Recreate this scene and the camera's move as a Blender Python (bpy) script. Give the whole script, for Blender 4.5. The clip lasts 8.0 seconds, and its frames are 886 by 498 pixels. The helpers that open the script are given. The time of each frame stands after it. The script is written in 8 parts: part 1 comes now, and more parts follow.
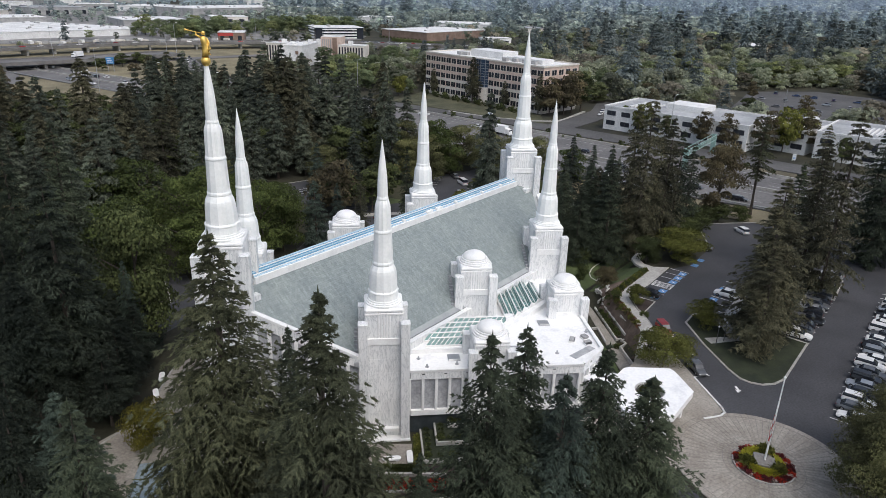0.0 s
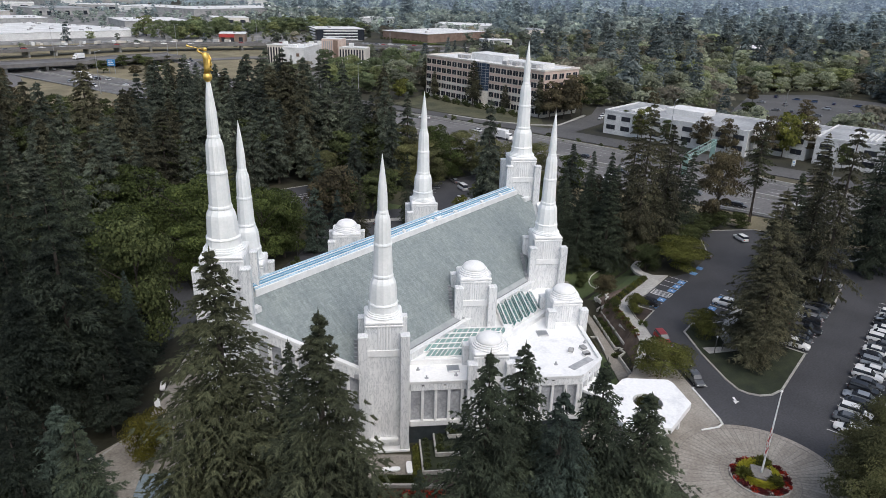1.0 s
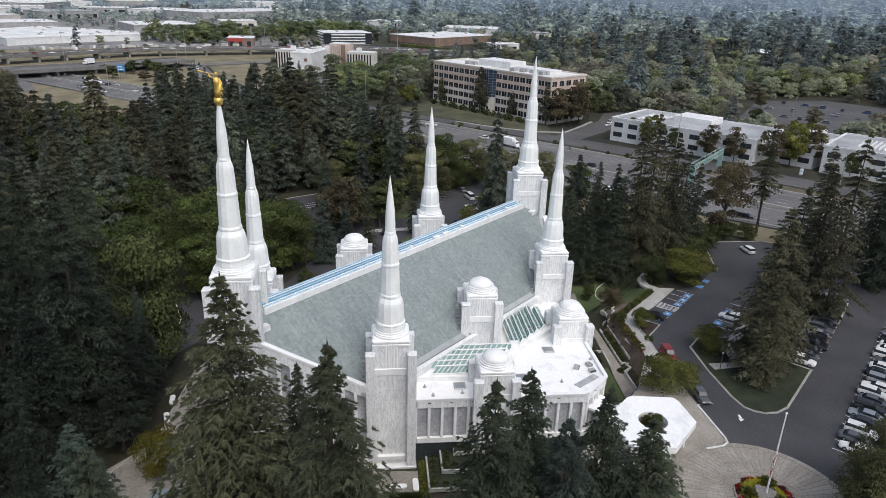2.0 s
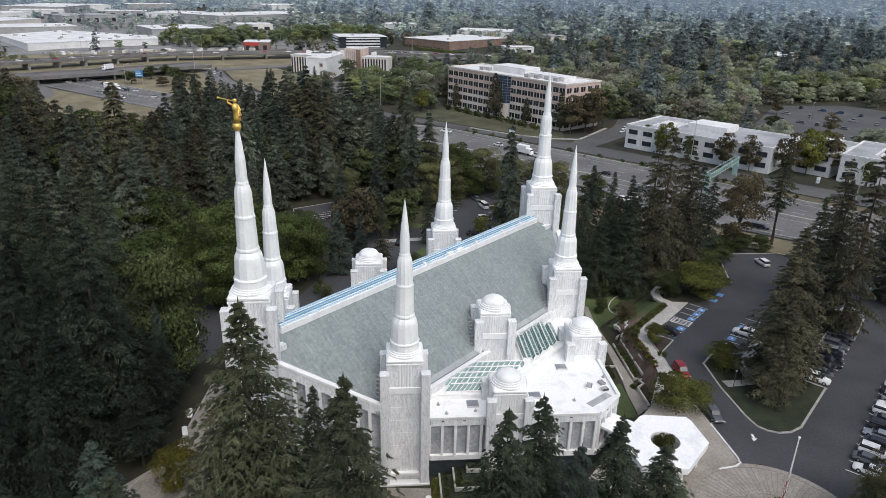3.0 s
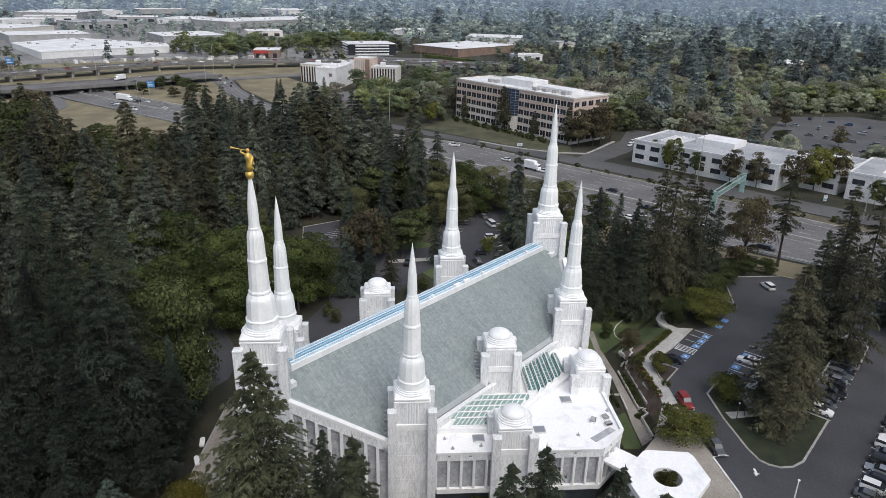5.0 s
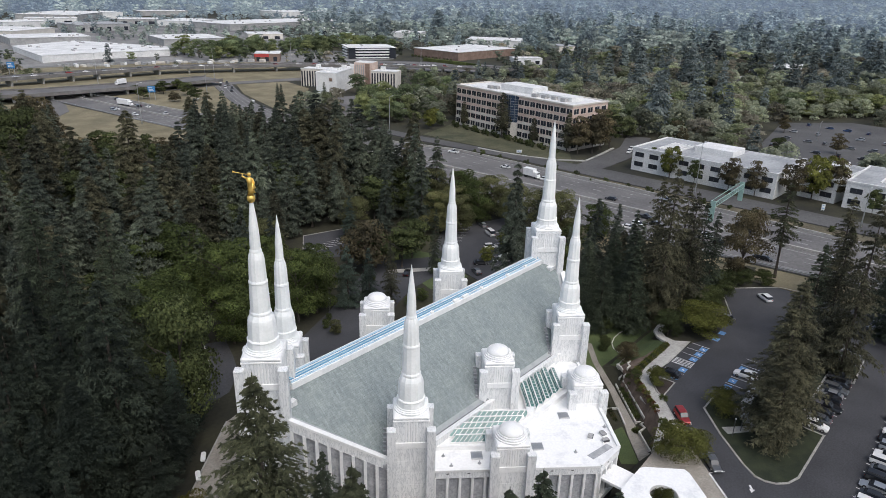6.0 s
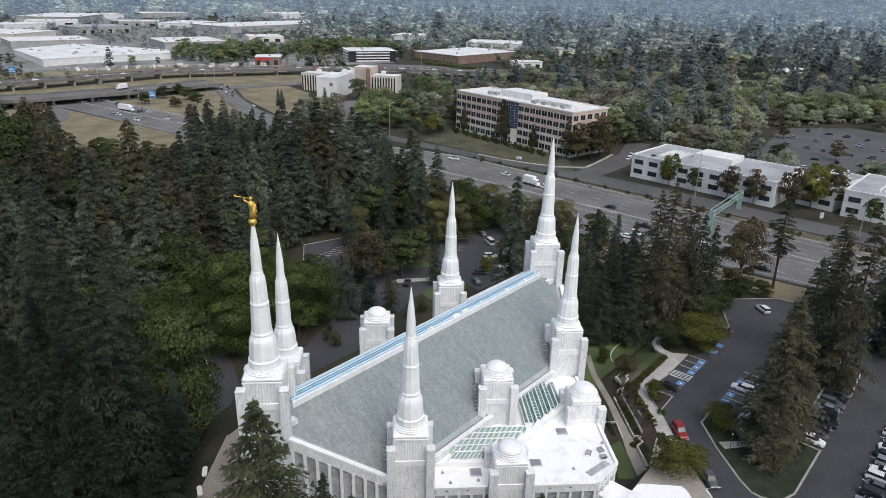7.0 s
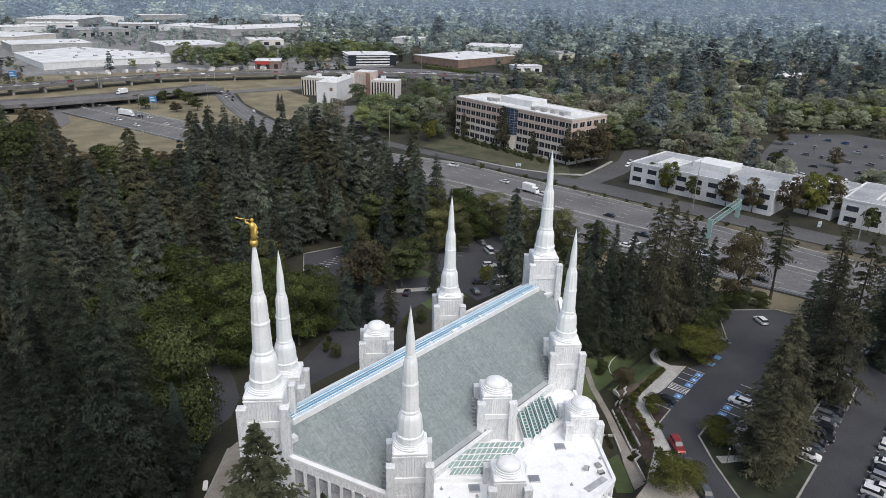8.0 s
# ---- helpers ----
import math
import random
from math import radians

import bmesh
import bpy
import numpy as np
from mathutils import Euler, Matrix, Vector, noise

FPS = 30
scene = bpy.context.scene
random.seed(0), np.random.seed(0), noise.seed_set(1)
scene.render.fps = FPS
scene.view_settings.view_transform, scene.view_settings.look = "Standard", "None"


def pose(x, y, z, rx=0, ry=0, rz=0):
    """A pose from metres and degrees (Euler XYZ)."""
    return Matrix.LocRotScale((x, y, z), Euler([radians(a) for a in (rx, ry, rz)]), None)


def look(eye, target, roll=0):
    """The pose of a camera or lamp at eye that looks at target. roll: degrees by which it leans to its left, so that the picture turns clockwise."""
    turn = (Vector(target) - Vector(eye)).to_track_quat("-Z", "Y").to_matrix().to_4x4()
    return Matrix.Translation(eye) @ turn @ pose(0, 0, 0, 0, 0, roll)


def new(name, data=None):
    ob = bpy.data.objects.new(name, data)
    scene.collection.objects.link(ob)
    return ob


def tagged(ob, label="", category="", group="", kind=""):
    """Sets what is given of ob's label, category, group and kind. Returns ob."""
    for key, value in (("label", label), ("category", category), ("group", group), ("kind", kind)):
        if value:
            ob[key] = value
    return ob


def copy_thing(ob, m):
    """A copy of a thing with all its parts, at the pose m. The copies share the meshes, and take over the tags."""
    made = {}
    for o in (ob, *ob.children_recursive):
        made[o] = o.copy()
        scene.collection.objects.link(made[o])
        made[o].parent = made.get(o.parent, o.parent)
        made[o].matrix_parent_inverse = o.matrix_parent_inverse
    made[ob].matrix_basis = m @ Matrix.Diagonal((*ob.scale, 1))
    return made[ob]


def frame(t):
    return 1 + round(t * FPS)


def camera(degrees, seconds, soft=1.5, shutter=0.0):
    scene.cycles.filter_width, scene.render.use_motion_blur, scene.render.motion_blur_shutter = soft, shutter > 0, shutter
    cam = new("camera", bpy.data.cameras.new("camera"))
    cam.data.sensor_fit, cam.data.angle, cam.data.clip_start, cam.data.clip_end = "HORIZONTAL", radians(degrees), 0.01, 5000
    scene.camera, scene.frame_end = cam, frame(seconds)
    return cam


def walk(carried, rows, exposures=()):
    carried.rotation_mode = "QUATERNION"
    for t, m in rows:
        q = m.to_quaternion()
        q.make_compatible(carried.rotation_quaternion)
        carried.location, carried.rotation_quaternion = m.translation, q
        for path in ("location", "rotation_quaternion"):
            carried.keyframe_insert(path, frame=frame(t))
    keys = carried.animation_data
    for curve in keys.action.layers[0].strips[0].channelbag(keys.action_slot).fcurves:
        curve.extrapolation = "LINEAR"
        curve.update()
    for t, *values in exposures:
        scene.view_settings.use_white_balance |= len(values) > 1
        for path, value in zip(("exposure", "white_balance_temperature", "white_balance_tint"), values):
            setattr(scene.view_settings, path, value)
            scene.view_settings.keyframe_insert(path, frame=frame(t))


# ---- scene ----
cam = camera(67.1, 8.0, 0.85)
PATH = [
    (0, (-83.193, -72.469, 57.561), (-81.722, -71.33, 56.827), 1.6),
    (0.5, (-83.219, -72.479, 58.381), (-81.748, -71.34, 57.647), 1.7),
    (1, (-83.086, -72.481, 59.471), (-81.616, -71.341, 58.736), 1.7),
    (1.5, (-83.042, -72.403, 60.753), (-81.576, -71.257, 60.019), 1.7),
    (3, (-83.034, -72.177, 65.242), (-81.602, -70.989, 64.509), 1.4),
    (3.5, (-83.084, -72.199, 66.722), (-81.666, -70.994, 65.99), 1.3),
    (4, (-82.99, -72.23, 68.156), (-81.573, -71.021, 67.426), 1.3),
    (4.5, (-82.925, -72.236, 69.665), (-81.508, -71.027, 68.935), 1.3),
    (5, (-82.913, -72.187, 71.215), (-81.496, -70.979, 70.485), 1.3),
    (6.5, (-82.772, -72.223, 75.868), (-81.355, -71.015, 75.14), 1.4),
    (7, (-82.707, -72.212, 77.427), (-81.29, -71.003, 76.699), 1.4),
    (7.5, (-82.66, -72.168, 78.862), (-81.243, -70.959, 78.136), 1.5),
    (8, (-82.642, -72.118, 80.219), (-81.223, -70.909, 79.494), 1.5),
]
walk(cam, [(t, look(eye, target, roll)) for t, eye, target, roll in PATH], ((0.0, 0.13), (8.0, 0.13)))

# ---------------------------------------------------------------- light
world = bpy.data.worlds.new("overcast_sky")
scene.world = world
world.use_nodes = True
wn, wl = world.node_tree.nodes, world.node_tree.links
wn.clear()
SUN_EL, SUN_AZ = radians(57), radians(200)
sky = wn.new("ShaderNodeTexSky")
sky.sky_type = "NISHITA"
sky.sun_disc = False
sky.sun_elevation, sky.sun_rotation = SUN_EL, SUN_AZ
sky.dust_density, sky.air_density, sky.ozone_density = 3.0, 1.0, 1.0
grey = wn.new("ShaderNodeHueSaturation")
grey.inputs["Saturation"].default_value = 0.78
back = wn.new("ShaderNodeBackground")
back.inputs["Strength"].default_value = 0.15
wout = wn.new("ShaderNodeOutputWorld")
wl.new(sky.outputs[0], grey.inputs["Color"])
wl.new(grey.outputs[0], back.inputs["Color"])
wl.new(back.outputs[0], wout.inputs["Surface"])

sun_data = bpy.data.lights.new("sun", "SUN")
sun_data.energy, sun_data.angle, sun_data.color = 1.25, radians(50), (1.0, 0.98, 0.96)
sun = new("sun", sun_data)
sd = Vector((math.sin(SUN_AZ) * math.cos(SUN_EL), math.cos(SUN_AZ) * math.cos(SUN_EL), math.sin(SUN_EL)))
sun.matrix_world = look(sd * 300, (0, 0, 0))

# ---------------------------------------------------------------- materials


def principled(name, rough=0.7, metal=0.0):
    m = bpy.data.materials.new(name)
    m.use_nodes = True
    b = m.node_tree.nodes["Principled BSDF"]
    b.inputs["Roughness"].default_value, b.inputs["Metallic"].default_value = rough, metal
    return m, m.node_tree.nodes, m.node_tree.links, b


def ramp_node(n, stops):
    r = n.new("ShaderNodeValToRGB")
    e = r.color_ramp.elements
    while len(e) < len(stops):
        e.new(0.5)
    for i, (p, c) in enumerate(stops):
        e[i].position, e[i].color = p, (*c, 1) if len(c) == 3 else c
    return r


def mix_col(n, l, fac, a, b, mode="MIX"):
    x = n.new("ShaderNodeMix")
    x.data_type, x.blend_type = "RGBA", mode
    for sock, v in ((x.inputs[0], fac), (x.inputs[6], a), (x.inputs[7], b)):
        if isinstance(v, (int, float)):
            sock.default_value = v
        elif isinstance(v, tuple):
            sock.default_value = (*v, 1)
        else:
            l.new(v, sock)
    return x.outputs[2]


def coords(n, l, scale=(1, 1, 1), space="Object", rot=(0, 0, 0)):
    if space == "World":
        src = n.new("ShaderNodeNewGeometry").outputs["Position"]
    else:
        src = n.new("ShaderNodeTexCoord").outputs[space]
    mp = n.new("ShaderNodeMapping")
    mp.inputs["Scale"].default_value = scale
    mp.inputs["Rotation"].default_value = rot
    l.new(src, mp.inputs[0])
    return mp.outputs[0]


def noise_node(n, l, vec, scale, detail=4.0, rough=0.55):
    t = n.new("ShaderNodeTexNoise")
    t.inputs["Scale"].default_value, t.inputs["Detail"].default_value, t.inputs["Roughness"].default_value = scale, detail, rough
    l.new(vec, t.inputs["Vector"])
    return t.outputs["Fac"]


def bump(n, l, b, height, strength=0.3, dist=0.05):
    x = n.new("ShaderNodeBump")
    x.inputs["Strength"].default_value, x.inputs["Distance"].default_value = strength, dist
    l.new(height, x.inputs["Height"])
    l.new(x.outputs[0], b.inputs["Normal"])


def mottled(name, a, b_, big=0.15, small=2.5, rough=0.8, metal=0.0, bump_s=0.2, dist=0.03, lo=0.35, hi=0.65, island=0.0, obj=0.0, fine=0.25):
    """Two-scale mottled surface between two base colours; island / obj: variation piece by piece and object by object."""
    m, n, l, p = principled(name, rough, metal)
    v = coords(n, l, space="World")
    f1, f2 = noise_node(n, l, v, big), noise_node(n, l, v, small, 6)
    r1 = ramp_node(n, [(lo, a), (hi, b_)])
    l.new(f1, r1.inputs[0])
    r2 = ramp_node(n, [(0.3, (1 - fine,) * 3), (0.7, (1 + fine * 0.8,) * 3)])
    l.new(f2, r2.inputs[0])
    c = mix_col(n, l, 1.0, r1.outputs[0], r2.outputs[0], "MULTIPLY")
    for amount, src in ((island, "isl"), (obj, "obj")):
        if amount:
            s = n.new("ShaderNodeNewGeometry").outputs["Random Per Island"] if src == "isl" else n.new("ShaderNodeObjectInfo").outputs["Random"]
            r = ramp_node(n, [(0, (1 - amount,) * 3), (1, (1 + amount,) * 3)])
            l.new(s, r.inputs[0])
            c = mix_col(n, l, 1.0, c, r.outputs[0], "MULTIPLY")
    l.new(c, p.inputs["Base Color"])
    if bump_s:
        bump(n, l, p, f2, bump_s, dist)
    return m


def marble_material():
    m, n, l, p = principled("white_veined_marble", 0.55)
    v = coords(n, l, (2.3, 2.3, 0.5), "World")
    w = noise_node(n, l, v, 0.9, 7, 0.70)
    vein = ramp_node(n, [(0.46, (1, 1, 1)), (0.495, (0.52, 0.54, 0.56)), (0.525, (1, 1, 1))])
    l.new(w, vein.inputs[0])
    v2 = coords(n, l, (1, 1, 0.35), "World")
    blot = ramp_node(n, [(0.3, (0.76, 0.77, 0.77)), (0.68, (0.87, 0.87, 0.86))])
    l.new(noise_node(n, l, v2, 0.35, 4), blot.inputs[0])
    c = mix_col(n, l, 0.75, blot.outputs[0], vein.outputs[0], "MULTIPLY")
    o = n.new("ShaderNodeObjectInfo")
    r = ramp_node(n, [(0, (0.94,) * 3), (1, (1.03,) * 3)])
    l.new(o.outputs["Random"], r.inputs[0])
    c = mix_col(n, l, 1.0, c, r.outputs[0], "MULTIPLY")
    streak = ramp_node(n, [(0.36, (0.80, 0.81, 0.82)), (0.6, (1, 1, 1))])
    l.new(noise_node(n, l, coords(n, l, (2.6, 2.6, 0.22), "World"), 1.3, 7), streak.inputs[0])
    c = mix_col(n, l, 0.42, c, streak.outputs[0], "MULTIPLY")
    l.new(c, p.inputs["Base Color"])
    bump(n, l, p, w, 0.08, 0.02)
    return m


def slate_material():
    m, n, l, p = principled("grey_green_slate", 0.62)
    v = coords(n, l, (1, 1, 1), "Object")
    br = n.new("ShaderNodeTexBrick")
    br.offset, br.squash = 0.5, 1.0
    br.inputs["Scale"].default_value = 1.0
    br.inputs["Brick Width"].default_value, br.inputs["Row Height"].default_value = 0.50, 0.33
    br.inputs["Mortar Size"].default_value, br.inputs["Mortar Smooth"].default_value, br.inputs["Bias"].default_value = 0.012, 0.3, 0.0
    br.inputs["Color1"].default_value = (0.205, 0.240, 0.240, 1)
    br.inputs["Color2"].default_value = (0.272, 0.308, 0.304, 1)
    br.inputs["Mortar"].default_value = (0.13, 0.15, 0.15, 1)
    l.new(v, br.inputs["Vector"])
    r = ramp_node(n, [(0.32, (0.92, 0.93, 0.94)), (0.66, (1.06, 1.06, 1.04))])
    l.new(noise_node(n, l, v, 0.28, 6, 0.6), r.inputs[0])
    c = mix_col(n, l, 1.0, br.outputs["Color"], r.outputs[0], "MULTIPLY")
    r3 = ramp_node(n, [(0.3, (0.82,) * 3), (0.7, (1.15,) * 3)])
    l.new(noise_node(n, l, coords(n, l, (1.6, 0.12, 1), "Object"), 2.2, 5), r3.inputs[0])
    c = mix_col(n, l, 1.0, c, r3.outputs[0], "MULTIPLY")
    l.new(c, p.inputs["Base Color"])
    bump(n, l, p, br.outputs["Fac"], 0.25, -0.02)
    return m


def leaf_material(name, a, b_, big=0.12, spread=0.35, obj=0.22, rough=0.75, glow=None, through_light=0.0):
    m, n, l, p = principled(name, rough)
    # glow: distance haze painted into the emission of far foliage
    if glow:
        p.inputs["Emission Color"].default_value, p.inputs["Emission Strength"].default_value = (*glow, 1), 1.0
    p.inputs["Specular IOR Level"].default_value = 0.15
    g = n.new("ShaderNodeNewGeometry")
    r = ramp_node(n, [(0.0, a), (1.0, b_)])
    l.new(g.outputs["Random Per Island"], r.inputs[0])
    o = n.new("ShaderNodeObjectInfo")
    ro = ramp_node(n, [(0, (1 - obj, 1 - obj, 1 - obj)), (1, (1 + obj * 1.25, 1 + obj, 1 + obj * 0.6))])
    l.new(o.outputs["Random"], ro.inputs[0])
    c = mix_col(n, l, 1.0, r.outputs[0], ro.outputs[0], "MULTIPLY")
    rb = ramp_node(n, [(0.3, (1 - spread,) * 3), (0.7, (1 + spread, 1 + spread, 1 + spread * 0.7))])
    l.new(noise_node(n, l, coords(n, l, space="World"), big, 3), rb.inputs[0])
    c = mix_col(n, l, 1.0, c, rb.outputs[0], "MULTIPLY")
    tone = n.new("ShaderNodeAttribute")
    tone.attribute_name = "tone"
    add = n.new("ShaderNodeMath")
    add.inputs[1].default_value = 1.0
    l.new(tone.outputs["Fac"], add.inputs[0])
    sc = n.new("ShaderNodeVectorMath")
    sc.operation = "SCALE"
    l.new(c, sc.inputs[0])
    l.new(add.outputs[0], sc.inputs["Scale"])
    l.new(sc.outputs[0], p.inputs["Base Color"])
    if through_light:
        tr, mx = n.new("ShaderNodeBsdfTranslucent"), n.new("ShaderNodeMixShader")
        mx.inputs[0].default_value = through_light
        l.new(sc.outputs[0], tr.inputs["Color"])
        l.new(p.outputs[0], mx.inputs[1]), l.new(tr.outputs[0], mx.inputs[2])
        l.new(mx.outputs[0], n["Material Output"].inputs["Surface"])
    return m


def plain(name, col, rough=0.6, metal=0.0, var=0.08):
    return mottled(name, tuple(v * (1 - var) for v in col), tuple(v * (1 + var) for v in col), 0.6, 7, rough, metal, 0.05, 0.01, fine=0.1)


def glass_material(name, col, rough=0.08, metal=0.0, var=0.3):
    m, n, l, p = principled(name, rough, metal)
    r = ramp_node(n, [(0, tuple(v * (1 - var) for v in col)), (1, tuple(min(1, v * (1 + var)) for v in col))])
    l.new(n.new("ShaderNodeObjectInfo").outputs["Random"], r.inputs[0])
    l.new(r.outputs[0], p.inputs["Base Color"])
    p.inputs["Specular IOR Level"].default_value = 0.6
    return m


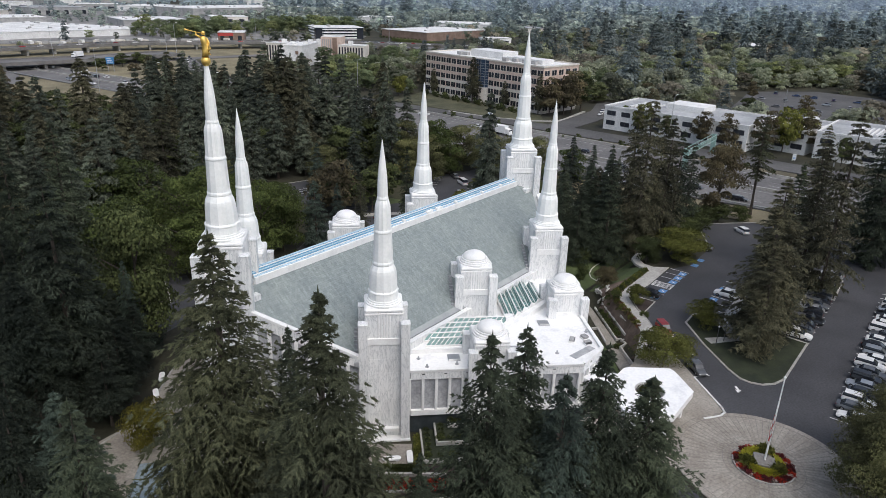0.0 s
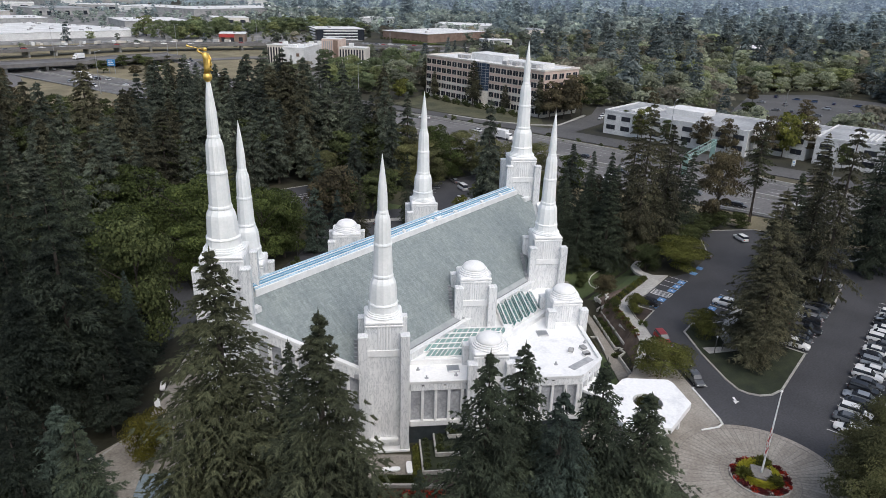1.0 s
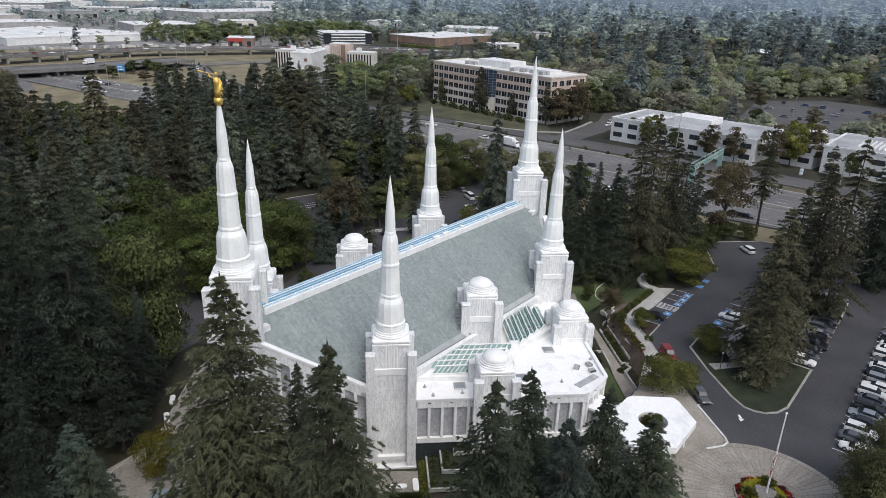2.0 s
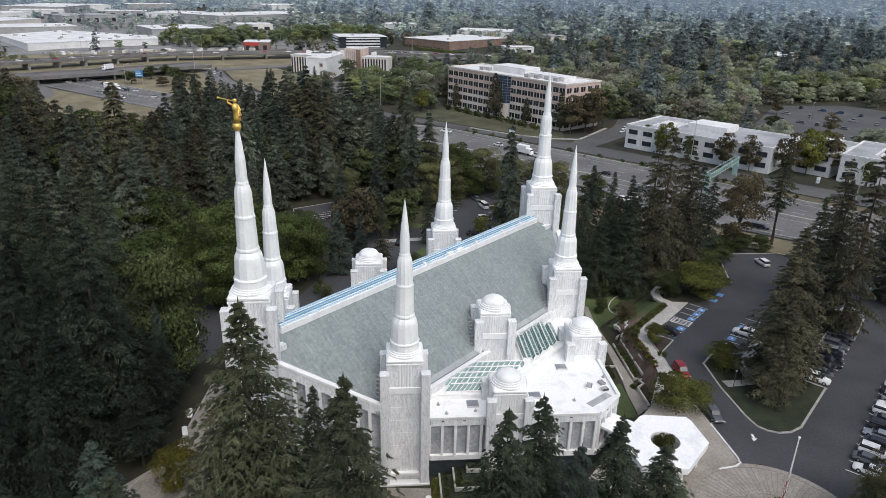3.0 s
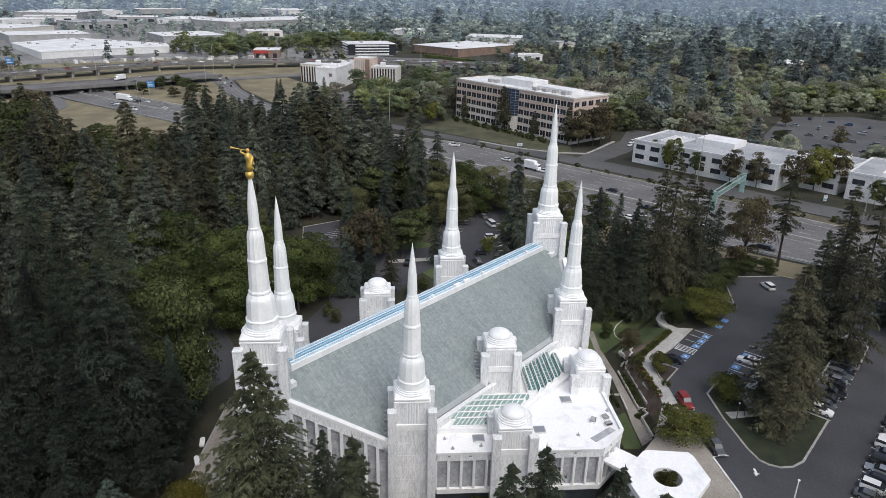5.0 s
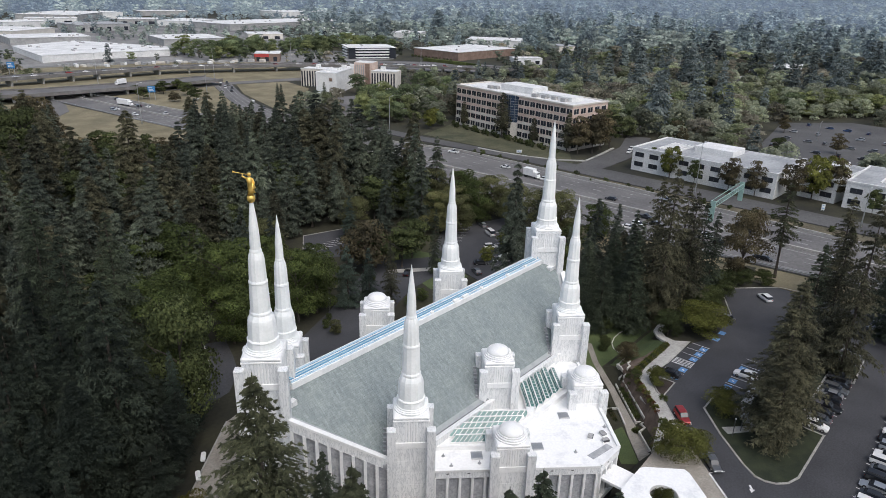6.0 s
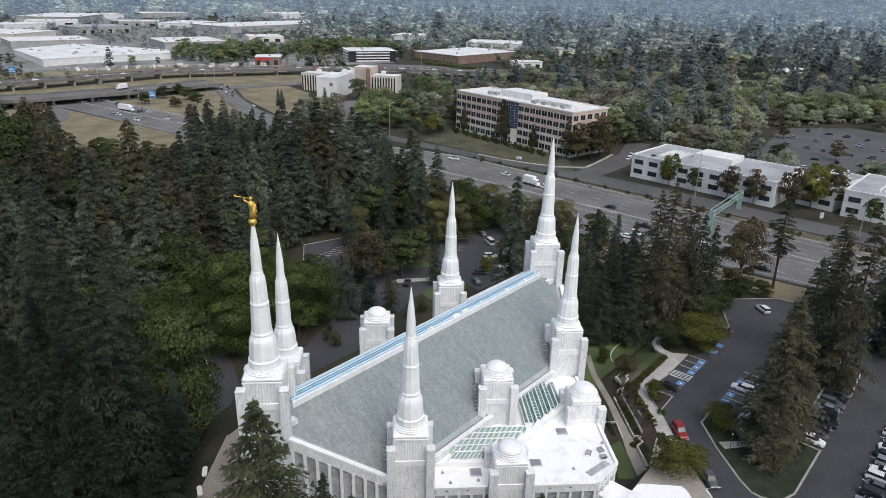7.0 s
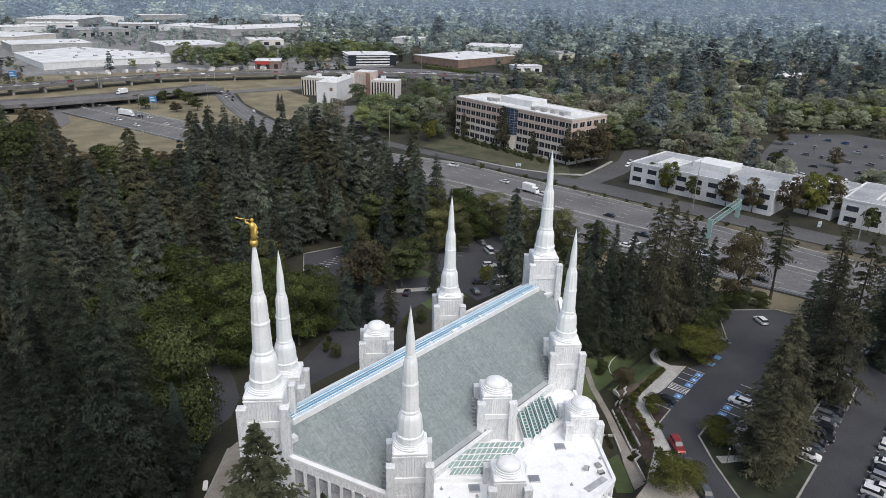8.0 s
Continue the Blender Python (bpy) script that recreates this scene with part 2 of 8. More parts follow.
M = dict(
    marble=marble_material(),
    white=mottled("white_marble_trim", (0.77, 0.77, 0.76), (0.87, 0.87, 0.86), 0.7, 5, 0.5, bump_s=0.03, fine=0.06),
    spire_stone=mottled("pale_cast_spire_stone", (0.82, 0.84, 0.82), (0.90, 0.905, 0.89), 0.5, 3, 0.5, bump_s=0.02, fine=0.05),
    membrane=mottled("white_roof_membrane", (0.76, 0.765, 0.77), (0.87, 0.87, 0.86), 0.3, 2.4, 0.7, lo=0.32, hi=0.46, bump_s=0.05, fine=0.06),
    slate=slate_material(),
    ridge_glass=glass_material("blue_ridge_glazing", (0.13, 0.30, 0.43), 0.25, 0.0, 0.05),
    flashing=mottled("grey_lead_flashing", (0.30, 0.32, 0.33), (0.40, 0.42, 0.42), 0.5, 3, 0.5, bump_s=0.04, fine=0.08),
    ridge_pale=plain("pale_blue_ridge_metal", (0.42, 0.57, 0.67), 0.4),
    sky_glass=glass_material("teal_skylight_glass", (0.095, 0.205, 0.195), 0.14, 0.0, var=0.2),
    dark_glass=glass_material("dark_window_glass", (0.03, 0.035, 0.045), 0.08),
    blue_glass=glass_material("blue_curtain_glass", (0.05, 0.08, 0.13), 0.06),
    grey_panel=mottled("grey_veined_window_stone", (0.30, 0.31, 0.33), (0.48, 0.49, 0.51), 0.5, 3, 0.35, bump_s=0.08),
    pool=mottled("dark_base_stone", (0.025, 0.035, 0.04), (0.05, 0.06, 0.065), 0.4, 2, 0.5),
    gold=principled("gold_leaf", 0.42, 0.8)[0],
    steel=plain("dull_metal", (0.45, 0.46, 0.47), 0.4, 0.7),
    grey_metal=plain("grey_painted_metal", (0.33, 0.34, 0.35), 0.5),
    dark_metal=plain("dark_metal", (0.06, 0.06, 0.065), 0.5),
    asphalt=mottled("asphalt", (0.040, 0.041, 0.046), (0.062, 0.063, 0.069), 0.08, 3.0, 0.88, bump_s=0.3),
    old_asphalt=mottled("worn_asphalt", (0.12, 0.115, 0.115), (0.17, 0.165, 0.16), 0.05, 1.5, 0.9, bump_s=0.2),
    mid_asphalt=mottled("grey_asphalt", (0.072, 0.071, 0.072), (0.105, 0.103, 0.102), 0.05, 1.5, 0.9, bump_s=0.2),
    yard=mottled("pale_yard_paving", (0.15, 0.15, 0.148), (0.27, 0.265, 0.255), 0.03, 0.4, 0.9, bump_s=0.1),
    concrete=mottled("concrete", (0.34, 0.33, 0.31), (0.45, 0.44, 0.41), 0.3, 3, 0.85),
    paver=mottled("buff_paving", (0.245, 0.222, 0.192), (0.325, 0.300, 0.264), 0.25, 3, 0.85, obj=0.10),
    paver_dark=mottled("paving_joint", (0.195, 0.182, 0.165), (0.24, 0.225, 0.208), 0.3, 3, 0.9),
    kerb=mottled("kerb_concrete", (0.30, 0.29, 0.27), (0.40, 0.39, 0.365), 0.4, 3, 0.85),
    line=mottled("white_road_paint", (0.62, 0.62, 0.61), (0.8, 0.8, 0.79), 0.8, 6, 0.7),
    line_worn=mottled("worn_road_paint", (0.26, 0.26, 0.255), (0.46, 0.46, 0.45), 0.3, 4, 0.8),
    pale_stone=mottled("pale_wall_stone", (0.44, 0.43, 0.40), (0.56, 0.55, 0.52), 0.4, 3, 0.85),
    blue_paint=mottled("blue_road_paint", (0.09, 0.22, 0.45), (0.16, 0.33, 0.58), 0.8, 6, 0.7),
    yellow_paint=mottled("yellow_paint", (0.6, 0.45, 0.05), (0.7, 0.55, 0.08), 0.8, 6, 0.7),
    grass=mottled("lawn", (0.046, 0.070, 0.024), (0.086, 0.112, 0.040), 0.12, 6, 0.9, bump_s=0.6, dist=0.08),
    grass_dark=mottled("terrace_ground_cover", (0.013, 0.019, 0.009), (0.029, 0.037, 0.016), 0.4, 7, 0.95, bump_s=0.6, dist=0.08),
    dry_grass=mottled("dry_grass", (0.145, 0.126, 0.076), (0.250, 0.216, 0.134), 0.06, 2.5, 0.95, bump_s=0.5, dist=0.1),
    scrub=mottled("olive_scrub", (0.046, 0.052, 0.026), (0.105, 0.100, 0.056), 0.10, 3, 0.95, bump_s=0.6, dist=0.1, fine=0.4),
    dry_scrub=mottled("brown_weeds", (0.075, 0.066, 0.042), (0.15, 0.13, 0.085), 0.12, 3, 0.95, bump_s=0.6, dist=0.1, fine=0.4),
    mulch=mottled("bark_mulch", (0.030, 0.022, 0.018), (0.055, 0.040, 0.032), 0.5, 7, 0.95, bump_s=0.6, dist=0.06),
    bark=mottled("bark", (0.055, 0.045, 0.038), (0.11, 0.09, 0.075), 0.8, 8, 0.95, bump_s=0.6),
    needle=leaf_material("fir_needles", (0.034, 0.047, 0.035), (0.068, 0.084, 0.059), obj=0.26, through_light=0.12),
    # fir needles darkened to hold the deep shade of the crowded wood
    needle_shaded=leaf_material("shaded_fir_needles", (0.012, 0.017, 0.015), (0.028, 0.037, 0.030), obj=0.34, through_light=0.05),
    # needles paled and greyed to carry the haze over the farther wood
    needle_mid=leaf_material("hazed_grey_green_needles", (0.052, 0.068, 0.060), (0.108, 0.129, 0.110), obj=0.4, through_light=0.2),
    needle_brown=leaf_material("olive_brown_needles", (0.054, 0.058, 0.042), (0.100, 0.100, 0.072), obj=0.3, through_light=0.2),
    needle_blue=leaf_material("spruce_needles", (0.034, 0.050, 0.045), (0.064, 0.086, 0.077), through_light=0.15),
    needle_rust=leaf_material("browned_needles", (0.050, 0.058, 0.038), (0.100, 0.110, 0.070), through_light=0.25),
    leaf=leaf_material("green_leaves", (0.034, 0.046, 0.021), (0.084, 0.102, 0.044), through_light=0.22),
    leaf_lime=leaf_material("yellow_green_leaves", (0.072, 0.084, 0.022), (0.170, 0.178, 0.052), through_light=0.25),
    leaf_olive=leaf_material("olive_leaves", (0.046, 0.056, 0.016), (0.140, 0.146, 0.046), through_light=0.2),
    leaf_sage=leaf_material("sage_green_leaves", (0.105, 0.112, 0.056), (0.215, 0.220, 0.115), through_light=0.5),
    leaf_gold=leaf_material("golden_leaves", (0.082, 0.080, 0.018), (0.185, 0.172, 0.038), through_light=0.2),
    leaf_rust=leaf_material("rust_leaves", (0.054, 0.050, 0.032), (0.112, 0.096, 0.062), through_light=0.2),
    leaf_maple=leaf_material("maple_leaves", (0.038, 0.056, 0.020), (0.098, 0.124, 0.042), through_light=0.22),
    leaf_hedge=leaf_material("hedge_leaves", (0.042, 0.058, 0.022), (0.105, 0.126, 0.050), through_light=0.2),
    leaf_copper=leaf_material("copper_red_leaves", (0.090, 0.038, 0.022), (0.190, 0.085, 0.048), through_light=0.2),
    bed_mulch=mottled("fresh_bark_mulch", (0.085, 0.062, 0.050), (0.170, 0.128, 0.102), 0.5, 9, 0.95, bump_s=0.5, dist=0.05),
    flower_red=leaf_material("red_bedding_flowers", (0.22, 0.018, 0.014), (0.58, 0.055, 0.03), obj=0.1),
    flower_dark=leaf_material("dark_red_foliage", (0.06, 0.012, 0.016), (0.17, 0.035, 0.04), obj=0.1),
    flower_white=leaf_material("pale_flowers", (0.45, 0.40, 0.38), (0.7, 0.62, 0.6), obj=0.1),
    flower_yellow=leaf_material("yellow_green_bedding", (0.42, 0.42, 0.05), (0.66, 0.62, 0.10), obj=0.1, through_light=0.35),
    tan=mottled("tan_cladding", (0.52, 0.40, 0.335), (0.62, 0.49, 0.42), 0.2, 3, 0.75),
    cream=mottled("cream_cladding", (0.60, 0.56, 0.50), (0.70, 0.66, 0.60), 0.2, 3, 0.75),
    wall_white=mottled("white_render", (0.66, 0.66, 0.65), (0.78, 0.78, 0.77), 0.2, 3, 0.7),
    wall_grey=mottled("grey_render", (0.30, 0.30, 0.30), (0.42, 0.42, 0.41), 0.2, 3, 0.8),
    wall_brown=mottled("brown_brick_far", (0.19, 0.13, 0.10), (0.27, 0.19, 0.15), 0.2, 3, 0.85),
    roof_pale=mottled("pale_flat_roof", (0.60, 0.60, 0.59), (0.78, 0.78, 0.77), 0.08, 1, 0.8, bump_s=0.05),
    roof_grey=mottled("grey_flat_roof", (0.28, 0.29, 0.30), (0.42, 0.43, 0.44), 0.08, 1, 0.8, bump_s=0.05),
    sign_blue=plain("blue_sign", (0.05, 0.22, 0.48), 0.5),
    bridge_grey=mottled("weathered_bridge_concrete", (0.13, 0.125, 0.12), (0.19, 0.185, 0.18), 0.2, 2, 0.9),
    gantry=plain("pale_green_steel", (0.28, 0.42, 0.38), 0.5),
    red_paint=plain("red_panel", (0.42, 0.05, 0.045), 0.5),
    rubber=plain("tyre_rubber", (0.015, 0.015, 0.016), 0.85),
    lamp_glass=plain("lamp_lens", (0.75, 0.76, 0.75), 0.2),
    tail_red=plain("tail_lamp", (0.35, 0.02, 0.02), 0.3),
)
gold_b = M["gold"].node_tree.nodes["Principled BSDF"]
gold_b.inputs["Base Color"].default_value = (0.92, 0.62, 0.17, 1)

# ---------------------------------------------------------------- mesh helpers


def put(name, me, mat, parent=None, label=""):
    ob = new(name, me)
    if mat is not None and not me.materials:
        me.materials.append(mat)
    if parent is not None:
        ob.parent = parent
    if label:
        ob["label"] = label
    return ob


def part(name, bm, mat, parent, label="", smooth=False):
    """Links a bmesh as one mesh object under a thing or a part."""
    me = bpy.data.meshes.new(name)
    bm.normal_update()
    bm.to_mesh(me)
    bm.free()
    if smooth:
        for f in me.polygons:
            f.use_smooth = True
    return put(name, me, mat, parent, label)


def thing(name, label, category, at=None, group="", kind=""):
    """An Empty at the base of a thing."""
    ob = new(name)
    ob.empty_display_size = 0.3
    if at is not None:
        ob.matrix_world = at
    return tagged(ob, label, category, group, kind)


def box(bm, x0, y0, z0, x1, y1, z1, m=None, bev=0.0):
    """Adds a box, bevelled where bev is given."""
    vs = [bm.verts.new(c) for c in ((x0, y0, z0), (x1, y0, z0), (x1, y1, z0), (x0, y1, z0), (x0, y0, z1), (x1, y0, z1), (x1, y1, z1), (x0, y1, z1))]
    fs = [bm.faces.new([vs[i] for i in q]) for q in ((3, 2, 1, 0), (4, 5, 6, 7), (0, 1, 5, 4), (1, 2, 6, 5), (2, 3, 7, 6), (3, 0, 4, 7))]
    if bev:
        out = bmesh.ops.bevel(bm, geom=list({e for f in fs for e in f.edges}), offset=bev, segments=1, affect="EDGES")
        vs = list({v for f in out["faces"] for v in f.verts} | {v for v in vs if v.is_valid})
    if m is not None:
        bmesh.ops.transform(bm, matrix=m, verts=[v for v in vs if v.is_valid])
    return bm


def boxes(rows, m=None, bev=0.0):
    bm = bmesh.new()
    for r in rows:
        box(bm, *r, bev=bev)
    if m is not None:
        bmesh.ops.transform(bm, matrix=m, verts=bm.verts)
    return bm


def prism(pts, z0, z1, bm=None):
    """An upright prism over a plan outline; z0 and z1 may be functions of x and y."""
    bm = bm or bmesh.new()
    a = sum(p[0] * q[1] - q[0] * p[1] for p, q in zip(pts, pts[1:] + pts[:1]))
    pts = pts if a > 0 else pts[::-1]
    f0 = z0 if callable(z0) else lambda x, y: z0
    f1 = z1 if callable(z1) else lambda x, y: z1
    lo = [bm.verts.new((x, y, f0(x, y))) for x, y in pts]
    hi = [bm.verts.new((x, y, f1(x, y))) for x, y in pts]
    bm.faces.new(lo[::-1]), bm.faces.new(hi)
    for i in range(len(pts)):
        j = (i + 1) % len(pts)
        bm.faces.new((lo[i], lo[j], hi[j], hi[i]))
    return bm


def lathe(profile, n=16, star=0.0, bm=None, cx=0.0, cy=0.0):
    """A turned solid of n sides; star pulls every other edge inwards, to flute it."""
    bm = bm or bmesh.new()
    rings = []
    for r, z in profile:
        rings.append([bm.verts.new((cx + r * (1 - star * (i % 2)) * math.cos(math.tau * i / n), cy + r * (1 - star * (i % 2)) * math.sin(math.tau * i / n), z)) for i in range(n)])
    for a, b in zip(rings, rings[1:]):
        for i in range(n):
            j = (i + 1) % n
            bm.faces.new((a[i], a[j], b[j], b[i]))
    bm.faces.new(rings[0][::-1]), bm.faces.new(rings[-1])
    return bm


def tube(points, radii, n=6, bm=None):
    """A tapered tube through points."""
    bm = bm or bmesh.new()
    rings = []
    for i, (p, r) in enumerate(zip(points, radii)):
        a, b = Vector(points[max(i - 1, 0)]), Vector(points[min(i + 1, len(points) - 1)])
        q = (b - a).to_track_quat("Z", "Y")
        rings.append([bm.verts.new(Vector(p) + q @ Vector((r * math.cos(math.tau * k / n), r * math.sin(math.tau * k / n), 0))) for k in range(n)])
    for a, b in zip(rings, rings[1:]):
        for k in range(n):
            bm.faces.new((a[k], a[(k + 1) % n], b[(k + 1) % n], b[k]))
    bm.faces.new(rings[0][::-1]), bm.faces.new(rings[-1])
    return bm


def tri_mesh(name, tris, mat, tone=None):
    """A mesh of loose triangles from an array (n, 3, 3); tone: lighter or darker foliage, triangle by triangle."""
    tris = np.asarray(tris, np.float32).reshape(-1, 3, 3)
    k = len(tris)
    me = bpy.data.meshes.new(name)
    me.vertices.add(3 * k)
    me.vertices.foreach_set("co", tris.ravel())
    me.loops.add(3 * k)
    me.loops.foreach_set("vertex_index", np.arange(3 * k, dtype=np.int32))
    me.polygons.add(k)
    me.polygons.foreach_set("loop_start", np.arange(0, 3 * k, 3, dtype=np.int32))
    me.update(calc_edges=True)
    if tone is not None:
        me.attributes.new("tone", "FLOAT", "POINT").data.foreach_set("value", np.repeat(np.asarray(tone, np.float32), 3))
    me.materials.append(mat)
    return me


def smoothstep(a, b, v):
    t = min(1.0, max(0.0, (v - a) / (b - a)))
    return t * t * (3 - 2 * t)

# ---------------------------------------------------------------- ground


def in_box(x, y, x0, x1, y0, y1, soft):
    return min(smoothstep(x0 - soft, x0, x), 1 - smoothstep(x1, x1 + soft, x), smoothstep(y0 - soft, y0, y), 1 - smoothstep(y1, y1 + soft, y))


def ground_z(x, y):
    """Height of the ground: the car park at 0, the temple's court 4 m lower, and the land rising slowly far away."""
    bank = min(smoothstep(57.2, 59.7, x - y), 1 - smoothstep(-24, -15, y), smoothstep(14, 18, x))
    up = max(in_box(x, y, -11, 400, -300, -39.5, 2.5 if x > -11 else 9), bank, smoothstep(96, 116, x), smoothstep(200, 240, y))
    z = -4.2 * (1 - up)
    r = math.hypot(x + 60, y + 60)
    z += 0.012 * max(0, r - 420) + 0.028 * max(0, r - 1700)
    z += 0.00005 * max(0.0, r - 2200) ** 2 * 0.4
    if r > 600:
        z += 4 * noise.noise((x * 0.003, y * 0.003, 0)) * min(1, (r - 600) / 600)
    return z


def axis_steps(lo, hi, fine0, fine1, step):
    v = list(np.arange(fine0, fine1 + 0.1, step))
    d = step
    while v[-1] < hi:
        d *= 1.18
        v.append(v[-1] + d)
    d = step
    while v[0] > lo:
        d *= 1.18
        v.insert(0, v[0] - d)
    return v


gx, gy = axis_steps(-3000, 4600, -80, 130, 3.0), axis_steps(-3000, 4600, -90, 120, 3.0)
gv = [(x, y, ground_z(x, y)) for y in gy for x in gx]
nx = len(gx)
gf = [(j * nx + i, j * nx + i + 1, (j + 1) * nx + i + 1, (j + 1) * nx + i) for j in range(len(gy) - 1) for i in range(nx - 1)]
me = bpy.data.meshes.new("ground")
me.from_pydata(gv, [], gf)
M["ground"] = mottled("woodland_floor", (0.018, 0.018, 0.012), (0.045, 0.043, 0.022), 0.05, 1.2, 0.95, bump_s=0.4, dist=0.1)
ground = put("ground", me, M["ground"])
tagged(ground, "dark woodland floor of soil and rough grass", "ground", kind="structure")


def inside(pts, x, y):
    r = False
    for (x0, y0), (x1, y1) in zip(pts, pts[1:] + pts[:1]):
        if (y0 > y) != (y1 > y) and x < (x1 - x0) * (y - y0) / (y1 - y0) + x0:
            r = not r
    return r


def sheet(name, pts, lift, mat, label, category="paving", step=4.0, z=None, kind="structure"):
    """A paved or planted area laid on the ground, with a skirt at its rim. z: a level of its own."""
    bm = bmesh.new()
    f = bm.faces.new([bm.verts.new((x, y, 0)) for x, y in pts])
    if f.normal.z < 0 or sum(p[0] * q[1] - q[0] * p[1] for p, q in zip(pts, pts[1:] + pts[:1])) < 0:
        f.normal_flip()
    if z is None:
        xs, ys = [p[0] for p in pts], [p[1] for p in pts]
        for k, lo, hi in ((0, min(xs), max(xs)), (1, min(ys), max(ys))):
            n_ = min(60, int((hi - lo) / step))
            for i in range(1, n_):
                co = [0, 0, 0]
                no = [0, 0, 0]
                co[k], no[k] = lo + (hi - lo) * i / n_, 1
                bmesh.ops.bisect_plane(bm, geom=bm.verts[:] + bm.edges[:] + bm.faces[:], plane_co=co, plane_no=no)
    top = bm.faces[:]
    rim = [e for e in bm.edges if len(e.link_faces) == 1]
    out = bmesh.ops.extrude_edge_only(bm, edges=rim)
    low = [v for v in out["geom"] if isinstance(v, bmesh.types.BMVert)]
    lows = set(low)
    for v in bm.verts:
        base = ground_z(v.co.x, v.co.y) if z is None else z
        v.co.z = base + lift - ((0.5 if z is None else 0.4 + lift) if v in lows else 0)
    bmesh.ops.recalc_face_normals(bm, faces=bm.faces)
    ob = part(name, bm, mat, None)
    return tagged(ob, label, category, kind=kind)


def strip(name, left, right, lift, mat, label, category="road", kind="structure", height=None, cuts=6):
    """A road between two edge lines of equally many points."""
    L, R = [], []
    for line, out in ((left, L), (right, R)):
        for (x0, y0), (x1, y1) in zip(line, line[1:]):
            for i in range(cuts):
                t = i / cuts
                out.append((x0 + (x1 - x0) * t, y0 + (y1 - y0) * t))
        out.append(line[-1])
    bm = bmesh.new()
    rows = []
    for a, b in zip(L, R):
        za = ground_z(*a) + lift if height is None else height
        zb = ground_z(*b) + lift if height is None else height
        zm = max(za, zb)
        rows.append([bm.verts.new((*a, zm - 0.8)), bm.verts.new((*a, zm)), bm.verts.new((*b, zm)), bm.verts.new((*b, zm - 0.8))])
    for p, q in zip(rows, rows[1:]):
        for k in range(3):
            bm.faces.new((p[k], p[k + 1], q[k + 1], q[k]))
        if height is not None:
            bm.faces.new((p[3], p[0], q[0], q[3]))
    bmesh.ops.recalc_face_normals(bm, faces=bm.faces)
    return tagged(part(name, bm, mat, None), label, category, kind=kind)


# the freeway and its side roads
FW_NEAR = [(78, 440), (90, 330), (98, 240), (106, 130), (112, 30), (118, -40), (128, -160), (150, -420)]
FW_FAR = [(108, 440), (122, 330), (136, 240), (166, 130), (164, 40), (158, -40), (160, -160), (180, -420)]
freeway = strip("road_freeway", FW_NEAR, FW_FAR, 0.30, M["old_asphalt"], "worn grey multi-lane freeway with white lane lines")
strip("road_ramp", [(200, 410), (173, 347), (160, 314), (150, 285), (134, 236)], [(212, 402), (188, 350), (172, 306), (166, 277), (162, 190)], 0.34, M["old_asphalt"], "grey freeway slip road that curves down from the crossing")
strip("road_frontage", [(169, 240), (169, 165), (172, 110), (171, 40), (170, -40), (172, -160)], [(178, 240), (178, 165), (181, 110), (186, 60), (184, -40), (186, -160)], 0.26, M["mid_asphalt"], "grey frontage road beside the freeway")
strip("road_office", [(184, 76), (205, 77), (232, 79), (262, 90)], [(184, 64), (208, 64), (236, 67), (266, 78)], 0.30, M["mid_asphalt"], "side road that leads to the office block")
strip("road_crossing", [(20, 452), (140, 408), (215, 402), (300, 380)], [(10, 440), (132, 396), (205, 392), (296, 366)], 0.4, M["old_asphalt"], "grey cross street with a signal junction")
sheet("ground_dry_verge", [(20, 420), (82, 392), (90, 330), (98, 240), (62, 250), (36, 262), (28, 300)], 0.12, M["dry_grass"], "dry yellow grass beside the freeway", "grass", 8)
sheet("ground_dry_gore", [(112, 396), (122, 330), (135, 246), (150, 286), (160, 314), (173, 347), (196, 400)], 0.12, M["dry_grass"], "dry grass between the freeway and its slip road", "grass", 8)
sheet("ground_dry_bank", [(60, 500), (200, 492), (300, 440), (330, 392), (296, 382), (215, 404), (140, 412), (30, 452)], 0.10, M["dry_grass"], "brown grass bank below the elevated highway", "grass", 8)
sheet("ground_dry_ramp_side", [(190, 350), (214, 398), (250, 384), (240, 340), (205, 300), (168, 276)], 0.12, M["dry_grass"], "dry grass slope beside the slip road", "grass", 8)
sheet("ground_verge_east", [(98, 40), (111, 32), (117, -40), (127, -150), (108, -150), (104, -40)], 0.14, M["dry_grass"], "yellow grass verge along the freeway", "grass", 6)
sheet("ground_verge_median", [(166.5, 128), (168, 128), (170, 40), (169, -40), (171, -150), (161, -150), (159, -40), (165, 40)], 0.12, M["dry_scrub"], "narrow brown verge of weeds between freeway and frontage road", "grass", 8)
sheet("ground_office_lawn", [(182, 170), (208, 176), (220, 180), (204, 92), (184, 78), (182, 110)], 0.12, M["scrub"], "rough olive lawn with scrub before the office block", "grass", 6)
strip("road_slip_west", [(74, 408), (72, 382), (67, 364), (57, 352), (40, 347)], [(84, 404), (82, 380), (75, 358), (62, 343), (42, 337)], 0.36, M["old_asphalt"], "single slip lane that leaves the freeway under the bridge")
sheet("ground_office_lot", [(262, 94), (296, 116), (330, 112), (300, 92)], 0.14, M["old_asphalt"], "grey car park behind the office block", "road", 10)
sheet("ground_business_lot", [(252, 14), (300, 30), (372, 40), (404, 8), (400, -30), (300, -50), (256, -40)], 0.16, M["mid_asphalt"], "large grey car park of the business park", "road", 10)
sheet("ground_showroom_lot", [(345, 405), (425, 305), (475, 330), (470, 352), (440, 400), (400, 455)], 0.2, M["old_asphalt"], "grey street and car park before the showroom", "road", 8)
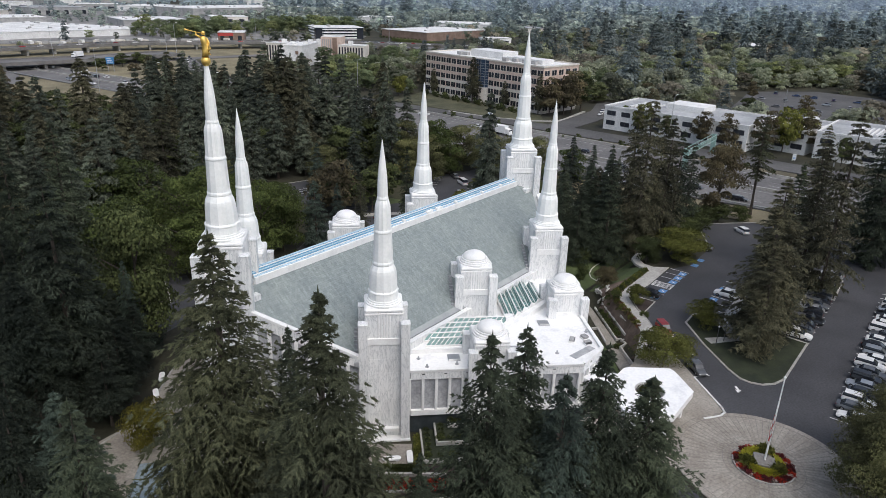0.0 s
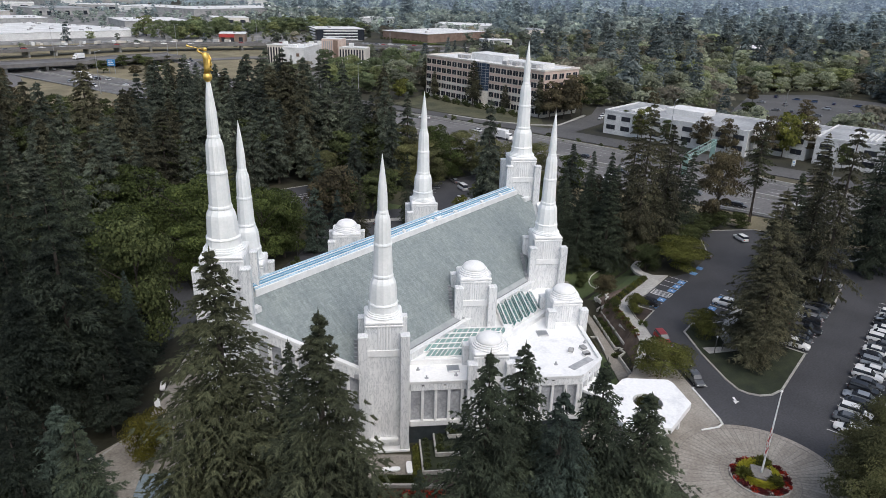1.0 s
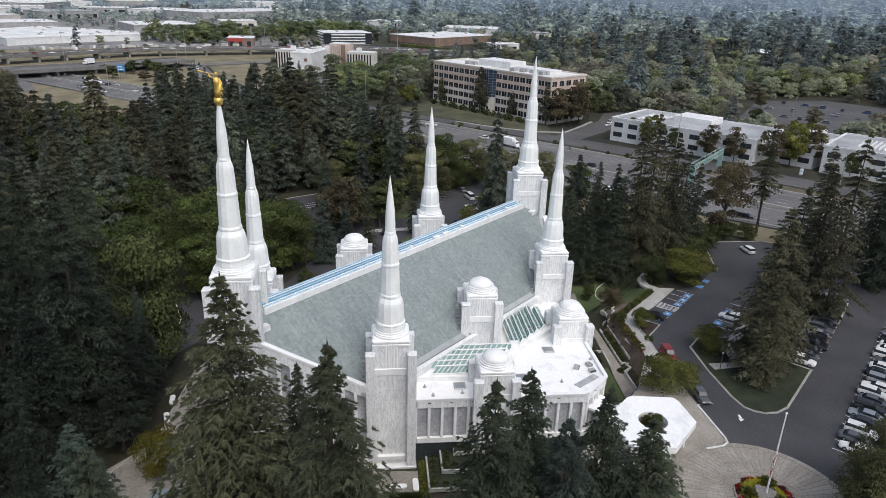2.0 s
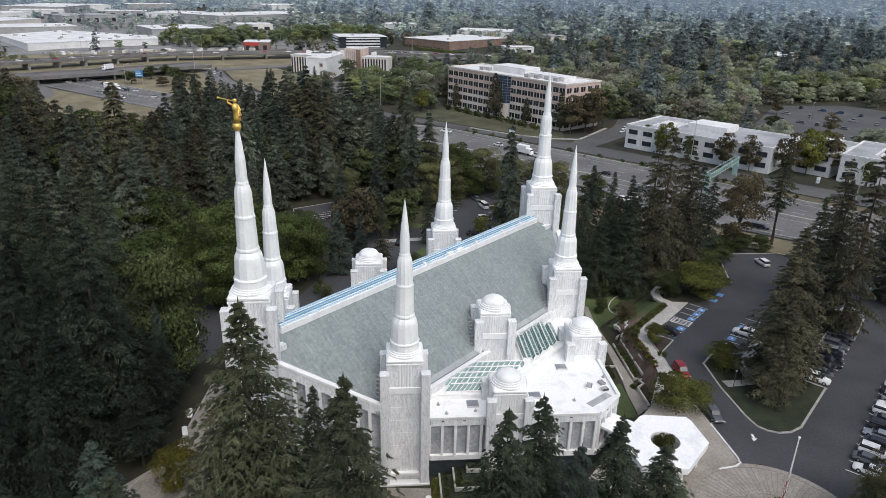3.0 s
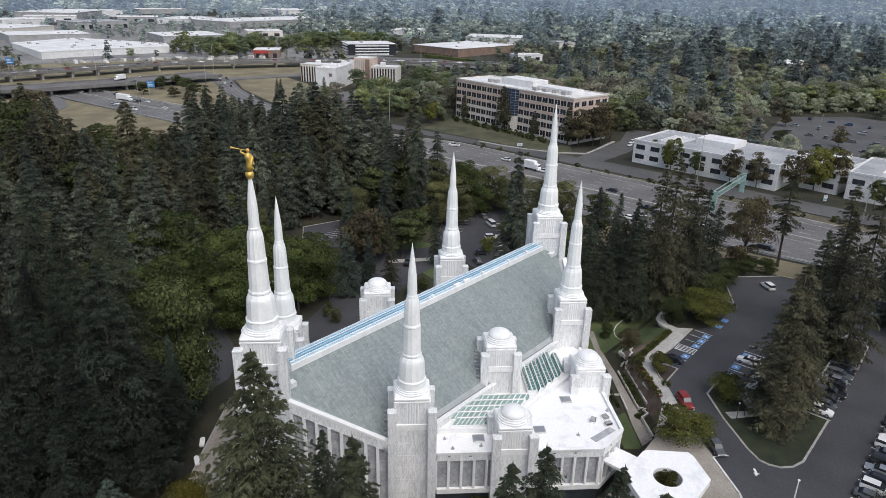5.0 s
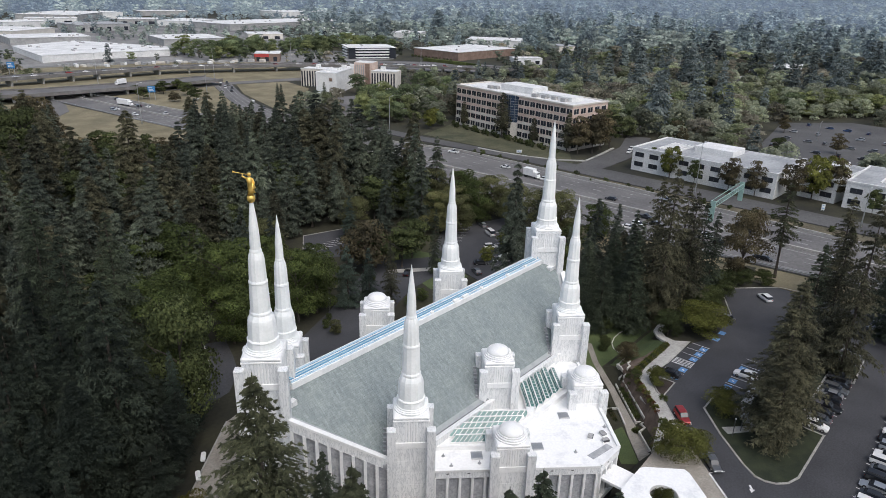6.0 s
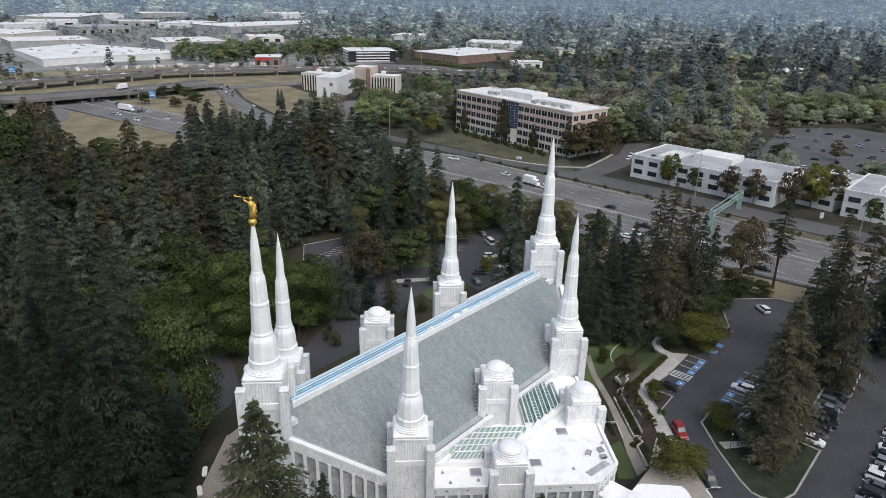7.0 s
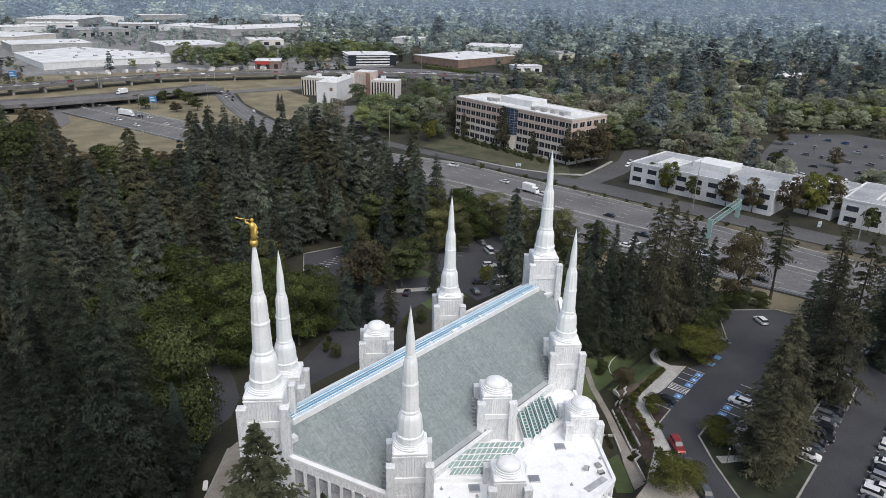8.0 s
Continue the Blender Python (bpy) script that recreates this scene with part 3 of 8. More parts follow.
sheet("ground_hotel_lot", [(190, 280), (225, 300), (250, 290), (300, 290), (300, 260), (230, 230), (186, 240)], 0.14, M["old_asphalt"], "grey car park before the hotel", "road", 8)

# temple grounds
ASPHALT = [(-8, -80), (10.4, -57.4), (5.2, -53.1), (8.2, -55.0), (15.2, -48.2), (24.8, -38.3), (31.2, -32.8), (38, -32.4), (38, -28.2), (56, -28.2), (62, -31), (76, -31), (92, -22), (104, -34), (108, -60), (96, -66), (84, -73.2), (20, -73.2), (13, -74.5), (4, -84)]
sheet("road_car_park", ASPHALT, 0.02, M["asphalt"], "dark smooth asphalt of the temple car park", "road", 3.5, z=0.0)
sheet("ground_forecourt", [(-10, -39.5), (14.6, -38.6), (24.6, -38.2), (15.0, -48.4), (8.6, -54.6), (5.0, -53.2), (-11, -54)], 0.035, M["paver"], "buff concrete forecourt round the canopy", "paving", z=0.0)
sheet("road_drop_off", [(-13, -54.5), (-10.5, -55.0), (-12, -60), (-12, -80), (-30, -90), (-40, -80), (-18, -62)], 0.03, M["asphalt"], "dark asphalt drive past the flag circle", "road", 3, z=0.0)
sheet("ground_lawn_east", [(52.6, -23.9), (44, -22.9), (41.7, -21.2), (39.6, -19.2), (36, -16), (26, -10), (30, 2), (44, 6), (70, 0), (84, -4), (86, -16), (66, -20), (61, -18.6), (56.2, -19.2), (54, -21)], 0.10, M["grass"], "mown green lawn beside the temple", "grass", 2.5)
sheet("ground_lawn_rear", [(44, 40), (50, 60), (62, 66), (66, 52), (58, 38)], 0.10, M["grass"], "mown lawn behind the temple", "grass", 3)
sheet("road_rear_drive", [(-6, 34), (-2, 42), (16, 50), (46, 66), (62, 56), (58, 46), (40, 44), (16, 34)], 0.12, M["asphalt"], "dark asphalt drive behind the temple", "road", 3)
sheet("road_rear_lot_a", [(34, 84), (46, 99), (60, 95), (44, 75)], 0.12, M["asphalt"], "dark car park among the firs", "road", 3)
sheet("road_rear_lot_b", [(58, 34), (84, 32), (106, 58), (90, 74), (64, 58)], 0.13, M["asphalt"], "dark car park behind the temple", "road", 3)
sheet("pavement_court", [(-54, 13), (-44, 14), (-28, 28), (-20, 30), (-14, 24), (-26, 8), (-34, -8), (-44, -6), (-54, -12), (-60, -4)], 0.10, M["paver"], "buff paved court below the statue tower", "paving", 3)
sheet("pavement_ring_south", [(-27, -16), (-22.8, -21), (-26, -24.0), (-30.4, -19.6)], 0.16, M["paver"], "paved apron at the foot of a tower", "paving", 3)
sheet("pavement_south_walk", [(-33.5, -25.8), (-26.2, -33), (-14, -44), (-18, -48), (-30, -36), (-38, -28)], 0.12, M["concrete"], "pale concrete walk beyond the flower bed", "paving", 3)
sheet("ground_beds_south", [(-34, -24), (-26, -32), (-12, -44), (-4, -40), (-20, -20), (-27, -24)], 0.05, M["mulch"], "dark planting ground before the annex", "soil", 2.5)
sheet("pavement_east_walk", [(15.0, -36.4), (20.2, -31.6), (23.0, -29.4), (31.8, -21.6), (40, -12.9), (47, -7.2), (47.6, -8.4), (41.0, -13.8), (33.0, -22.5), (24.8, -30.7), (22.4, -33.2), (16.4, -38.2)], 0.14, M["paver"], "concrete path along the temple's side", "paving", 3)
sheet("ground_garden", [(17.2, -37.2), (22.8, -32.9), (33.6, -22.0), (36.8, -21.9), (39.2, -19.4), (41.6, -21.4), (44, -23.0), (52.6, -24.0), (52.6, -25.4), (40, -25.4), (34.6, -26.0), (29.2, -31.6), (24, -35.4), (19.5, -38.4)], 0.09, M["bed_mulch"], "dark mulched garden bank with low planting", "soil", 1.5)
sheet("ground_annex_lawn", [(12.5, -34.0), (18.6, -28.0), (22.6, -29.0), (19.8, -31.8), (14.6, -36.4)], 0.10, M["grass"], "small green lawn beside the low wing", "grass", 2)

# ---------------------------------------------------------------- temple
temple = thing("temple", "white marble temple with six spires and a grey slate roof", "temple")
GL = -4.3            # foot of the walls
RZ, RK = 20.0, 0.765  # roof plane: z = RZ - RK * |y|
Q45 = Matrix.Rotation(radians(-45), 4, "Z")

SPIRE = [
    ("spire_base", [(2.55, 16.75), (2.55, 17.0), (2.40, 17.06), (2.40, 17.22), (2.24, 17.28), (2.20, 17.5)], 24, 0.0),
    ("spire_band", [(2.12, 17.5), (2.05, 18.45)], 24, 0.022),
    ("spire_ring", [(2.04, 18.36), (2.12, 18.48), (2.10, 18.62), (1.98, 18.76)], 24, 0.022),
    ("spire_stage", [(1.96, 18.7), (1.90, 20.0), (1.82, 21.2), (1.74, 21.65), (1.52, 22.15), (1.40, 22.4)], 24, 0.045),
    ("spire_ring", [(1.38, 22.32), (1.45, 22.5), (1.43, 22.72), (1.34, 22.9)], 24, 0.022),
    ("spire_stage", [(1.34, 22.8), (1.29, 24.4), (1.20, 27.0)], 24, 0.035),
    ("spire_ring", [(1.19, 26.88), (1.25, 27.05), (1.23, 27.22), (1.15, 27.4)], 24, 0.022),
    ("spire_stage", [(1.15, 27.3), (1.09, 29.2), (1.03, 30.5), (0.94, 30.95), (0.76, 31.45)], 24, 0.06),
    ("spire_ring", [(0.73, 31.38), (0.78, 31.5), (0.76, 31.68), (0.69, 31.86)], 24, 0.022),
]


PIECE = {}


def piece(key, size, bev=0.0):
    """A shared box mesh that stands on its base, front face at y = 0."""
    if key not in PIECE:
        w, d, h = size
        bm = boxes([(-w / 2, 0, 0, w / 2, d, h)], bev=bev)
        me = bpy.data.meshes.new(key[0])
        bm.normal_update(), bm.to_mesh(me), bm.free()
        PIECE[key] = me
    return PIECE[key]


def panel_rows(shaft, half, z0, z1, rows, proud=0.03):
    """Stone slabs on the four faces between the corner piers."""
    h = (z1 - z0) / rows
    w = half * 0.86
    me = piece(("wall_slab", round(w, 3), round(h, 3)), (w - 0.03, 0.05, h - 0.03), 0.008)
    for k in range(4):
        m = Matrix.Rotation(math.pi / 2 * k, 4, "Z")
        for r in range(rows):
            for c in range(2):
                ob = put("wall_slab", me, M["marble"], shaft)
                ob.matrix_local = m @ Matrix.Translation((-w / 2 + c * w, -half - proud, z0 + r * h + 0.015))


def fluted_panel(shaft, half, z0, z1):
    me = piece(("flute", round(half, 3), round(z1 - z0, 3)), (half * 0.11, 0.10, z1 - z0), 0.04)
    for k in range(4):
        m = Matrix.Rotation(math.pi / 2 * k, 4, "Z")
        for i in range(5):
            ob = put("flute", me, M["white"], shaft)
            ob.matrix_local = m @ Matrix.Translation(((i - 2) * half * 0.15, -half - 0.06, z0))


def tower_block(cx, cy, base, top, pier_top, half, pier_w, reach, name, label, plinth=2.66):
    """The square shaft of a tower, turned 45 degrees, with four corner piers, ledge, fluting and capping slab."""
    at = Matrix.Translation((cx, cy, 0)) @ Q45
    bm = bmesh.new()
    box(bm, -half, -half, base, half, half, top)
    shaft = part(name, bm, M["marble"], temple, label)
    shaft.matrix_local = at
    ledge_z = pier_top - 2.9
    for sx, sy in ((1, 1), (1, -1), (-1, 1), (-1, -1)):
        c0, c1 = reach - pier_w, reach
        xs, ys = sorted((sx * c0, sx * c1)), sorted((sy * c0, sy * c1))
        bm = bmesh.new()
        box(bm, xs[0], ys[0], base, xs[1], ys[1], pier_top - 0.3)
        box(bm, xs[0] - 0.05, ys[0] - 0.05, pier_top - 0.3, xs[1] + 0.05, ys[1] + 0.05, pier_top, bev=0.1)
        part("corner_pier", bm, M["marble"], shaft)
    fluted_panel(shaft, half, ledge_z + 0.2, top - 0.4)
    bm = bmesh.new()
    for k in range(4):
        box(bm, -half * 0.95, -half - 0.16, ledge_z - 0.75, half * 0.95, -half + 0.02, ledge_z + 0.3, Matrix.Rotation(math.pi / 2 * k, 4, "Z"), bev=0.05)
    part("ledge", bm, M["white"], shaft)
    rows = max(1, round((ledge_z - 0.8 - base) / 2.1))
    panel_rows(shaft, half, base + 0.1, ledge_z - 0.8, rows)
    bm = bmesh.new()
    box(bm, -half - 0.1, -half - 0.1, top - 0.4, half + 0.1, half + 0.1, top - 0.1, bev=0.06)
    box(bm, -plinth, -plinth, top - 0.1, plinth, plinth, top + 0.55, bev=0.22)
    part("capping_slab", bm, M["white"], shaft)
    if base < 0:
        bm = bmesh.new()
        box(bm, -reach - 0.15, -reach - 0.15, base - 0.2, reach + 0.15, reach + 0.15, base + 0.45, bev=0.08)
        box(bm, -half * 0.8, -reach + 0.3, base + 1.5, half * 0.8, -half - 0.05, base + 2.1, bev=0.05)
        part("tower_base", bm, M["white"], shaft)
    return shaft


def spire(shaft, lift, k, tip):
    for name, prof, n, star in SPIRE:
        part(name, lathe([(r * k, z + lift) for r, z in prof], n, star), M["spire_stone"], shaft)
    cone = [(0.69, 31.76), (0.67, 33.0), (0.61, 34.5), (0.47, 35.9), (0.28, 37.5)] + ([(0.15, 38.5)] if tip == "cut" else [(0.12, 38.7), (0.02, 39.4)])
    part("spire_tip", lathe([(r * k, 31.76 + (z - 31.76) * k + lift) for r, z in cone], 16, 0.02), M["spire_stone"], shaft)


SIDE = ((-22.25, -15.1), (22.25, -15.1), (-22.25, 15.1), (22.25, 15.1))
for cx, cy in SIDE:
    s = tower_block(cx, cy, GL, 16.2, 14.9, 2.55, 1.25, 3.52, "spire_tower", "white marble side tower with corner piers")
    spire(s, 0.0, 1.0, "point")
END_LIFT = 9.75
for cx, tip in ((-36.4, "cut"), (36.4, "point")):
    s = tower_block(cx, 0, GL, 16.2 + END_LIFT, 25.0, 2.7, 1.3, 3.62, "end_tower", "tall white marble end tower at the ridge", 2.8)
    spire(s, END_LIFT, 1.06, tip)


def dome_tower(cx, cy, base, lift):
    s = tower_block(cx, cy, base, 15.0 + lift, 14.2 + lift, 2.5, 1.3, 3.42, "dome_tower", "short white marble tower with a stepped dome", 2.62)
    for r0, z0, z1 in ((2.56, 15.45, 15.78), (2.36, 15.75, 16.06), (2.14, 16.02, 16.32)):
        part("dome_step", lathe([(r, z + lift) for r, z in ((r0, z0), (r0, z1 - 0.06), (r0 - 0.06, z1))], 32), M["white"], s)
    prof = [(1.94 * math.cos(a), 16.3 + 1.12 * math.sin(a)) for a in np.linspace(0.0, 1.5, 10)]
    part("dome", lathe([(r, z + lift) for r, z in prof], 32), M["white"], s, smooth=True)


dome_tower(0.2, -14.45, 5.5, 0)
dome_tower(0, 15.3, GL, 0.3)
dome_tower(-11.2, -25.7, GL, -4.5)
dome_tower(11.2, -25.7, GL, -4.5)


def roof_z(x, y):
    return RZ - RK * abs(y)


for s, nm in ((-1, "south"), (1, "north")):
    # slate slope in its own plane, so that the courses follow the slope
    ang = math.atan(RK) * -s
    plane = Matrix.Translation((0, s * 15.3, roof_z(0, 15.3))) @ Matrix.Rotation(ang if s > 0 else ang, 4, "X")
    inv = plane.inverted()
    pts = [(-33.4, s * 1.45), (-34.6, s * 2.0), (-37.0, s * 4.6), (-27.2, s * 14.4), (27.2, s * 14.4), (37.0, s * 4.6), (34.6, s * 2.0), (33.4, s * 1.45)]
    bm = bmesh.new()
    top = [inv @ Vector((x, y, roof_z(x, y))) for x, y in pts]
    up, dn = [bm.verts.new(v) for v in top], [bm.verts.new(v - Vector((0, 0, 0.35))) for v in top]
    bm.faces.new(up), bm.faces.new(dn[::-1])
    for i in range(len(up)):
        j = (i + 1) % len(up)
        bm.faces.new((up[i], up[j], dn[j], dn[i]))
    bmesh.ops.recalc_face_normals(bm, faces=bm.faces)
    ob = part("roof_slope", bm, M["slate"], temple, "grey-green slate roof slope")
    ob.matrix_local = plane
    # grey flashing below the slates, a dark joint and a broad marble coping along the eave
    on_roof = lambda lift: lambda x, y: roof_z(x, y) + lift
    part("eave_flashing", prism([(-27.0, s * 14.4), (27.0, s * 14.4), (25.9, s * 15.1), (-25.9, s * 15.1)], on_roof(-0.3), on_roof(0.0)), M["flashing"], temple, "smooth grey metal strip below the slates")
    part("eave_joint", prism([(-24.5, s * 15.1), (24.5, s * 15.1), (24.5, s * 15.24), (-24.5, s * 15.24)], 7.0, roof_z(0, 15.1) - 0.06), M["dark_metal"], temple)
    part("eave_coping", prism([(-24.0, s * 15.24), (24.0, s * 15.24), (24.0, s * 15.95), (-24.0, s * 15.95)], 6.35, lambda x, y: roof_z(0, 15.1) - 0.05 - 0.2 * (abs(y) - 15.24)), M["marble"], temple, "white marble eave coping")
    for e in (-1, 1):
        part("diagonal_flashing", prism([(e * 35.7, s * 4.1), (e * 26.5, s * 13.3), (e * 27.6, s * 13.95), (e * 36.6, s * 5.0)], on_roof(-0.3), on_roof(0.025)), M["flashing"], temple, "smooth grey metal strip below the slates")
    # sloping copings, band and walls of the two diagonals
    for e in (-1, 1):
        ax, ay, bx, by = e * 36.5, s * 4.9, e * 26.4, s * 15.0
        dx, dy = bx - ax, by - ay
        ln = math.hypot(dx, dy)
        ux, uy = dx / ln, dy / ln
        ox, oy = (e * -uy * 0 + e * 0.7071), s * 0.7071
        def edge(t, out, x0=ax, y0=ay, ux=ux, uy=uy, ox=ox, oy=oy):
            return (x0 + ux * t + ox * out, y0 + uy * t + oy * out)
        def zline(x, y, ax=ax, ay=ay, ux=ux, uy=uy, ln=ln):
            t = ((x - ax) * ux + (y - ay) * uy) / ln
            return 17.1 + (9.55 - 17.1) * t
        q = lambda t0, t1, o0, o1: [edge(t0, o0), edge(t1, o0), edge(t1, o1), edge(t0, o1)]
        part("sloping_coping", prism(q(0, ln, -0.35, 0.52), lambda x, y: zline(x, y) - 0.28, lambda x, y: zline(x, y) + 0.12), M["white"], temple)
        part("fascia_band", prism(q(0, ln, -0.2, 0.42), lambda x, y: zline(x, y) - 1.75, lambda x, y: zline(x, y) - 0.28), M["marble"], temple)
        part("diagonal_wall", prism(q(0, ln, -0.4, 0.0), GL, lambda x, y: zline(x, y) - 0.3), M["grey_panel"], temple, "grey veined stone panels between fins")
        part("wall_base", prism(q(0, ln, -0.2, 0.7), GL, GL + 2.6), M["white"], temple)
        nf = 8
        for i in range(nf + 1):
            t = 0.3 + (ln - 0.6) * i / nf
            part("wall_fin", prism(q(t - 0.22, t + 0.22, 0.0, 0.5), GL + 2.6, lambda x, y: zline(x, y) - 1.7), M["white"], temple)
    # upper wall of the long side
    part("long_wall", boxes([(-26.4, min(s * 14.5, s * 14.95), GL, 26.4, max(s * 14.5, s * 14.95), 7.9)]), M["marble"], temple)

# stepped flashing where the towers meet the slope
for cx, cy, rr in ((-22.25, -15.1, 4.98), (0.2, -14.45, 4.84), (22.25, -15.1, 4.98)):
    for i in range(9):
        t = 0.1 + 4.0 * i / 9
        x, y = cx - rr + t - 0.22, cy + t + 0.22
        ob = part("flashing_step", boxes([(-0.14, -0.3, -0.3, 0.14, 0.3, 0.4)], bev=0.02), M["grey_metal"], temple)
        ob.matrix_local = pose(x, y, roof_z(0, y), 0, 0, 45)

# ridge: white kerbs and a blue glazed ridge light
ridge = part("ridge_kerb", boxes([(-33.2, -1.55, 17.9, 33.2, -1.25, 19.82), (-33.2, 1.25, 17.9, 33.2, 1.55, 19.82), (-33.2, -1.25, 18.0, 33.2, 1.25, 19.3)], bev=0.05), M["white"], temple, "white kerb of the ridge light")
part("ridge_gutter", boxes([(-33.1, -1.25, 19.3, 33.1, -1.0, 19.9), (-33.1, 1.0, 19.3, 33.1, 1.25, 19.9)], bev=0.04), M["ridge_pale"], ridge)
for y_, z_ in ((-0.95, 20.02), (-0.62, 20.26), (-0.3, 20.49)):
    part("ridge_bar", boxes([(-33.1, y_ - 0.05, z_ - 0.1, 33.1, y_ + 0.05, z_ + 0.06)]), M["ridge_pale"] if y_ == -0.62 else M["white"], ridge)
NB = 34
pane_s = bmesh.new()
v = [pane_s.verts.new(c) for c in ((0, -1.05, 19.88), (1.88, -1.05, 19.88), (1.88, -0.08, 20.6), (0, -0.08, 20.6), (0, -1.05, 19.78), (1.88, -1.05, 19.78), (1.88, -0.08, 20.5), (0, -0.08, 20.5))]
for qd in ((0, 1, 2, 3), (7, 6, 5, 4), (4, 5, 1, 0), (5, 6, 2, 1), (6, 7, 3, 2), (7, 4, 0, 3)):
    pane_s.faces.new([v[i] for i in qd])
pane_me = bpy.data.meshes.new("ridge_pane")
pane_s.to_mesh(pane_me), pane_s.free()
for i in range(NB):
    x = -33.0 + 66.0 * i / NB
    for k in range(2):
        ob = put("ridge_pane", pane_me, M["ridge_glass"], ridge)
        ob.matrix_local = Matrix.Translation((x + (1.88 if k else 0), 0, 0)) @ Matrix.Rotation(math.pi * k, 4, "Z")
part("ridge_cap", boxes([(-33.1, -0.14, 20.5, 33.1, 0.14, 20.7)], bev=0.03), M["ridge_pale"], ridge)
for x in (-2.5, 3.8, 6.5, 12.0, 20.5, 27.0):
    part("ridge_vent", boxes([(x, -1.45, 19.7, x + (1.7 if x in (3.8, 6.5) else 0.7), -0.85, 20.3)], bev=0.12), M["white"], ridge)
for e in (-1, 1):
    # gable wall between the end tower and the ridge light
    part("gable_block", boxes([(min(e * 33.8, e * 36.0), -3.4, 14, max(e * 33.8, e * 36.0), 3.4, 18.2)]), M["marble"], temple)

# annex: low wing with its point cut off
AN = [(-21.0, -18.6), (-2.9, -36.7), (2.9, -36.7), (21.0, -18.6), (21.0, -15.0), (-21.0, -15.0)]
grow = lambda d: [(-21.0, -18.6 - d * 1.414), (-2.9 - d * 0.41, -36.7 - d), (2.9 + d * 0.41, -36.7 - d), (21.0, -18.6 - d * 1.414), (21.0, -15.0), (-21.0, -15.0)]
annex = part("annex_wall", prism(AN, GL, 5.2), M["grey_panel"], temple, "grey veined stone panels of the low wing")
part("annex_fascia", prism(grow(0.45), 5.1, 6.25), M["marble"], temple, "white marble fascia band")
part("annex_roof", prism(grow(0.25), 6.2, 6.34), M["membrane"], temple, "white membrane flat roof with stains")
part("annex_sill", prism(grow(0.5), -1.0, -0.15), M["white"], temple)
part("annex_plinth", prism(grow(0.1), GL, -1.0), M["pool"], temple, "dark stone base of the low wing")
runs = (((-21.0, -18.6), (-2.9, -36.7)), ((-2.9, -36.7), (2.9, -36.7)), ((2.9, -36.7), (21.0, -18.6)))
for (ax, ay), (bx, by) in runs:
    ln = math.hypot(bx - ax, by - ay)
    at = Matrix.Translation((ax, ay, 0)) @ Matrix.Rotation(math.atan2(by - ay, bx - ax), 4, "Z")
    ob = part("roof_parapet", boxes([(-0.1, -0.55, 6.25, ln + 0.1, -0.1, 6.72), (-0.1, -0.62, 6.5, ln + 0.1, -0.02, 6.74)], bev=0.04), M["white"], temple)
    ob.matrix_local = at
    nf = max(3, round(ln / 1.93))
    for i in range(nf + 1):
        x = 0.25 + (ln - 0.5) * i / nf
        ob = part("wall_fin", boxes([(x - 0.2, -0.45, -0.2, x + 0.2, 0.02, 5.12)], bev=0.03), M["white"], temple)
        ob.matrix_local = at
    for i in range(int(ln / 3.2)):
        ob = part("scupper", boxes([(2 + 3.2 * i, -0.49, 5.85, 2.4 + 3.2 * i, -0.3, 6.0)]), M["dark_metal"], temple)
        ob.matrix_local = at


# saw-tooth skylights: rows of panes under white ridge bars, stepped along the eave
def quad_plate(q, up, thick):
    """A thin plate over four corners, raised by up and thick deep."""
    bm = bmesh.new()
    a = [bm.verts.new(Vector(p) + Vector((0, 0, up))) for p in q]
    b = [bm.verts.new(Vector(p) + Vector((0, 0, up - thick))) for p in q]
    bm.faces.new(a), bm.faces.new(b[::-1])
    for k in range(4):
        bm.faces.new((a[k], b[k], b[(k + 1) % 4], a[(k + 1) % 4]))
    bmesh.ops.recalc_face_normals(bm, faces=bm.faces)
    return bm


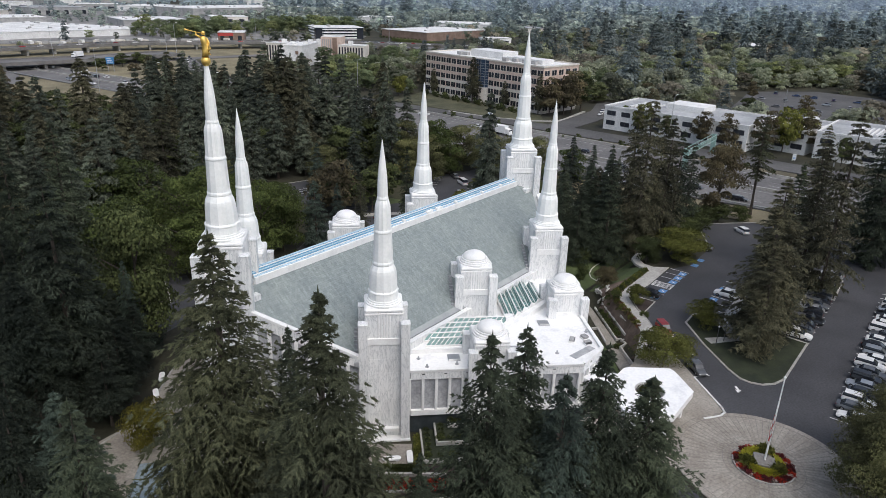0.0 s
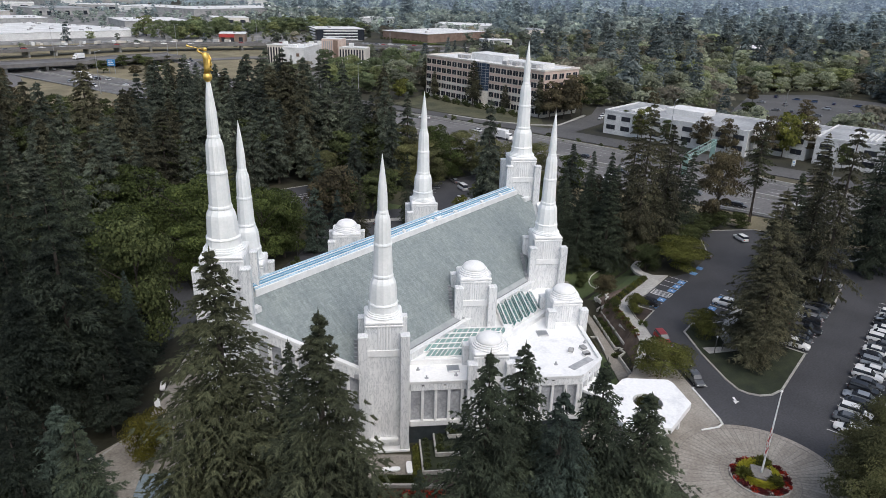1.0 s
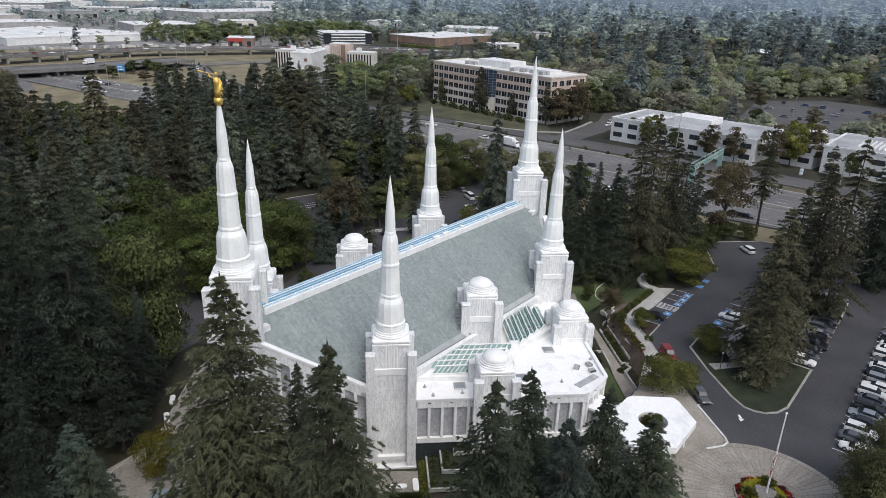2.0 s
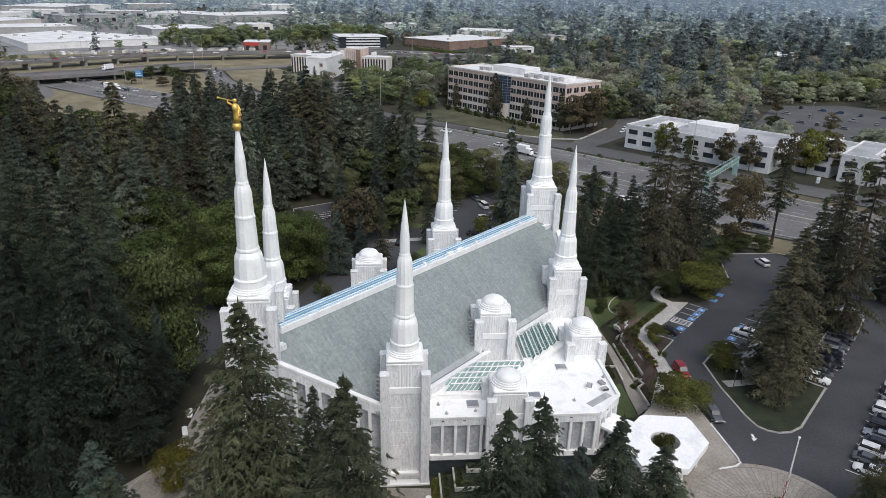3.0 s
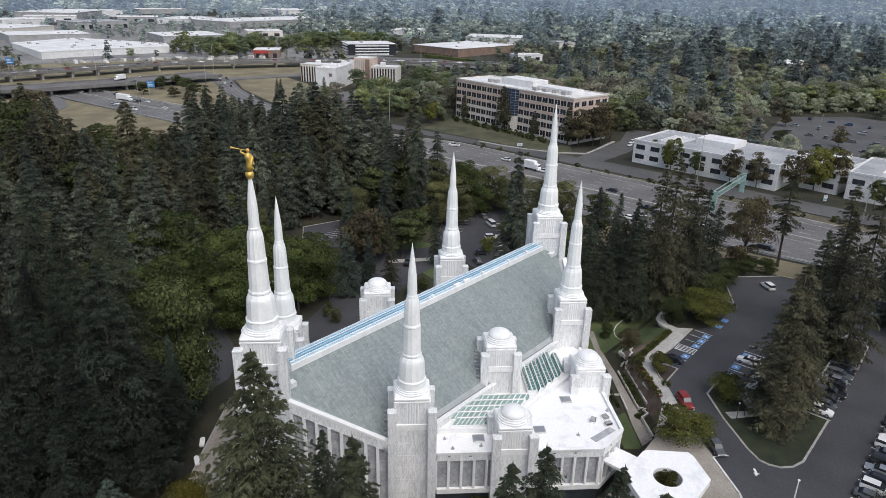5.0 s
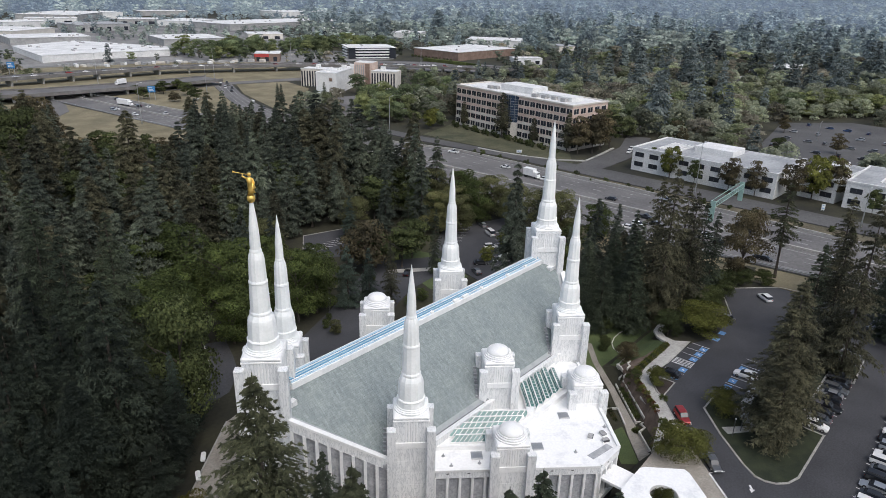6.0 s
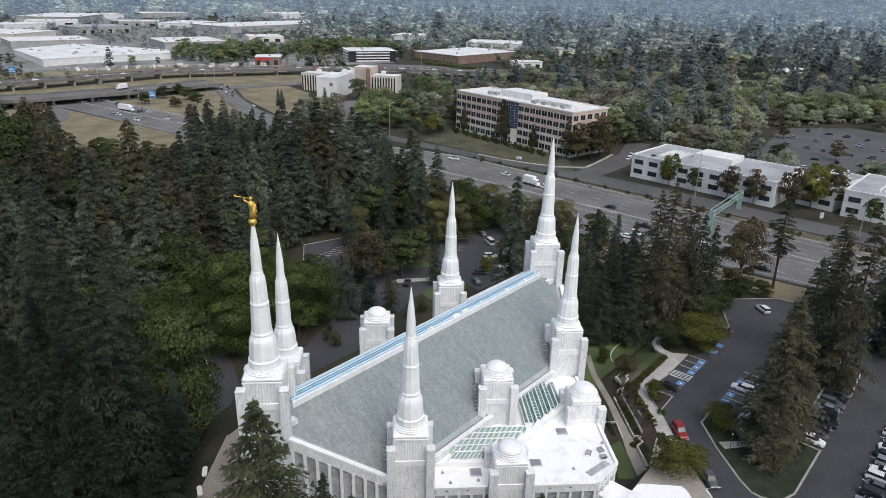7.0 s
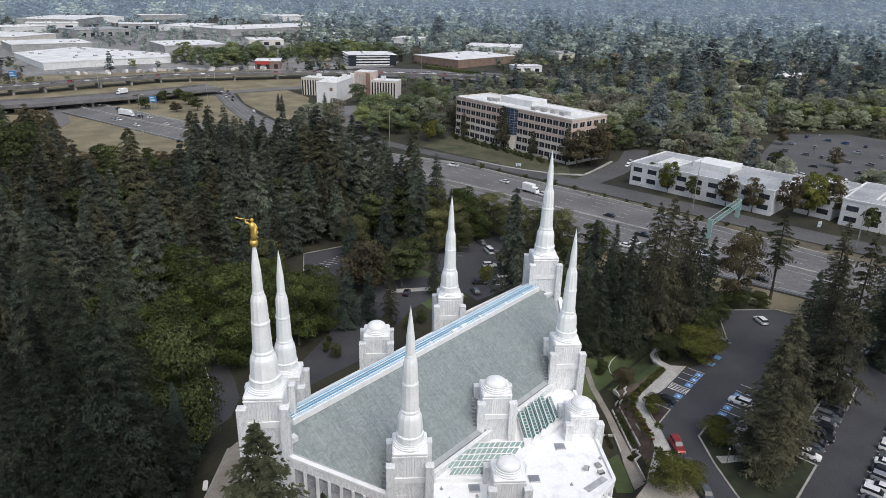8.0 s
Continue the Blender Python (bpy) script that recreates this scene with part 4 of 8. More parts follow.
SK_L, SK_STEP, SK_Z, SK_DROP, SK_ROWS, SK_PANES, SK_RIDGE = 9.0, 2.2, 8.1, 0.75, 5, 10, 0.34
for s in (-1, 1):
    ax, ay = -s * 0.7071, -0.7071          # along a row, away from the eave
    x0, y0 = s * 6.5, -15.7
    base = [(x0 - s * 0.2, y0 + 0.05), (x0 + ax * SK_L, y0 + ay * SK_L - 0.1), (x0 + ax * SK_L + s * SK_STEP * SK_ROWS, y0 + ay * SK_L - 0.1), (x0 + s * SK_STEP * SK_ROWS, y0 + 0.05)]
    sk = part("skylight", prism(base, 6.3, 7.1), M["white"], temple, "saw-tooth skylight with white bars and teal panes")
    for j in range(SK_ROWS):
        rx = x0 + s * SK_STEP * (j - SK_RIDGE)
        trim = 2.0 if j == SK_ROWS - 1 else 0.0

        def at(u, w, rx=rx, ax=ax, ay=ay, s=s, trim=trim):
            """A point of the row: u from the eave end outwards, w across the gable from valley to valley."""
            d = trim + (SK_L - trim) * u
            fall = (SK_RIDGE - w) / SK_RIDGE if w < SK_RIDGE else (w - SK_RIDGE) / (1 - SK_RIDGE)
            return Vector((rx + s * SK_STEP * w + ax * d, y0 + ay * d, SK_Z - SK_DROP * fall))
        # solid under the glass, ridge bar and valley bars
        bm = bmesh.new()
        ends = [[bm.verts.new(p) for p in (at(u, 0.01), at(u, SK_RIDGE), at(u, 0.99), (at(u, 0.99).x, at(u, 0.99).y, 6.9), (at(u, 0.01).x, at(u, 0.01).y, 6.9))] for u in (0, 1)]
        bm.faces.new(ends[0]), bm.faces.new(ends[1][::-1])
        for k in range(5):
            bm.faces.new((ends[0][k], ends[1][k], ends[1][(k + 1) % 5], ends[0][(k + 1) % 5]))
        bmesh.ops.recalc_face_normals(bm, faces=bm.faces)
        part("row_frame", bm, M["white"], sk)
        part("ridge_bar", tube([at(-0.01, SK_RIDGE) + Vector((0, 0, 0.02)), at(1.01, SK_RIDGE) + Vector((0, 0, 0.02))], [0.12, 0.12], 6), M["white"], sk)
        part("valley_bar", tube([at(-0.01, 0.98), at(1.01, 0.98)], [0.06, 0.06], 5), M["white"], sk)
        for w0, w1 in ((0.05, SK_RIDGE - 0.04), (SK_RIDGE + 0.05, 0.94)):
            for i in range(SK_PANES):
                u0, u1 = (i + 0.09) / SK_PANES, (i + 0.91) / SK_PANES
                part("pane", quad_plate([at(u0, w0), at(u1, w0), at(u1, w1), at(u0, w1)], 0.035, 0.06), M["sky_glass"], sk)
part("skylight_cap", prism([(-1.1, -22.1), (0, -20.9), (1.1, -22.1), (0, -22.6)], 6.3, 8.16), M["white"], temple)
# raised white kerb in front of the meeting skylights
part("roof_kerb", prism([(-0.4, -22.2), (0, -22.0), (0.4, -22.2), (11.6, -22.3), (11.9, -23.0), (0.9, -23.1), (0, -22.9), (-0.9, -23.1), (-11.9, -23.0), (-11.6, -22.3)], 6.3, 7.2), M["white"], temple)

# canopy at the entrance
CAN = [(-3.6, -40.8), (3.6, -40.8), (7.9, -46.5), (3.8, -51.2), (-3.8, -51.2), (-7.9, -46.5)]
canopy = thing("entrance_canopy", "white six-sided flat canopy with a round opening on columns", "canopy")


def ring_plate(outer, centre, r, z0, z1, n=24):
    bm = bmesh.new()
    pts = []
    for k in range(n):
        a = math.tau * k / n
        d = Vector((math.cos(a), math.sin(a)))
        best = 99.0
        for (x0, y0), (x1, y1) in zip(outer, outer[1:] + outer[:1]):
            ex, ey = x1 - x0, y1 - y0
            den = d.x * ey - d.y * ex
            if abs(den) > 1e-6:
                t = ((x0 - centre[0]) * ey - (y0 - centre[1]) * ex) / den
                u = ((x0 - centre[0]) * d.y - (y0 - centre[1]) * d.x) / den
                if t > 0 and -0.001 <= u <= 1.001:
                    best = min(best, t)
        pts.append(((centre[0] + d.x * best, centre[1] + d.y * best), (centre[0] + d.x * r, centre[1] + d.y * r)))
    rows = [[bm.verts.new((*p[0], z0)), bm.verts.new((*p[0], z1)), bm.verts.new((*p[1], z1)), bm.verts.new((*p[1], z0))] for p in pts]
    for a, b in zip(rows, rows[1:] + rows[:1]):
        for i in range(4):
            j = (i + 1) % 4
            bm.faces.new((a[i], a[j], b[j], b[i]))
    bmesh.ops.recalc_face_normals(bm, faces=bm.faces)
    return bm


part("canopy_roof", ring_plate(CAN, (0, -46.2), 2.1, 3.7, 4.45, 48), M["membrane"], canopy)
part("canopy_edge", ring_plate(CAN, (0, -46.2), 2.35, 3.45, 3.7, 48), M["white"], canopy)
for x, y in ((-5.6, -46.3), (5.6, -46.3), (3.0, -49.9), (-3.0, -49.9), (-2.9, -42.2), (2.9, -42.2)):
    part("column", boxes([(x - 0.4, y - 0.4, 0, x + 0.4, y + 0.4, 3.45)], bev=0.06), M["marble"], canopy)
part("link_roof", boxes([(-2.2, -41.0, 3.2, 2.2, -36.8, 3.7)], bev=0.05), M["membrane"], canopy)

# roof plant on the annex
def roof_plant(x, y, rot):
    a = thing("roof_ventilator", "grey metal roof ventilator on the white flat roof", "ventilator", pose(x, y, 6.34, 0, 0, rot), "roof ventilators")
    part("curb", boxes([(-0.65, -0.45, 0, 0.65, 0.45, 0.2)], bev=0.03), M["white"], a)
    part("housing", boxes([(-0.55, -0.38, 0.2, 0.55, 0.38, 0.6)], bev=0.06), M["wall_grey"], a)
    for i in range(5):
        part("louvre", boxes([(-0.5, -0.47, 0.24 + 0.07 * i, 0.5, -0.37, 0.28 + 0.07 * i)]), M["dark_metal"], a)


for x, y, r in ((2.2, -32.3, 20), (4.2, -33.4, 65), (3.0, -34.6, -30)):
    roof_plant(x, y, r)
hatch = boxes([(-0.9, -0.9, 0, 0.9, 0.9, 0.16), (-0.8, -0.8, 0.16, 0.8, 0.8, 0.22)], bev=0.03)
hm = part("roof_hatch", hatch, M["steel"], None)
hm.matrix_world = pose(-13.9, -21.4, 6.34, 0, 0, 45)
tagged(hm, "grey metal hatch flush on the white roof", "hatch", "roof hatches")
for x, y, r in ((4.4, -25.9, 45), (-5.6, -27.2, 45)):
    copy_thing(hm, pose(x, y, 6.34, 0, 0, r))
# a long curved grey patch of walkway mat on the roof
mat_ = part("roof_mat", boxes([(-0.6, -2.4, 0, 0.6, 2.4, 0.05)], bev=0.01), M["roof_grey"], None)
mat_.matrix_world = pose(0.2, -35.2, 6.34, 0, 0, 80)
tagged(mat_, "grey walkway mat lying on the white roof", "mat")

for i, (x, y) in enumerate(((-17.5, -17.6), (-15.0, -22.8), (-18.4, -20.0), (-2.6, -32.4), (6.4, -32.6))):
    vp = thing("vent_pipe", "short grey vent pipe on the white roof", "vent", pose(x, y, 6.34), "roof vent pipes")
    part("flange", lathe([(0.3, 0), (0.3, 0.05), (0.14, 0.1)], 10), M["grey_metal"], vp)
    part("pipe", lathe([(0.12, 0.05), (0.12, 0.45), (0.06, 0.5)], 10), M["steel"], vp)

# gilded statue on the end tower, one plain shape
bm = bmesh.new()
sz = 48.05
lathe([(0.10, sz - 0.2), (0.42, sz + 0.05), (0.55, sz + 0.4), (0.5, sz + 0.75), (0.3, sz + 0.95)], 16, 0, bm)
tube([(0, 0, sz + 0.9), (0.02, 0, sz + 1.6), (0.0, 0, sz + 2.5), (0.0, 0.02, sz + 3.05), (0, 0.02, sz + 3.3)], [0.42, 0.36, 0.34, 0.42, 0.16], 12, bm)
bmesh.ops.create_icosphere(bm, subdivisions=2, radius=0.25, matrix=Matrix.Translation((0, 0.02, sz + 3.62)))
tube([(-0.3, 0.1, sz + 3.1), (-0.75, 0.45, sz + 3.45), (-0.55, 0.6, sz + 3.62)], [0.14, 0.11, 0.09], 8, bm)
tube([(0.25, -0.1, sz + 3.1), (0.45, -0.3, sz + 2.5), (0.3, -0.35, sz + 2.0)], [0.14, 0.11, 0.08], 8, bm)
tube([(-0.1, 0.2, sz + 3.6), (-1.0, 0.95, sz + 3.85), (-1.35, 1.25, sz + 3.95), (-1.5, 1.38, sz + 4.0)], [0.04, 0.05, 0.08, 0.17], 8, bm)
tube([(0.2, -0.05, sz + 2.7), (0.42, -0.2, sz + 1.8), (0.36, -0.15, sz + 1.2)], [0.2, 0.26, 0.3], 8, bm)
st = part("statue", bm, M["gold"], None, smooth=True)
st.location = (-36.4, 0, 0)
tagged(st, "gilded statue with a long trumpet on a ball atop the spire", "statue")

# ---------------------------------------------------------------- trees
rng = np.random.default_rng(7)


def conifer_crown(seed, h, radius, levels, branches, along_n, count, bare=0.12, ragged=0.3, length=0.9, width=0.32, droop=0.35, power=0.75, gap=0.0, hang=0.14):
    """A fir's crown: whorls of drooping boughs, each a frond of side twigs set with needle tufts. Gives triangles and their tone."""
    rg = np.random.default_rng(seed)
    P, D, L, T, W = [], [], [], [], []
    for i in range(levels):
        f = (i + rg.uniform(-0.4, 0.4)) / (levels - 1)
        f = min(1.0, max(0.0, f))
        z = h * (bare + (0.985 - bare) * (f ** 0.92))
        reach = radius * (1 - f) ** power * min(1.0, 0.55 + 3.2 * f) + 0.25
        reach *= 1 - gap * rg.random()
        n_b = max(4, int(branches * (0.65 + 0.35 * (1 - f))))
        sc = 0.6 + 0.4 * (1 - f)
        for k in range(n_b):
            az = math.tau * (k / n_b) + rg.uniform(0, math.tau) * 0.6 + i * 2.4
            rr = reach * (1 - ragged * rg.random()) * (1.15 if rg.random() < 0.15 else 1.0)
            out, side = np.array((math.cos(az), math.sin(az), 0)), np.array((-math.sin(az), math.cos(az), 0))
            m = max(4, int(along_n * (0.35 + 0.65 * rr / radius)))
            t = 0.1 + 0.9 * (np.arange(m) + rg.random(m)) / m
            lift = 0.25 * (f - 0.35)
            bend = droop * rg.uniform(0.7, 1.25)
            zz = z + rr * (lift * t - bend * t ** 2 + 0.3 * bend * t ** 4) + rg.normal(size=m) * 0.06
            ax = out[None] * (t * rr)[:, None]
            ax[:, 2] = zz
            frond = np.minimum(0.95, 0.25 + 2.2 * t) * (1.06 - t) ** 0.8 * rr * 0.52 + 0.5 * length * sc
            tone = rg.uniform(-0.30, 0.34)
            for sg in (-1, 0, 1):
                d = out[None] * (0.75 if sg else 1.0) + side[None] * (0.72 * sg + rg.normal(size=m) * 0.18)[:, None]
                d[:, 2] = lift * 0.6 - bend * t * 0.9 - hang * rg.uniform(0.2, 1.8, m)
                P.append(ax), D.append(d / np.linalg.norm(d, axis=1)[:, None])
                L.append(frond * rg.uniform(0.6, 1.2, m) if sg else np.full(m, length * sc * 0.8))
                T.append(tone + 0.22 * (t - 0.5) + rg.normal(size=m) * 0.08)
                W.append(np.full(m, sc))
    P, D, L, T, W = np.concatenate(P), np.concatenate(D), np.concatenate(L), np.concatenate(T), np.concatenate(W)
    P, D, L, T, W = (np.repeat(v, count, 0) for v in (P, D, L, T, W))
    n_ = len(P)
    u = rg.random(n_)
    sag = np.zeros((n_, 3))
    sag[:, 2] = -hang * 0.9 * u ** 2 * L
    base = P + D * (L * u)[:, None] + sag + rg.normal(size=(n_, 3)) * 0.07 * length
    d = D + rg.normal(size=(n_, 3)) * 0.42
    d[:, 2] -= hang * 1.3
    d /= np.linalg.norm(d, axis=1)[:, None]
    r = np.stack([-d[:, 1], d[:, 0], np.zeros(n_)], 1) + rg.normal(size=(n_, 3)) * 0.45
    r -= d * (r * d).sum(1)[:, None]
    r /= np.linalg.norm(r, axis=1)[:, None]
    ln, w = length * W * rg.uniform(0.55, 1.2, n_), width * W * rg.uniform(0.6, 1.3, n_) * 0.5
    tris = np.stack([base - r * w[:, None], base + r * w[:, None], base + d * ln[:, None]], 1)
    # leading shoot
    tip = []
    for k in range(8):
        a = k * 0.785
        tip.append([(0, 0, h + 0.35), (0.07 * math.cos(a), 0.07 * math.sin(a), h - 0.4), (0.07 * math.cos(a + 0.7), 0.07 * math.sin(a + 0.7), h - 0.4)])
    return np.concatenate([tris, np.array(tip)]), np.concatenate([T, np.zeros(8)])


def broad_crown(seed, h, radius, leaves, size=0.5, low=0.25, blobs=14, flat=1.0):
    """Triangles of a broad-leaved crown: clumps of leaves round many limb ends."""
    rg = np.random.default_rng(seed)
    c = []
    for i in range(blobs):
        a, q = rg.uniform(0, math.tau), math.sqrt(rg.random())
        z = h * (low + (0.93 - low) * rg.random() ** 0.8)
        env = math.sin(math.pi * min(1, max(0.12, (z / h - low) / (1 - low) * 0.82 + 0.16))) ** 0.6
        c.append((radius * 0.78 * q * env * math.cos(a), radius * 0.78 * q * env * math.sin(a), z, radius * rg.uniform(0.24, 0.44)))
    c = np.array(c)
    pick = rg.integers(0, blobs, leaves)
    v = rg.normal(size=(leaves, 3))
    v /= np.linalg.norm(v, axis=1)[:, None]
    v[:, 2] = np.abs(v[:, 2]) * 0.9 - 0.25
    rad = c[pick, 3] * (0.55 + 0.5 * rg.random(leaves) ** 0.5)
    p = c[pick, :3] + v * rad[:, None] * np.array((1, 1, 0.75 * flat))
    face = v + rg.normal(size=v.shape) * 0.5 + (p - np.array((0, 0, h * 0.45))) / radius * 0.5
    face /= np.linalg.norm(face, axis=1)[:, None]
    d = rg.normal(size=v.shape)
    d -= face * (d * face).sum(1)[:, None]
    d /= np.linalg.norm(d, axis=1)[:, None]
    r = np.cross(face, d)
    s = size * rg.uniform(0.6, 1.4, leaves)
    q = d
    a, b = p + r * s[:, None] * 0.5, p - r * s[:, None] * 0.5
    e, f = p + q * s[:, None] * 0.75, p - q * s[:, None] * 0.5
    tone = rg.uniform(-0.28, 0.3, blobs)[pick] + rg.normal(size=leaves) * 0.06
    return np.concatenate([np.stack([a, e, b], 1), np.stack([b, f, a], 1)]), np.concatenate([tone, tone])


def trunk_mesh(h, r, limbs=0, seed=0, spread=0.5, low=0.3, top=0.97):
    rg = np.random.default_rng(seed)
    bm = tube([(0, 0, -0.6), (0, 0, 0.4), (0.05, 0.03, h * 0.35), (0.02, -0.04, h * 0.7), (0, 0, h * top)], [r * 1.35, r, r * 0.75, r * 0.4, 0.03], 7)
    for i in range(limbs):
        a, z = rg.uniform(0, math.tau), h * rg.uniform(low, low + 0.35)
        reach = h * spread * rg.uniform(0.5, 0.9)
        tube([(0, 0, z), (math.cos(a) * reach * 0.5, math.sin(a) * reach * 0.5, z + reach * 0.45), (math.cos(a) * reach, math.sin(a) * reach, z + reach * 0.8)], [r * 0.5, r * 0.3, 0.03], 5, bm)
    me = bpy.data.meshes.new("trunk")
    bm.to_mesh(me), bm.free()
    me.materials.append(M["bark"])
    return me


class Kind:
    """A tree of one build: its trunk and crown meshes, shared by all its copies."""

    def __init__(self, name, crown, trunk, h, mat):
        self.name, self.trunk, self.h = name, trunk, h
        (self.tris, self.tone), self.crown = crown, tri_mesh("crown", crown[0], mat, crown[1])

    def plant(self, x, y, height, label, category="tree", group="", lean=0.0, wide=1.0, z=None):
        k = height / self.h
        at = pose(x, y, (ground_z(x, y) if z is None else z) - 0.05, lean, 0, (x * 37.7 + y * 91.3) % 360) @ Matrix.Diagonal((k * wide, k * wide, k, 1))
        t = thing(self.name, label, category, None, group)
        t.matrix_world = at
        put("trunk", self.trunk, None, t)
        put("crown", self.crown, None, t)
        return t


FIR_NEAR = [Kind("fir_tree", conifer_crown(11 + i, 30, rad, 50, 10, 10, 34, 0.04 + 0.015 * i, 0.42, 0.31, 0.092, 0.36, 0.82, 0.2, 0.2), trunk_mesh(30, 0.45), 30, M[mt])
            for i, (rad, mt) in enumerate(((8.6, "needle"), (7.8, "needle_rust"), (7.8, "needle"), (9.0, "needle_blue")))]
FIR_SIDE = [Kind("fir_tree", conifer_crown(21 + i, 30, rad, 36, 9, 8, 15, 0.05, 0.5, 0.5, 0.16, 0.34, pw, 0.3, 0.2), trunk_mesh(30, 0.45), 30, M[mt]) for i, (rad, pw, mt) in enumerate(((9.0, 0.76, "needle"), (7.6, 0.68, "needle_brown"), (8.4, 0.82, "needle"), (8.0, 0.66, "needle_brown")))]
FIR_SHADED = [Kind("hemlock_tree", conifer_crown(41 + i, 28, 7.6, 34, 9, 8, 15, bare, 0.5, 0.5, 0.17, 0.36, pw, 0.3, 0.2), trunk_mesh(28, 0.42), 28, M["needle_shaded"]) for i, (bare, pw) in enumerate(((0.16, 0.78), (0.24, 0.84), (0.5, 0.8)))]
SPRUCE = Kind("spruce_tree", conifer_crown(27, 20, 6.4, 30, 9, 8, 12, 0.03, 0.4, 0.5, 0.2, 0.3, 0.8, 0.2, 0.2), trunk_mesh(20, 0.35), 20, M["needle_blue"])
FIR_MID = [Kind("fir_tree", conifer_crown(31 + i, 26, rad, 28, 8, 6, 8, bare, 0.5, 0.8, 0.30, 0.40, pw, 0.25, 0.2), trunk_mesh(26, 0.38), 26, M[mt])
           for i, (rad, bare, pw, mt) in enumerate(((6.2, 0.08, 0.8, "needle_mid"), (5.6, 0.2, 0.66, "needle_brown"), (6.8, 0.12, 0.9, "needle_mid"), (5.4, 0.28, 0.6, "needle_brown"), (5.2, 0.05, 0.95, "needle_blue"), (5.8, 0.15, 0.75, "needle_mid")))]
BROAD = [Kind("broadleaf_tree", broad_crown(51 + i, 12, 5.4, 3400, 0.42, 0.22, 30), trunk_mesh(12, 0.26, 6, i, 0.45, 0.28, 0.8), 12, M[mt])
         for i, mt in enumerate(("leaf", "leaf", "leaf_lime", "leaf_rust", "leaf_gold"))]
MAPLE = [Kind("maple_tree", broad_crown(151 + i, 14, 6.4, 11000, 0.27, 0.16, 40), trunk_mesh(14, 0.28, 7, i, 0.45, 0.25, 0.8), 14, M[mt]) for i, mt in enumerate(("leaf_maple", "leaf_sage", "leaf", "leaf_rust"))]
LOW = [Kind("small_tree", broad_crown(71 + i, 6, 5.2, 13000, 0.18, 0.14, 44, 0.7), trunk_mesh(6, 0.2, 7, i, 0.6, 0.25, 0.7), 6, M[mt])
       for i, mt in enumerate(("leaf_olive", "leaf", "leaf_gold", "leaf_rust", "leaf_lime"))]
BIRCH = Kind("birch_tree", broad_crown(161, 14, 5.6, 24000, 0.17, 0.08, 60), trunk_mesh(14, 0.24, 7, 3, 0.4, 0.2, 0.85), 14, M["leaf_sage"])
NEAR_LABEL = "tall dark green fir with drooping boughs"

# the firs in front of the temple
for k, x, y, top, wide in ((1, -47.9, -15.0, 34.6, 1.4), (1, -51.6, -35.7, 35.8, 1.2), (0, -38.1, -43.5, 29.2, 1.3), (2, -31.1, -43.1, 27.0, 1.3), (3, -32.5, -48.6, 24.5, 1.2),
                           (2, -27.5, -50.4, 26.2, 1.2), (0, -22.7, -53.7, 21.4, 1.75), (0, -65.8, -21.3, 26.6, 1.1), (0, -41.5, -18.5, 22.5, 1.0), (3, -57.5, -33.0, 16.5, 0.9),
                           (0, -45.0, -41.0, 19.0, 0.8), (2, -72, -14, 17.0, 1.0)):
    z = ground_z(x, y)
    FIR_NEAR[k].plant(x, y, top - z - 0.6, NEAR_LABEL, "fir", "firs before the temple", wide=wide * (0.92 if x > -42 else 1.03))
# firs beside the car park and along the freeway
for k, x, y, h, wide in ((3, 29.6, -53.6, 19, 1.0), (1, 35.0, -52.0, 30, 1.0), (3, 38.6, -53.8, 23, 0.98), (1, 44, -49.6, 24, 0.7), (3, 52, -49.6, 23, 0.7), (3, 64, -57, 39, 0.6), (1, 70, -52, 31, 0.66), (0, 77, -47, 24, 0.75)) + (
                         (0, 60, -11, 23, 0.95), (1, 67.5, -15.5, 41, 0.62), (3, 73, -19, 33, 0.72), (2, 55, -6, 20, 1.0), (0, 81, -19, 29, 0.72), (2, 66, -8, 25, 0.95), (1, 84, -13, 33, 0.68), (3, 76, -9, 36, 0.66), (2, 88, -20, 24, 0.75), (2, 70, -1, 21, 0.95), (0, 62, 2, 20, 0.95)) + (
                         (1, 107, -46, 28, 0.78), (0, 90, -62, 36, 0.75), (2, 104, -64, 33, 0.75), (3, 99, -76, 33, 0.8), (0, 114, -58, 30, 0.75), (2, 117, -74, 31, 0.75), (1, 86, -80, 28, 0.8), (0, 52, -2, 19, 0.9), (1, 48, 4, 18, 0.9)):
    FIR_SIDE[k].plant(x, y, h, "tall dark fir beside the car park", "fir", "firs by the car park", wide=wide * 1.32)
for x, y, h in ((70, -24, 4.5), (75, -23, 5), (80, -24, 5.5), (86, -25, 5), (92, -20, 6), (98, -26, 5), (103, -30, 4.5), (96, -22, 5)):
    LOW[1].plant(x, y, h, "dark green shrub at the rim of the car park", "shrub", "car park shrubs", wide=0.8)
FIR_BARE = Kind("fir_tree", conifer_crown(29, 28, 6.6, 18, 7, 8, 14, 0.42, 0.6, 0.5, 0.17, 0.3, 0.7, 0.4, 0.2), trunk_mesh(28, 0.5), 28, M["needle_rust"])
FIR_BARE.plant(110.0, -31.0, 28, "open-crowned fir with a bare lower trunk beside the freeway", "fir", lean=2.0)
FIR_BARE.plant(92.0, -70.0, 30, "open-crowned fir with a bare lower trunk beside the car park", "fir")
MAPLE[3].plant(101.0, -24.0, 21, "dull rust-brown tree beside the freeway verge", "tree", wide=0.7)
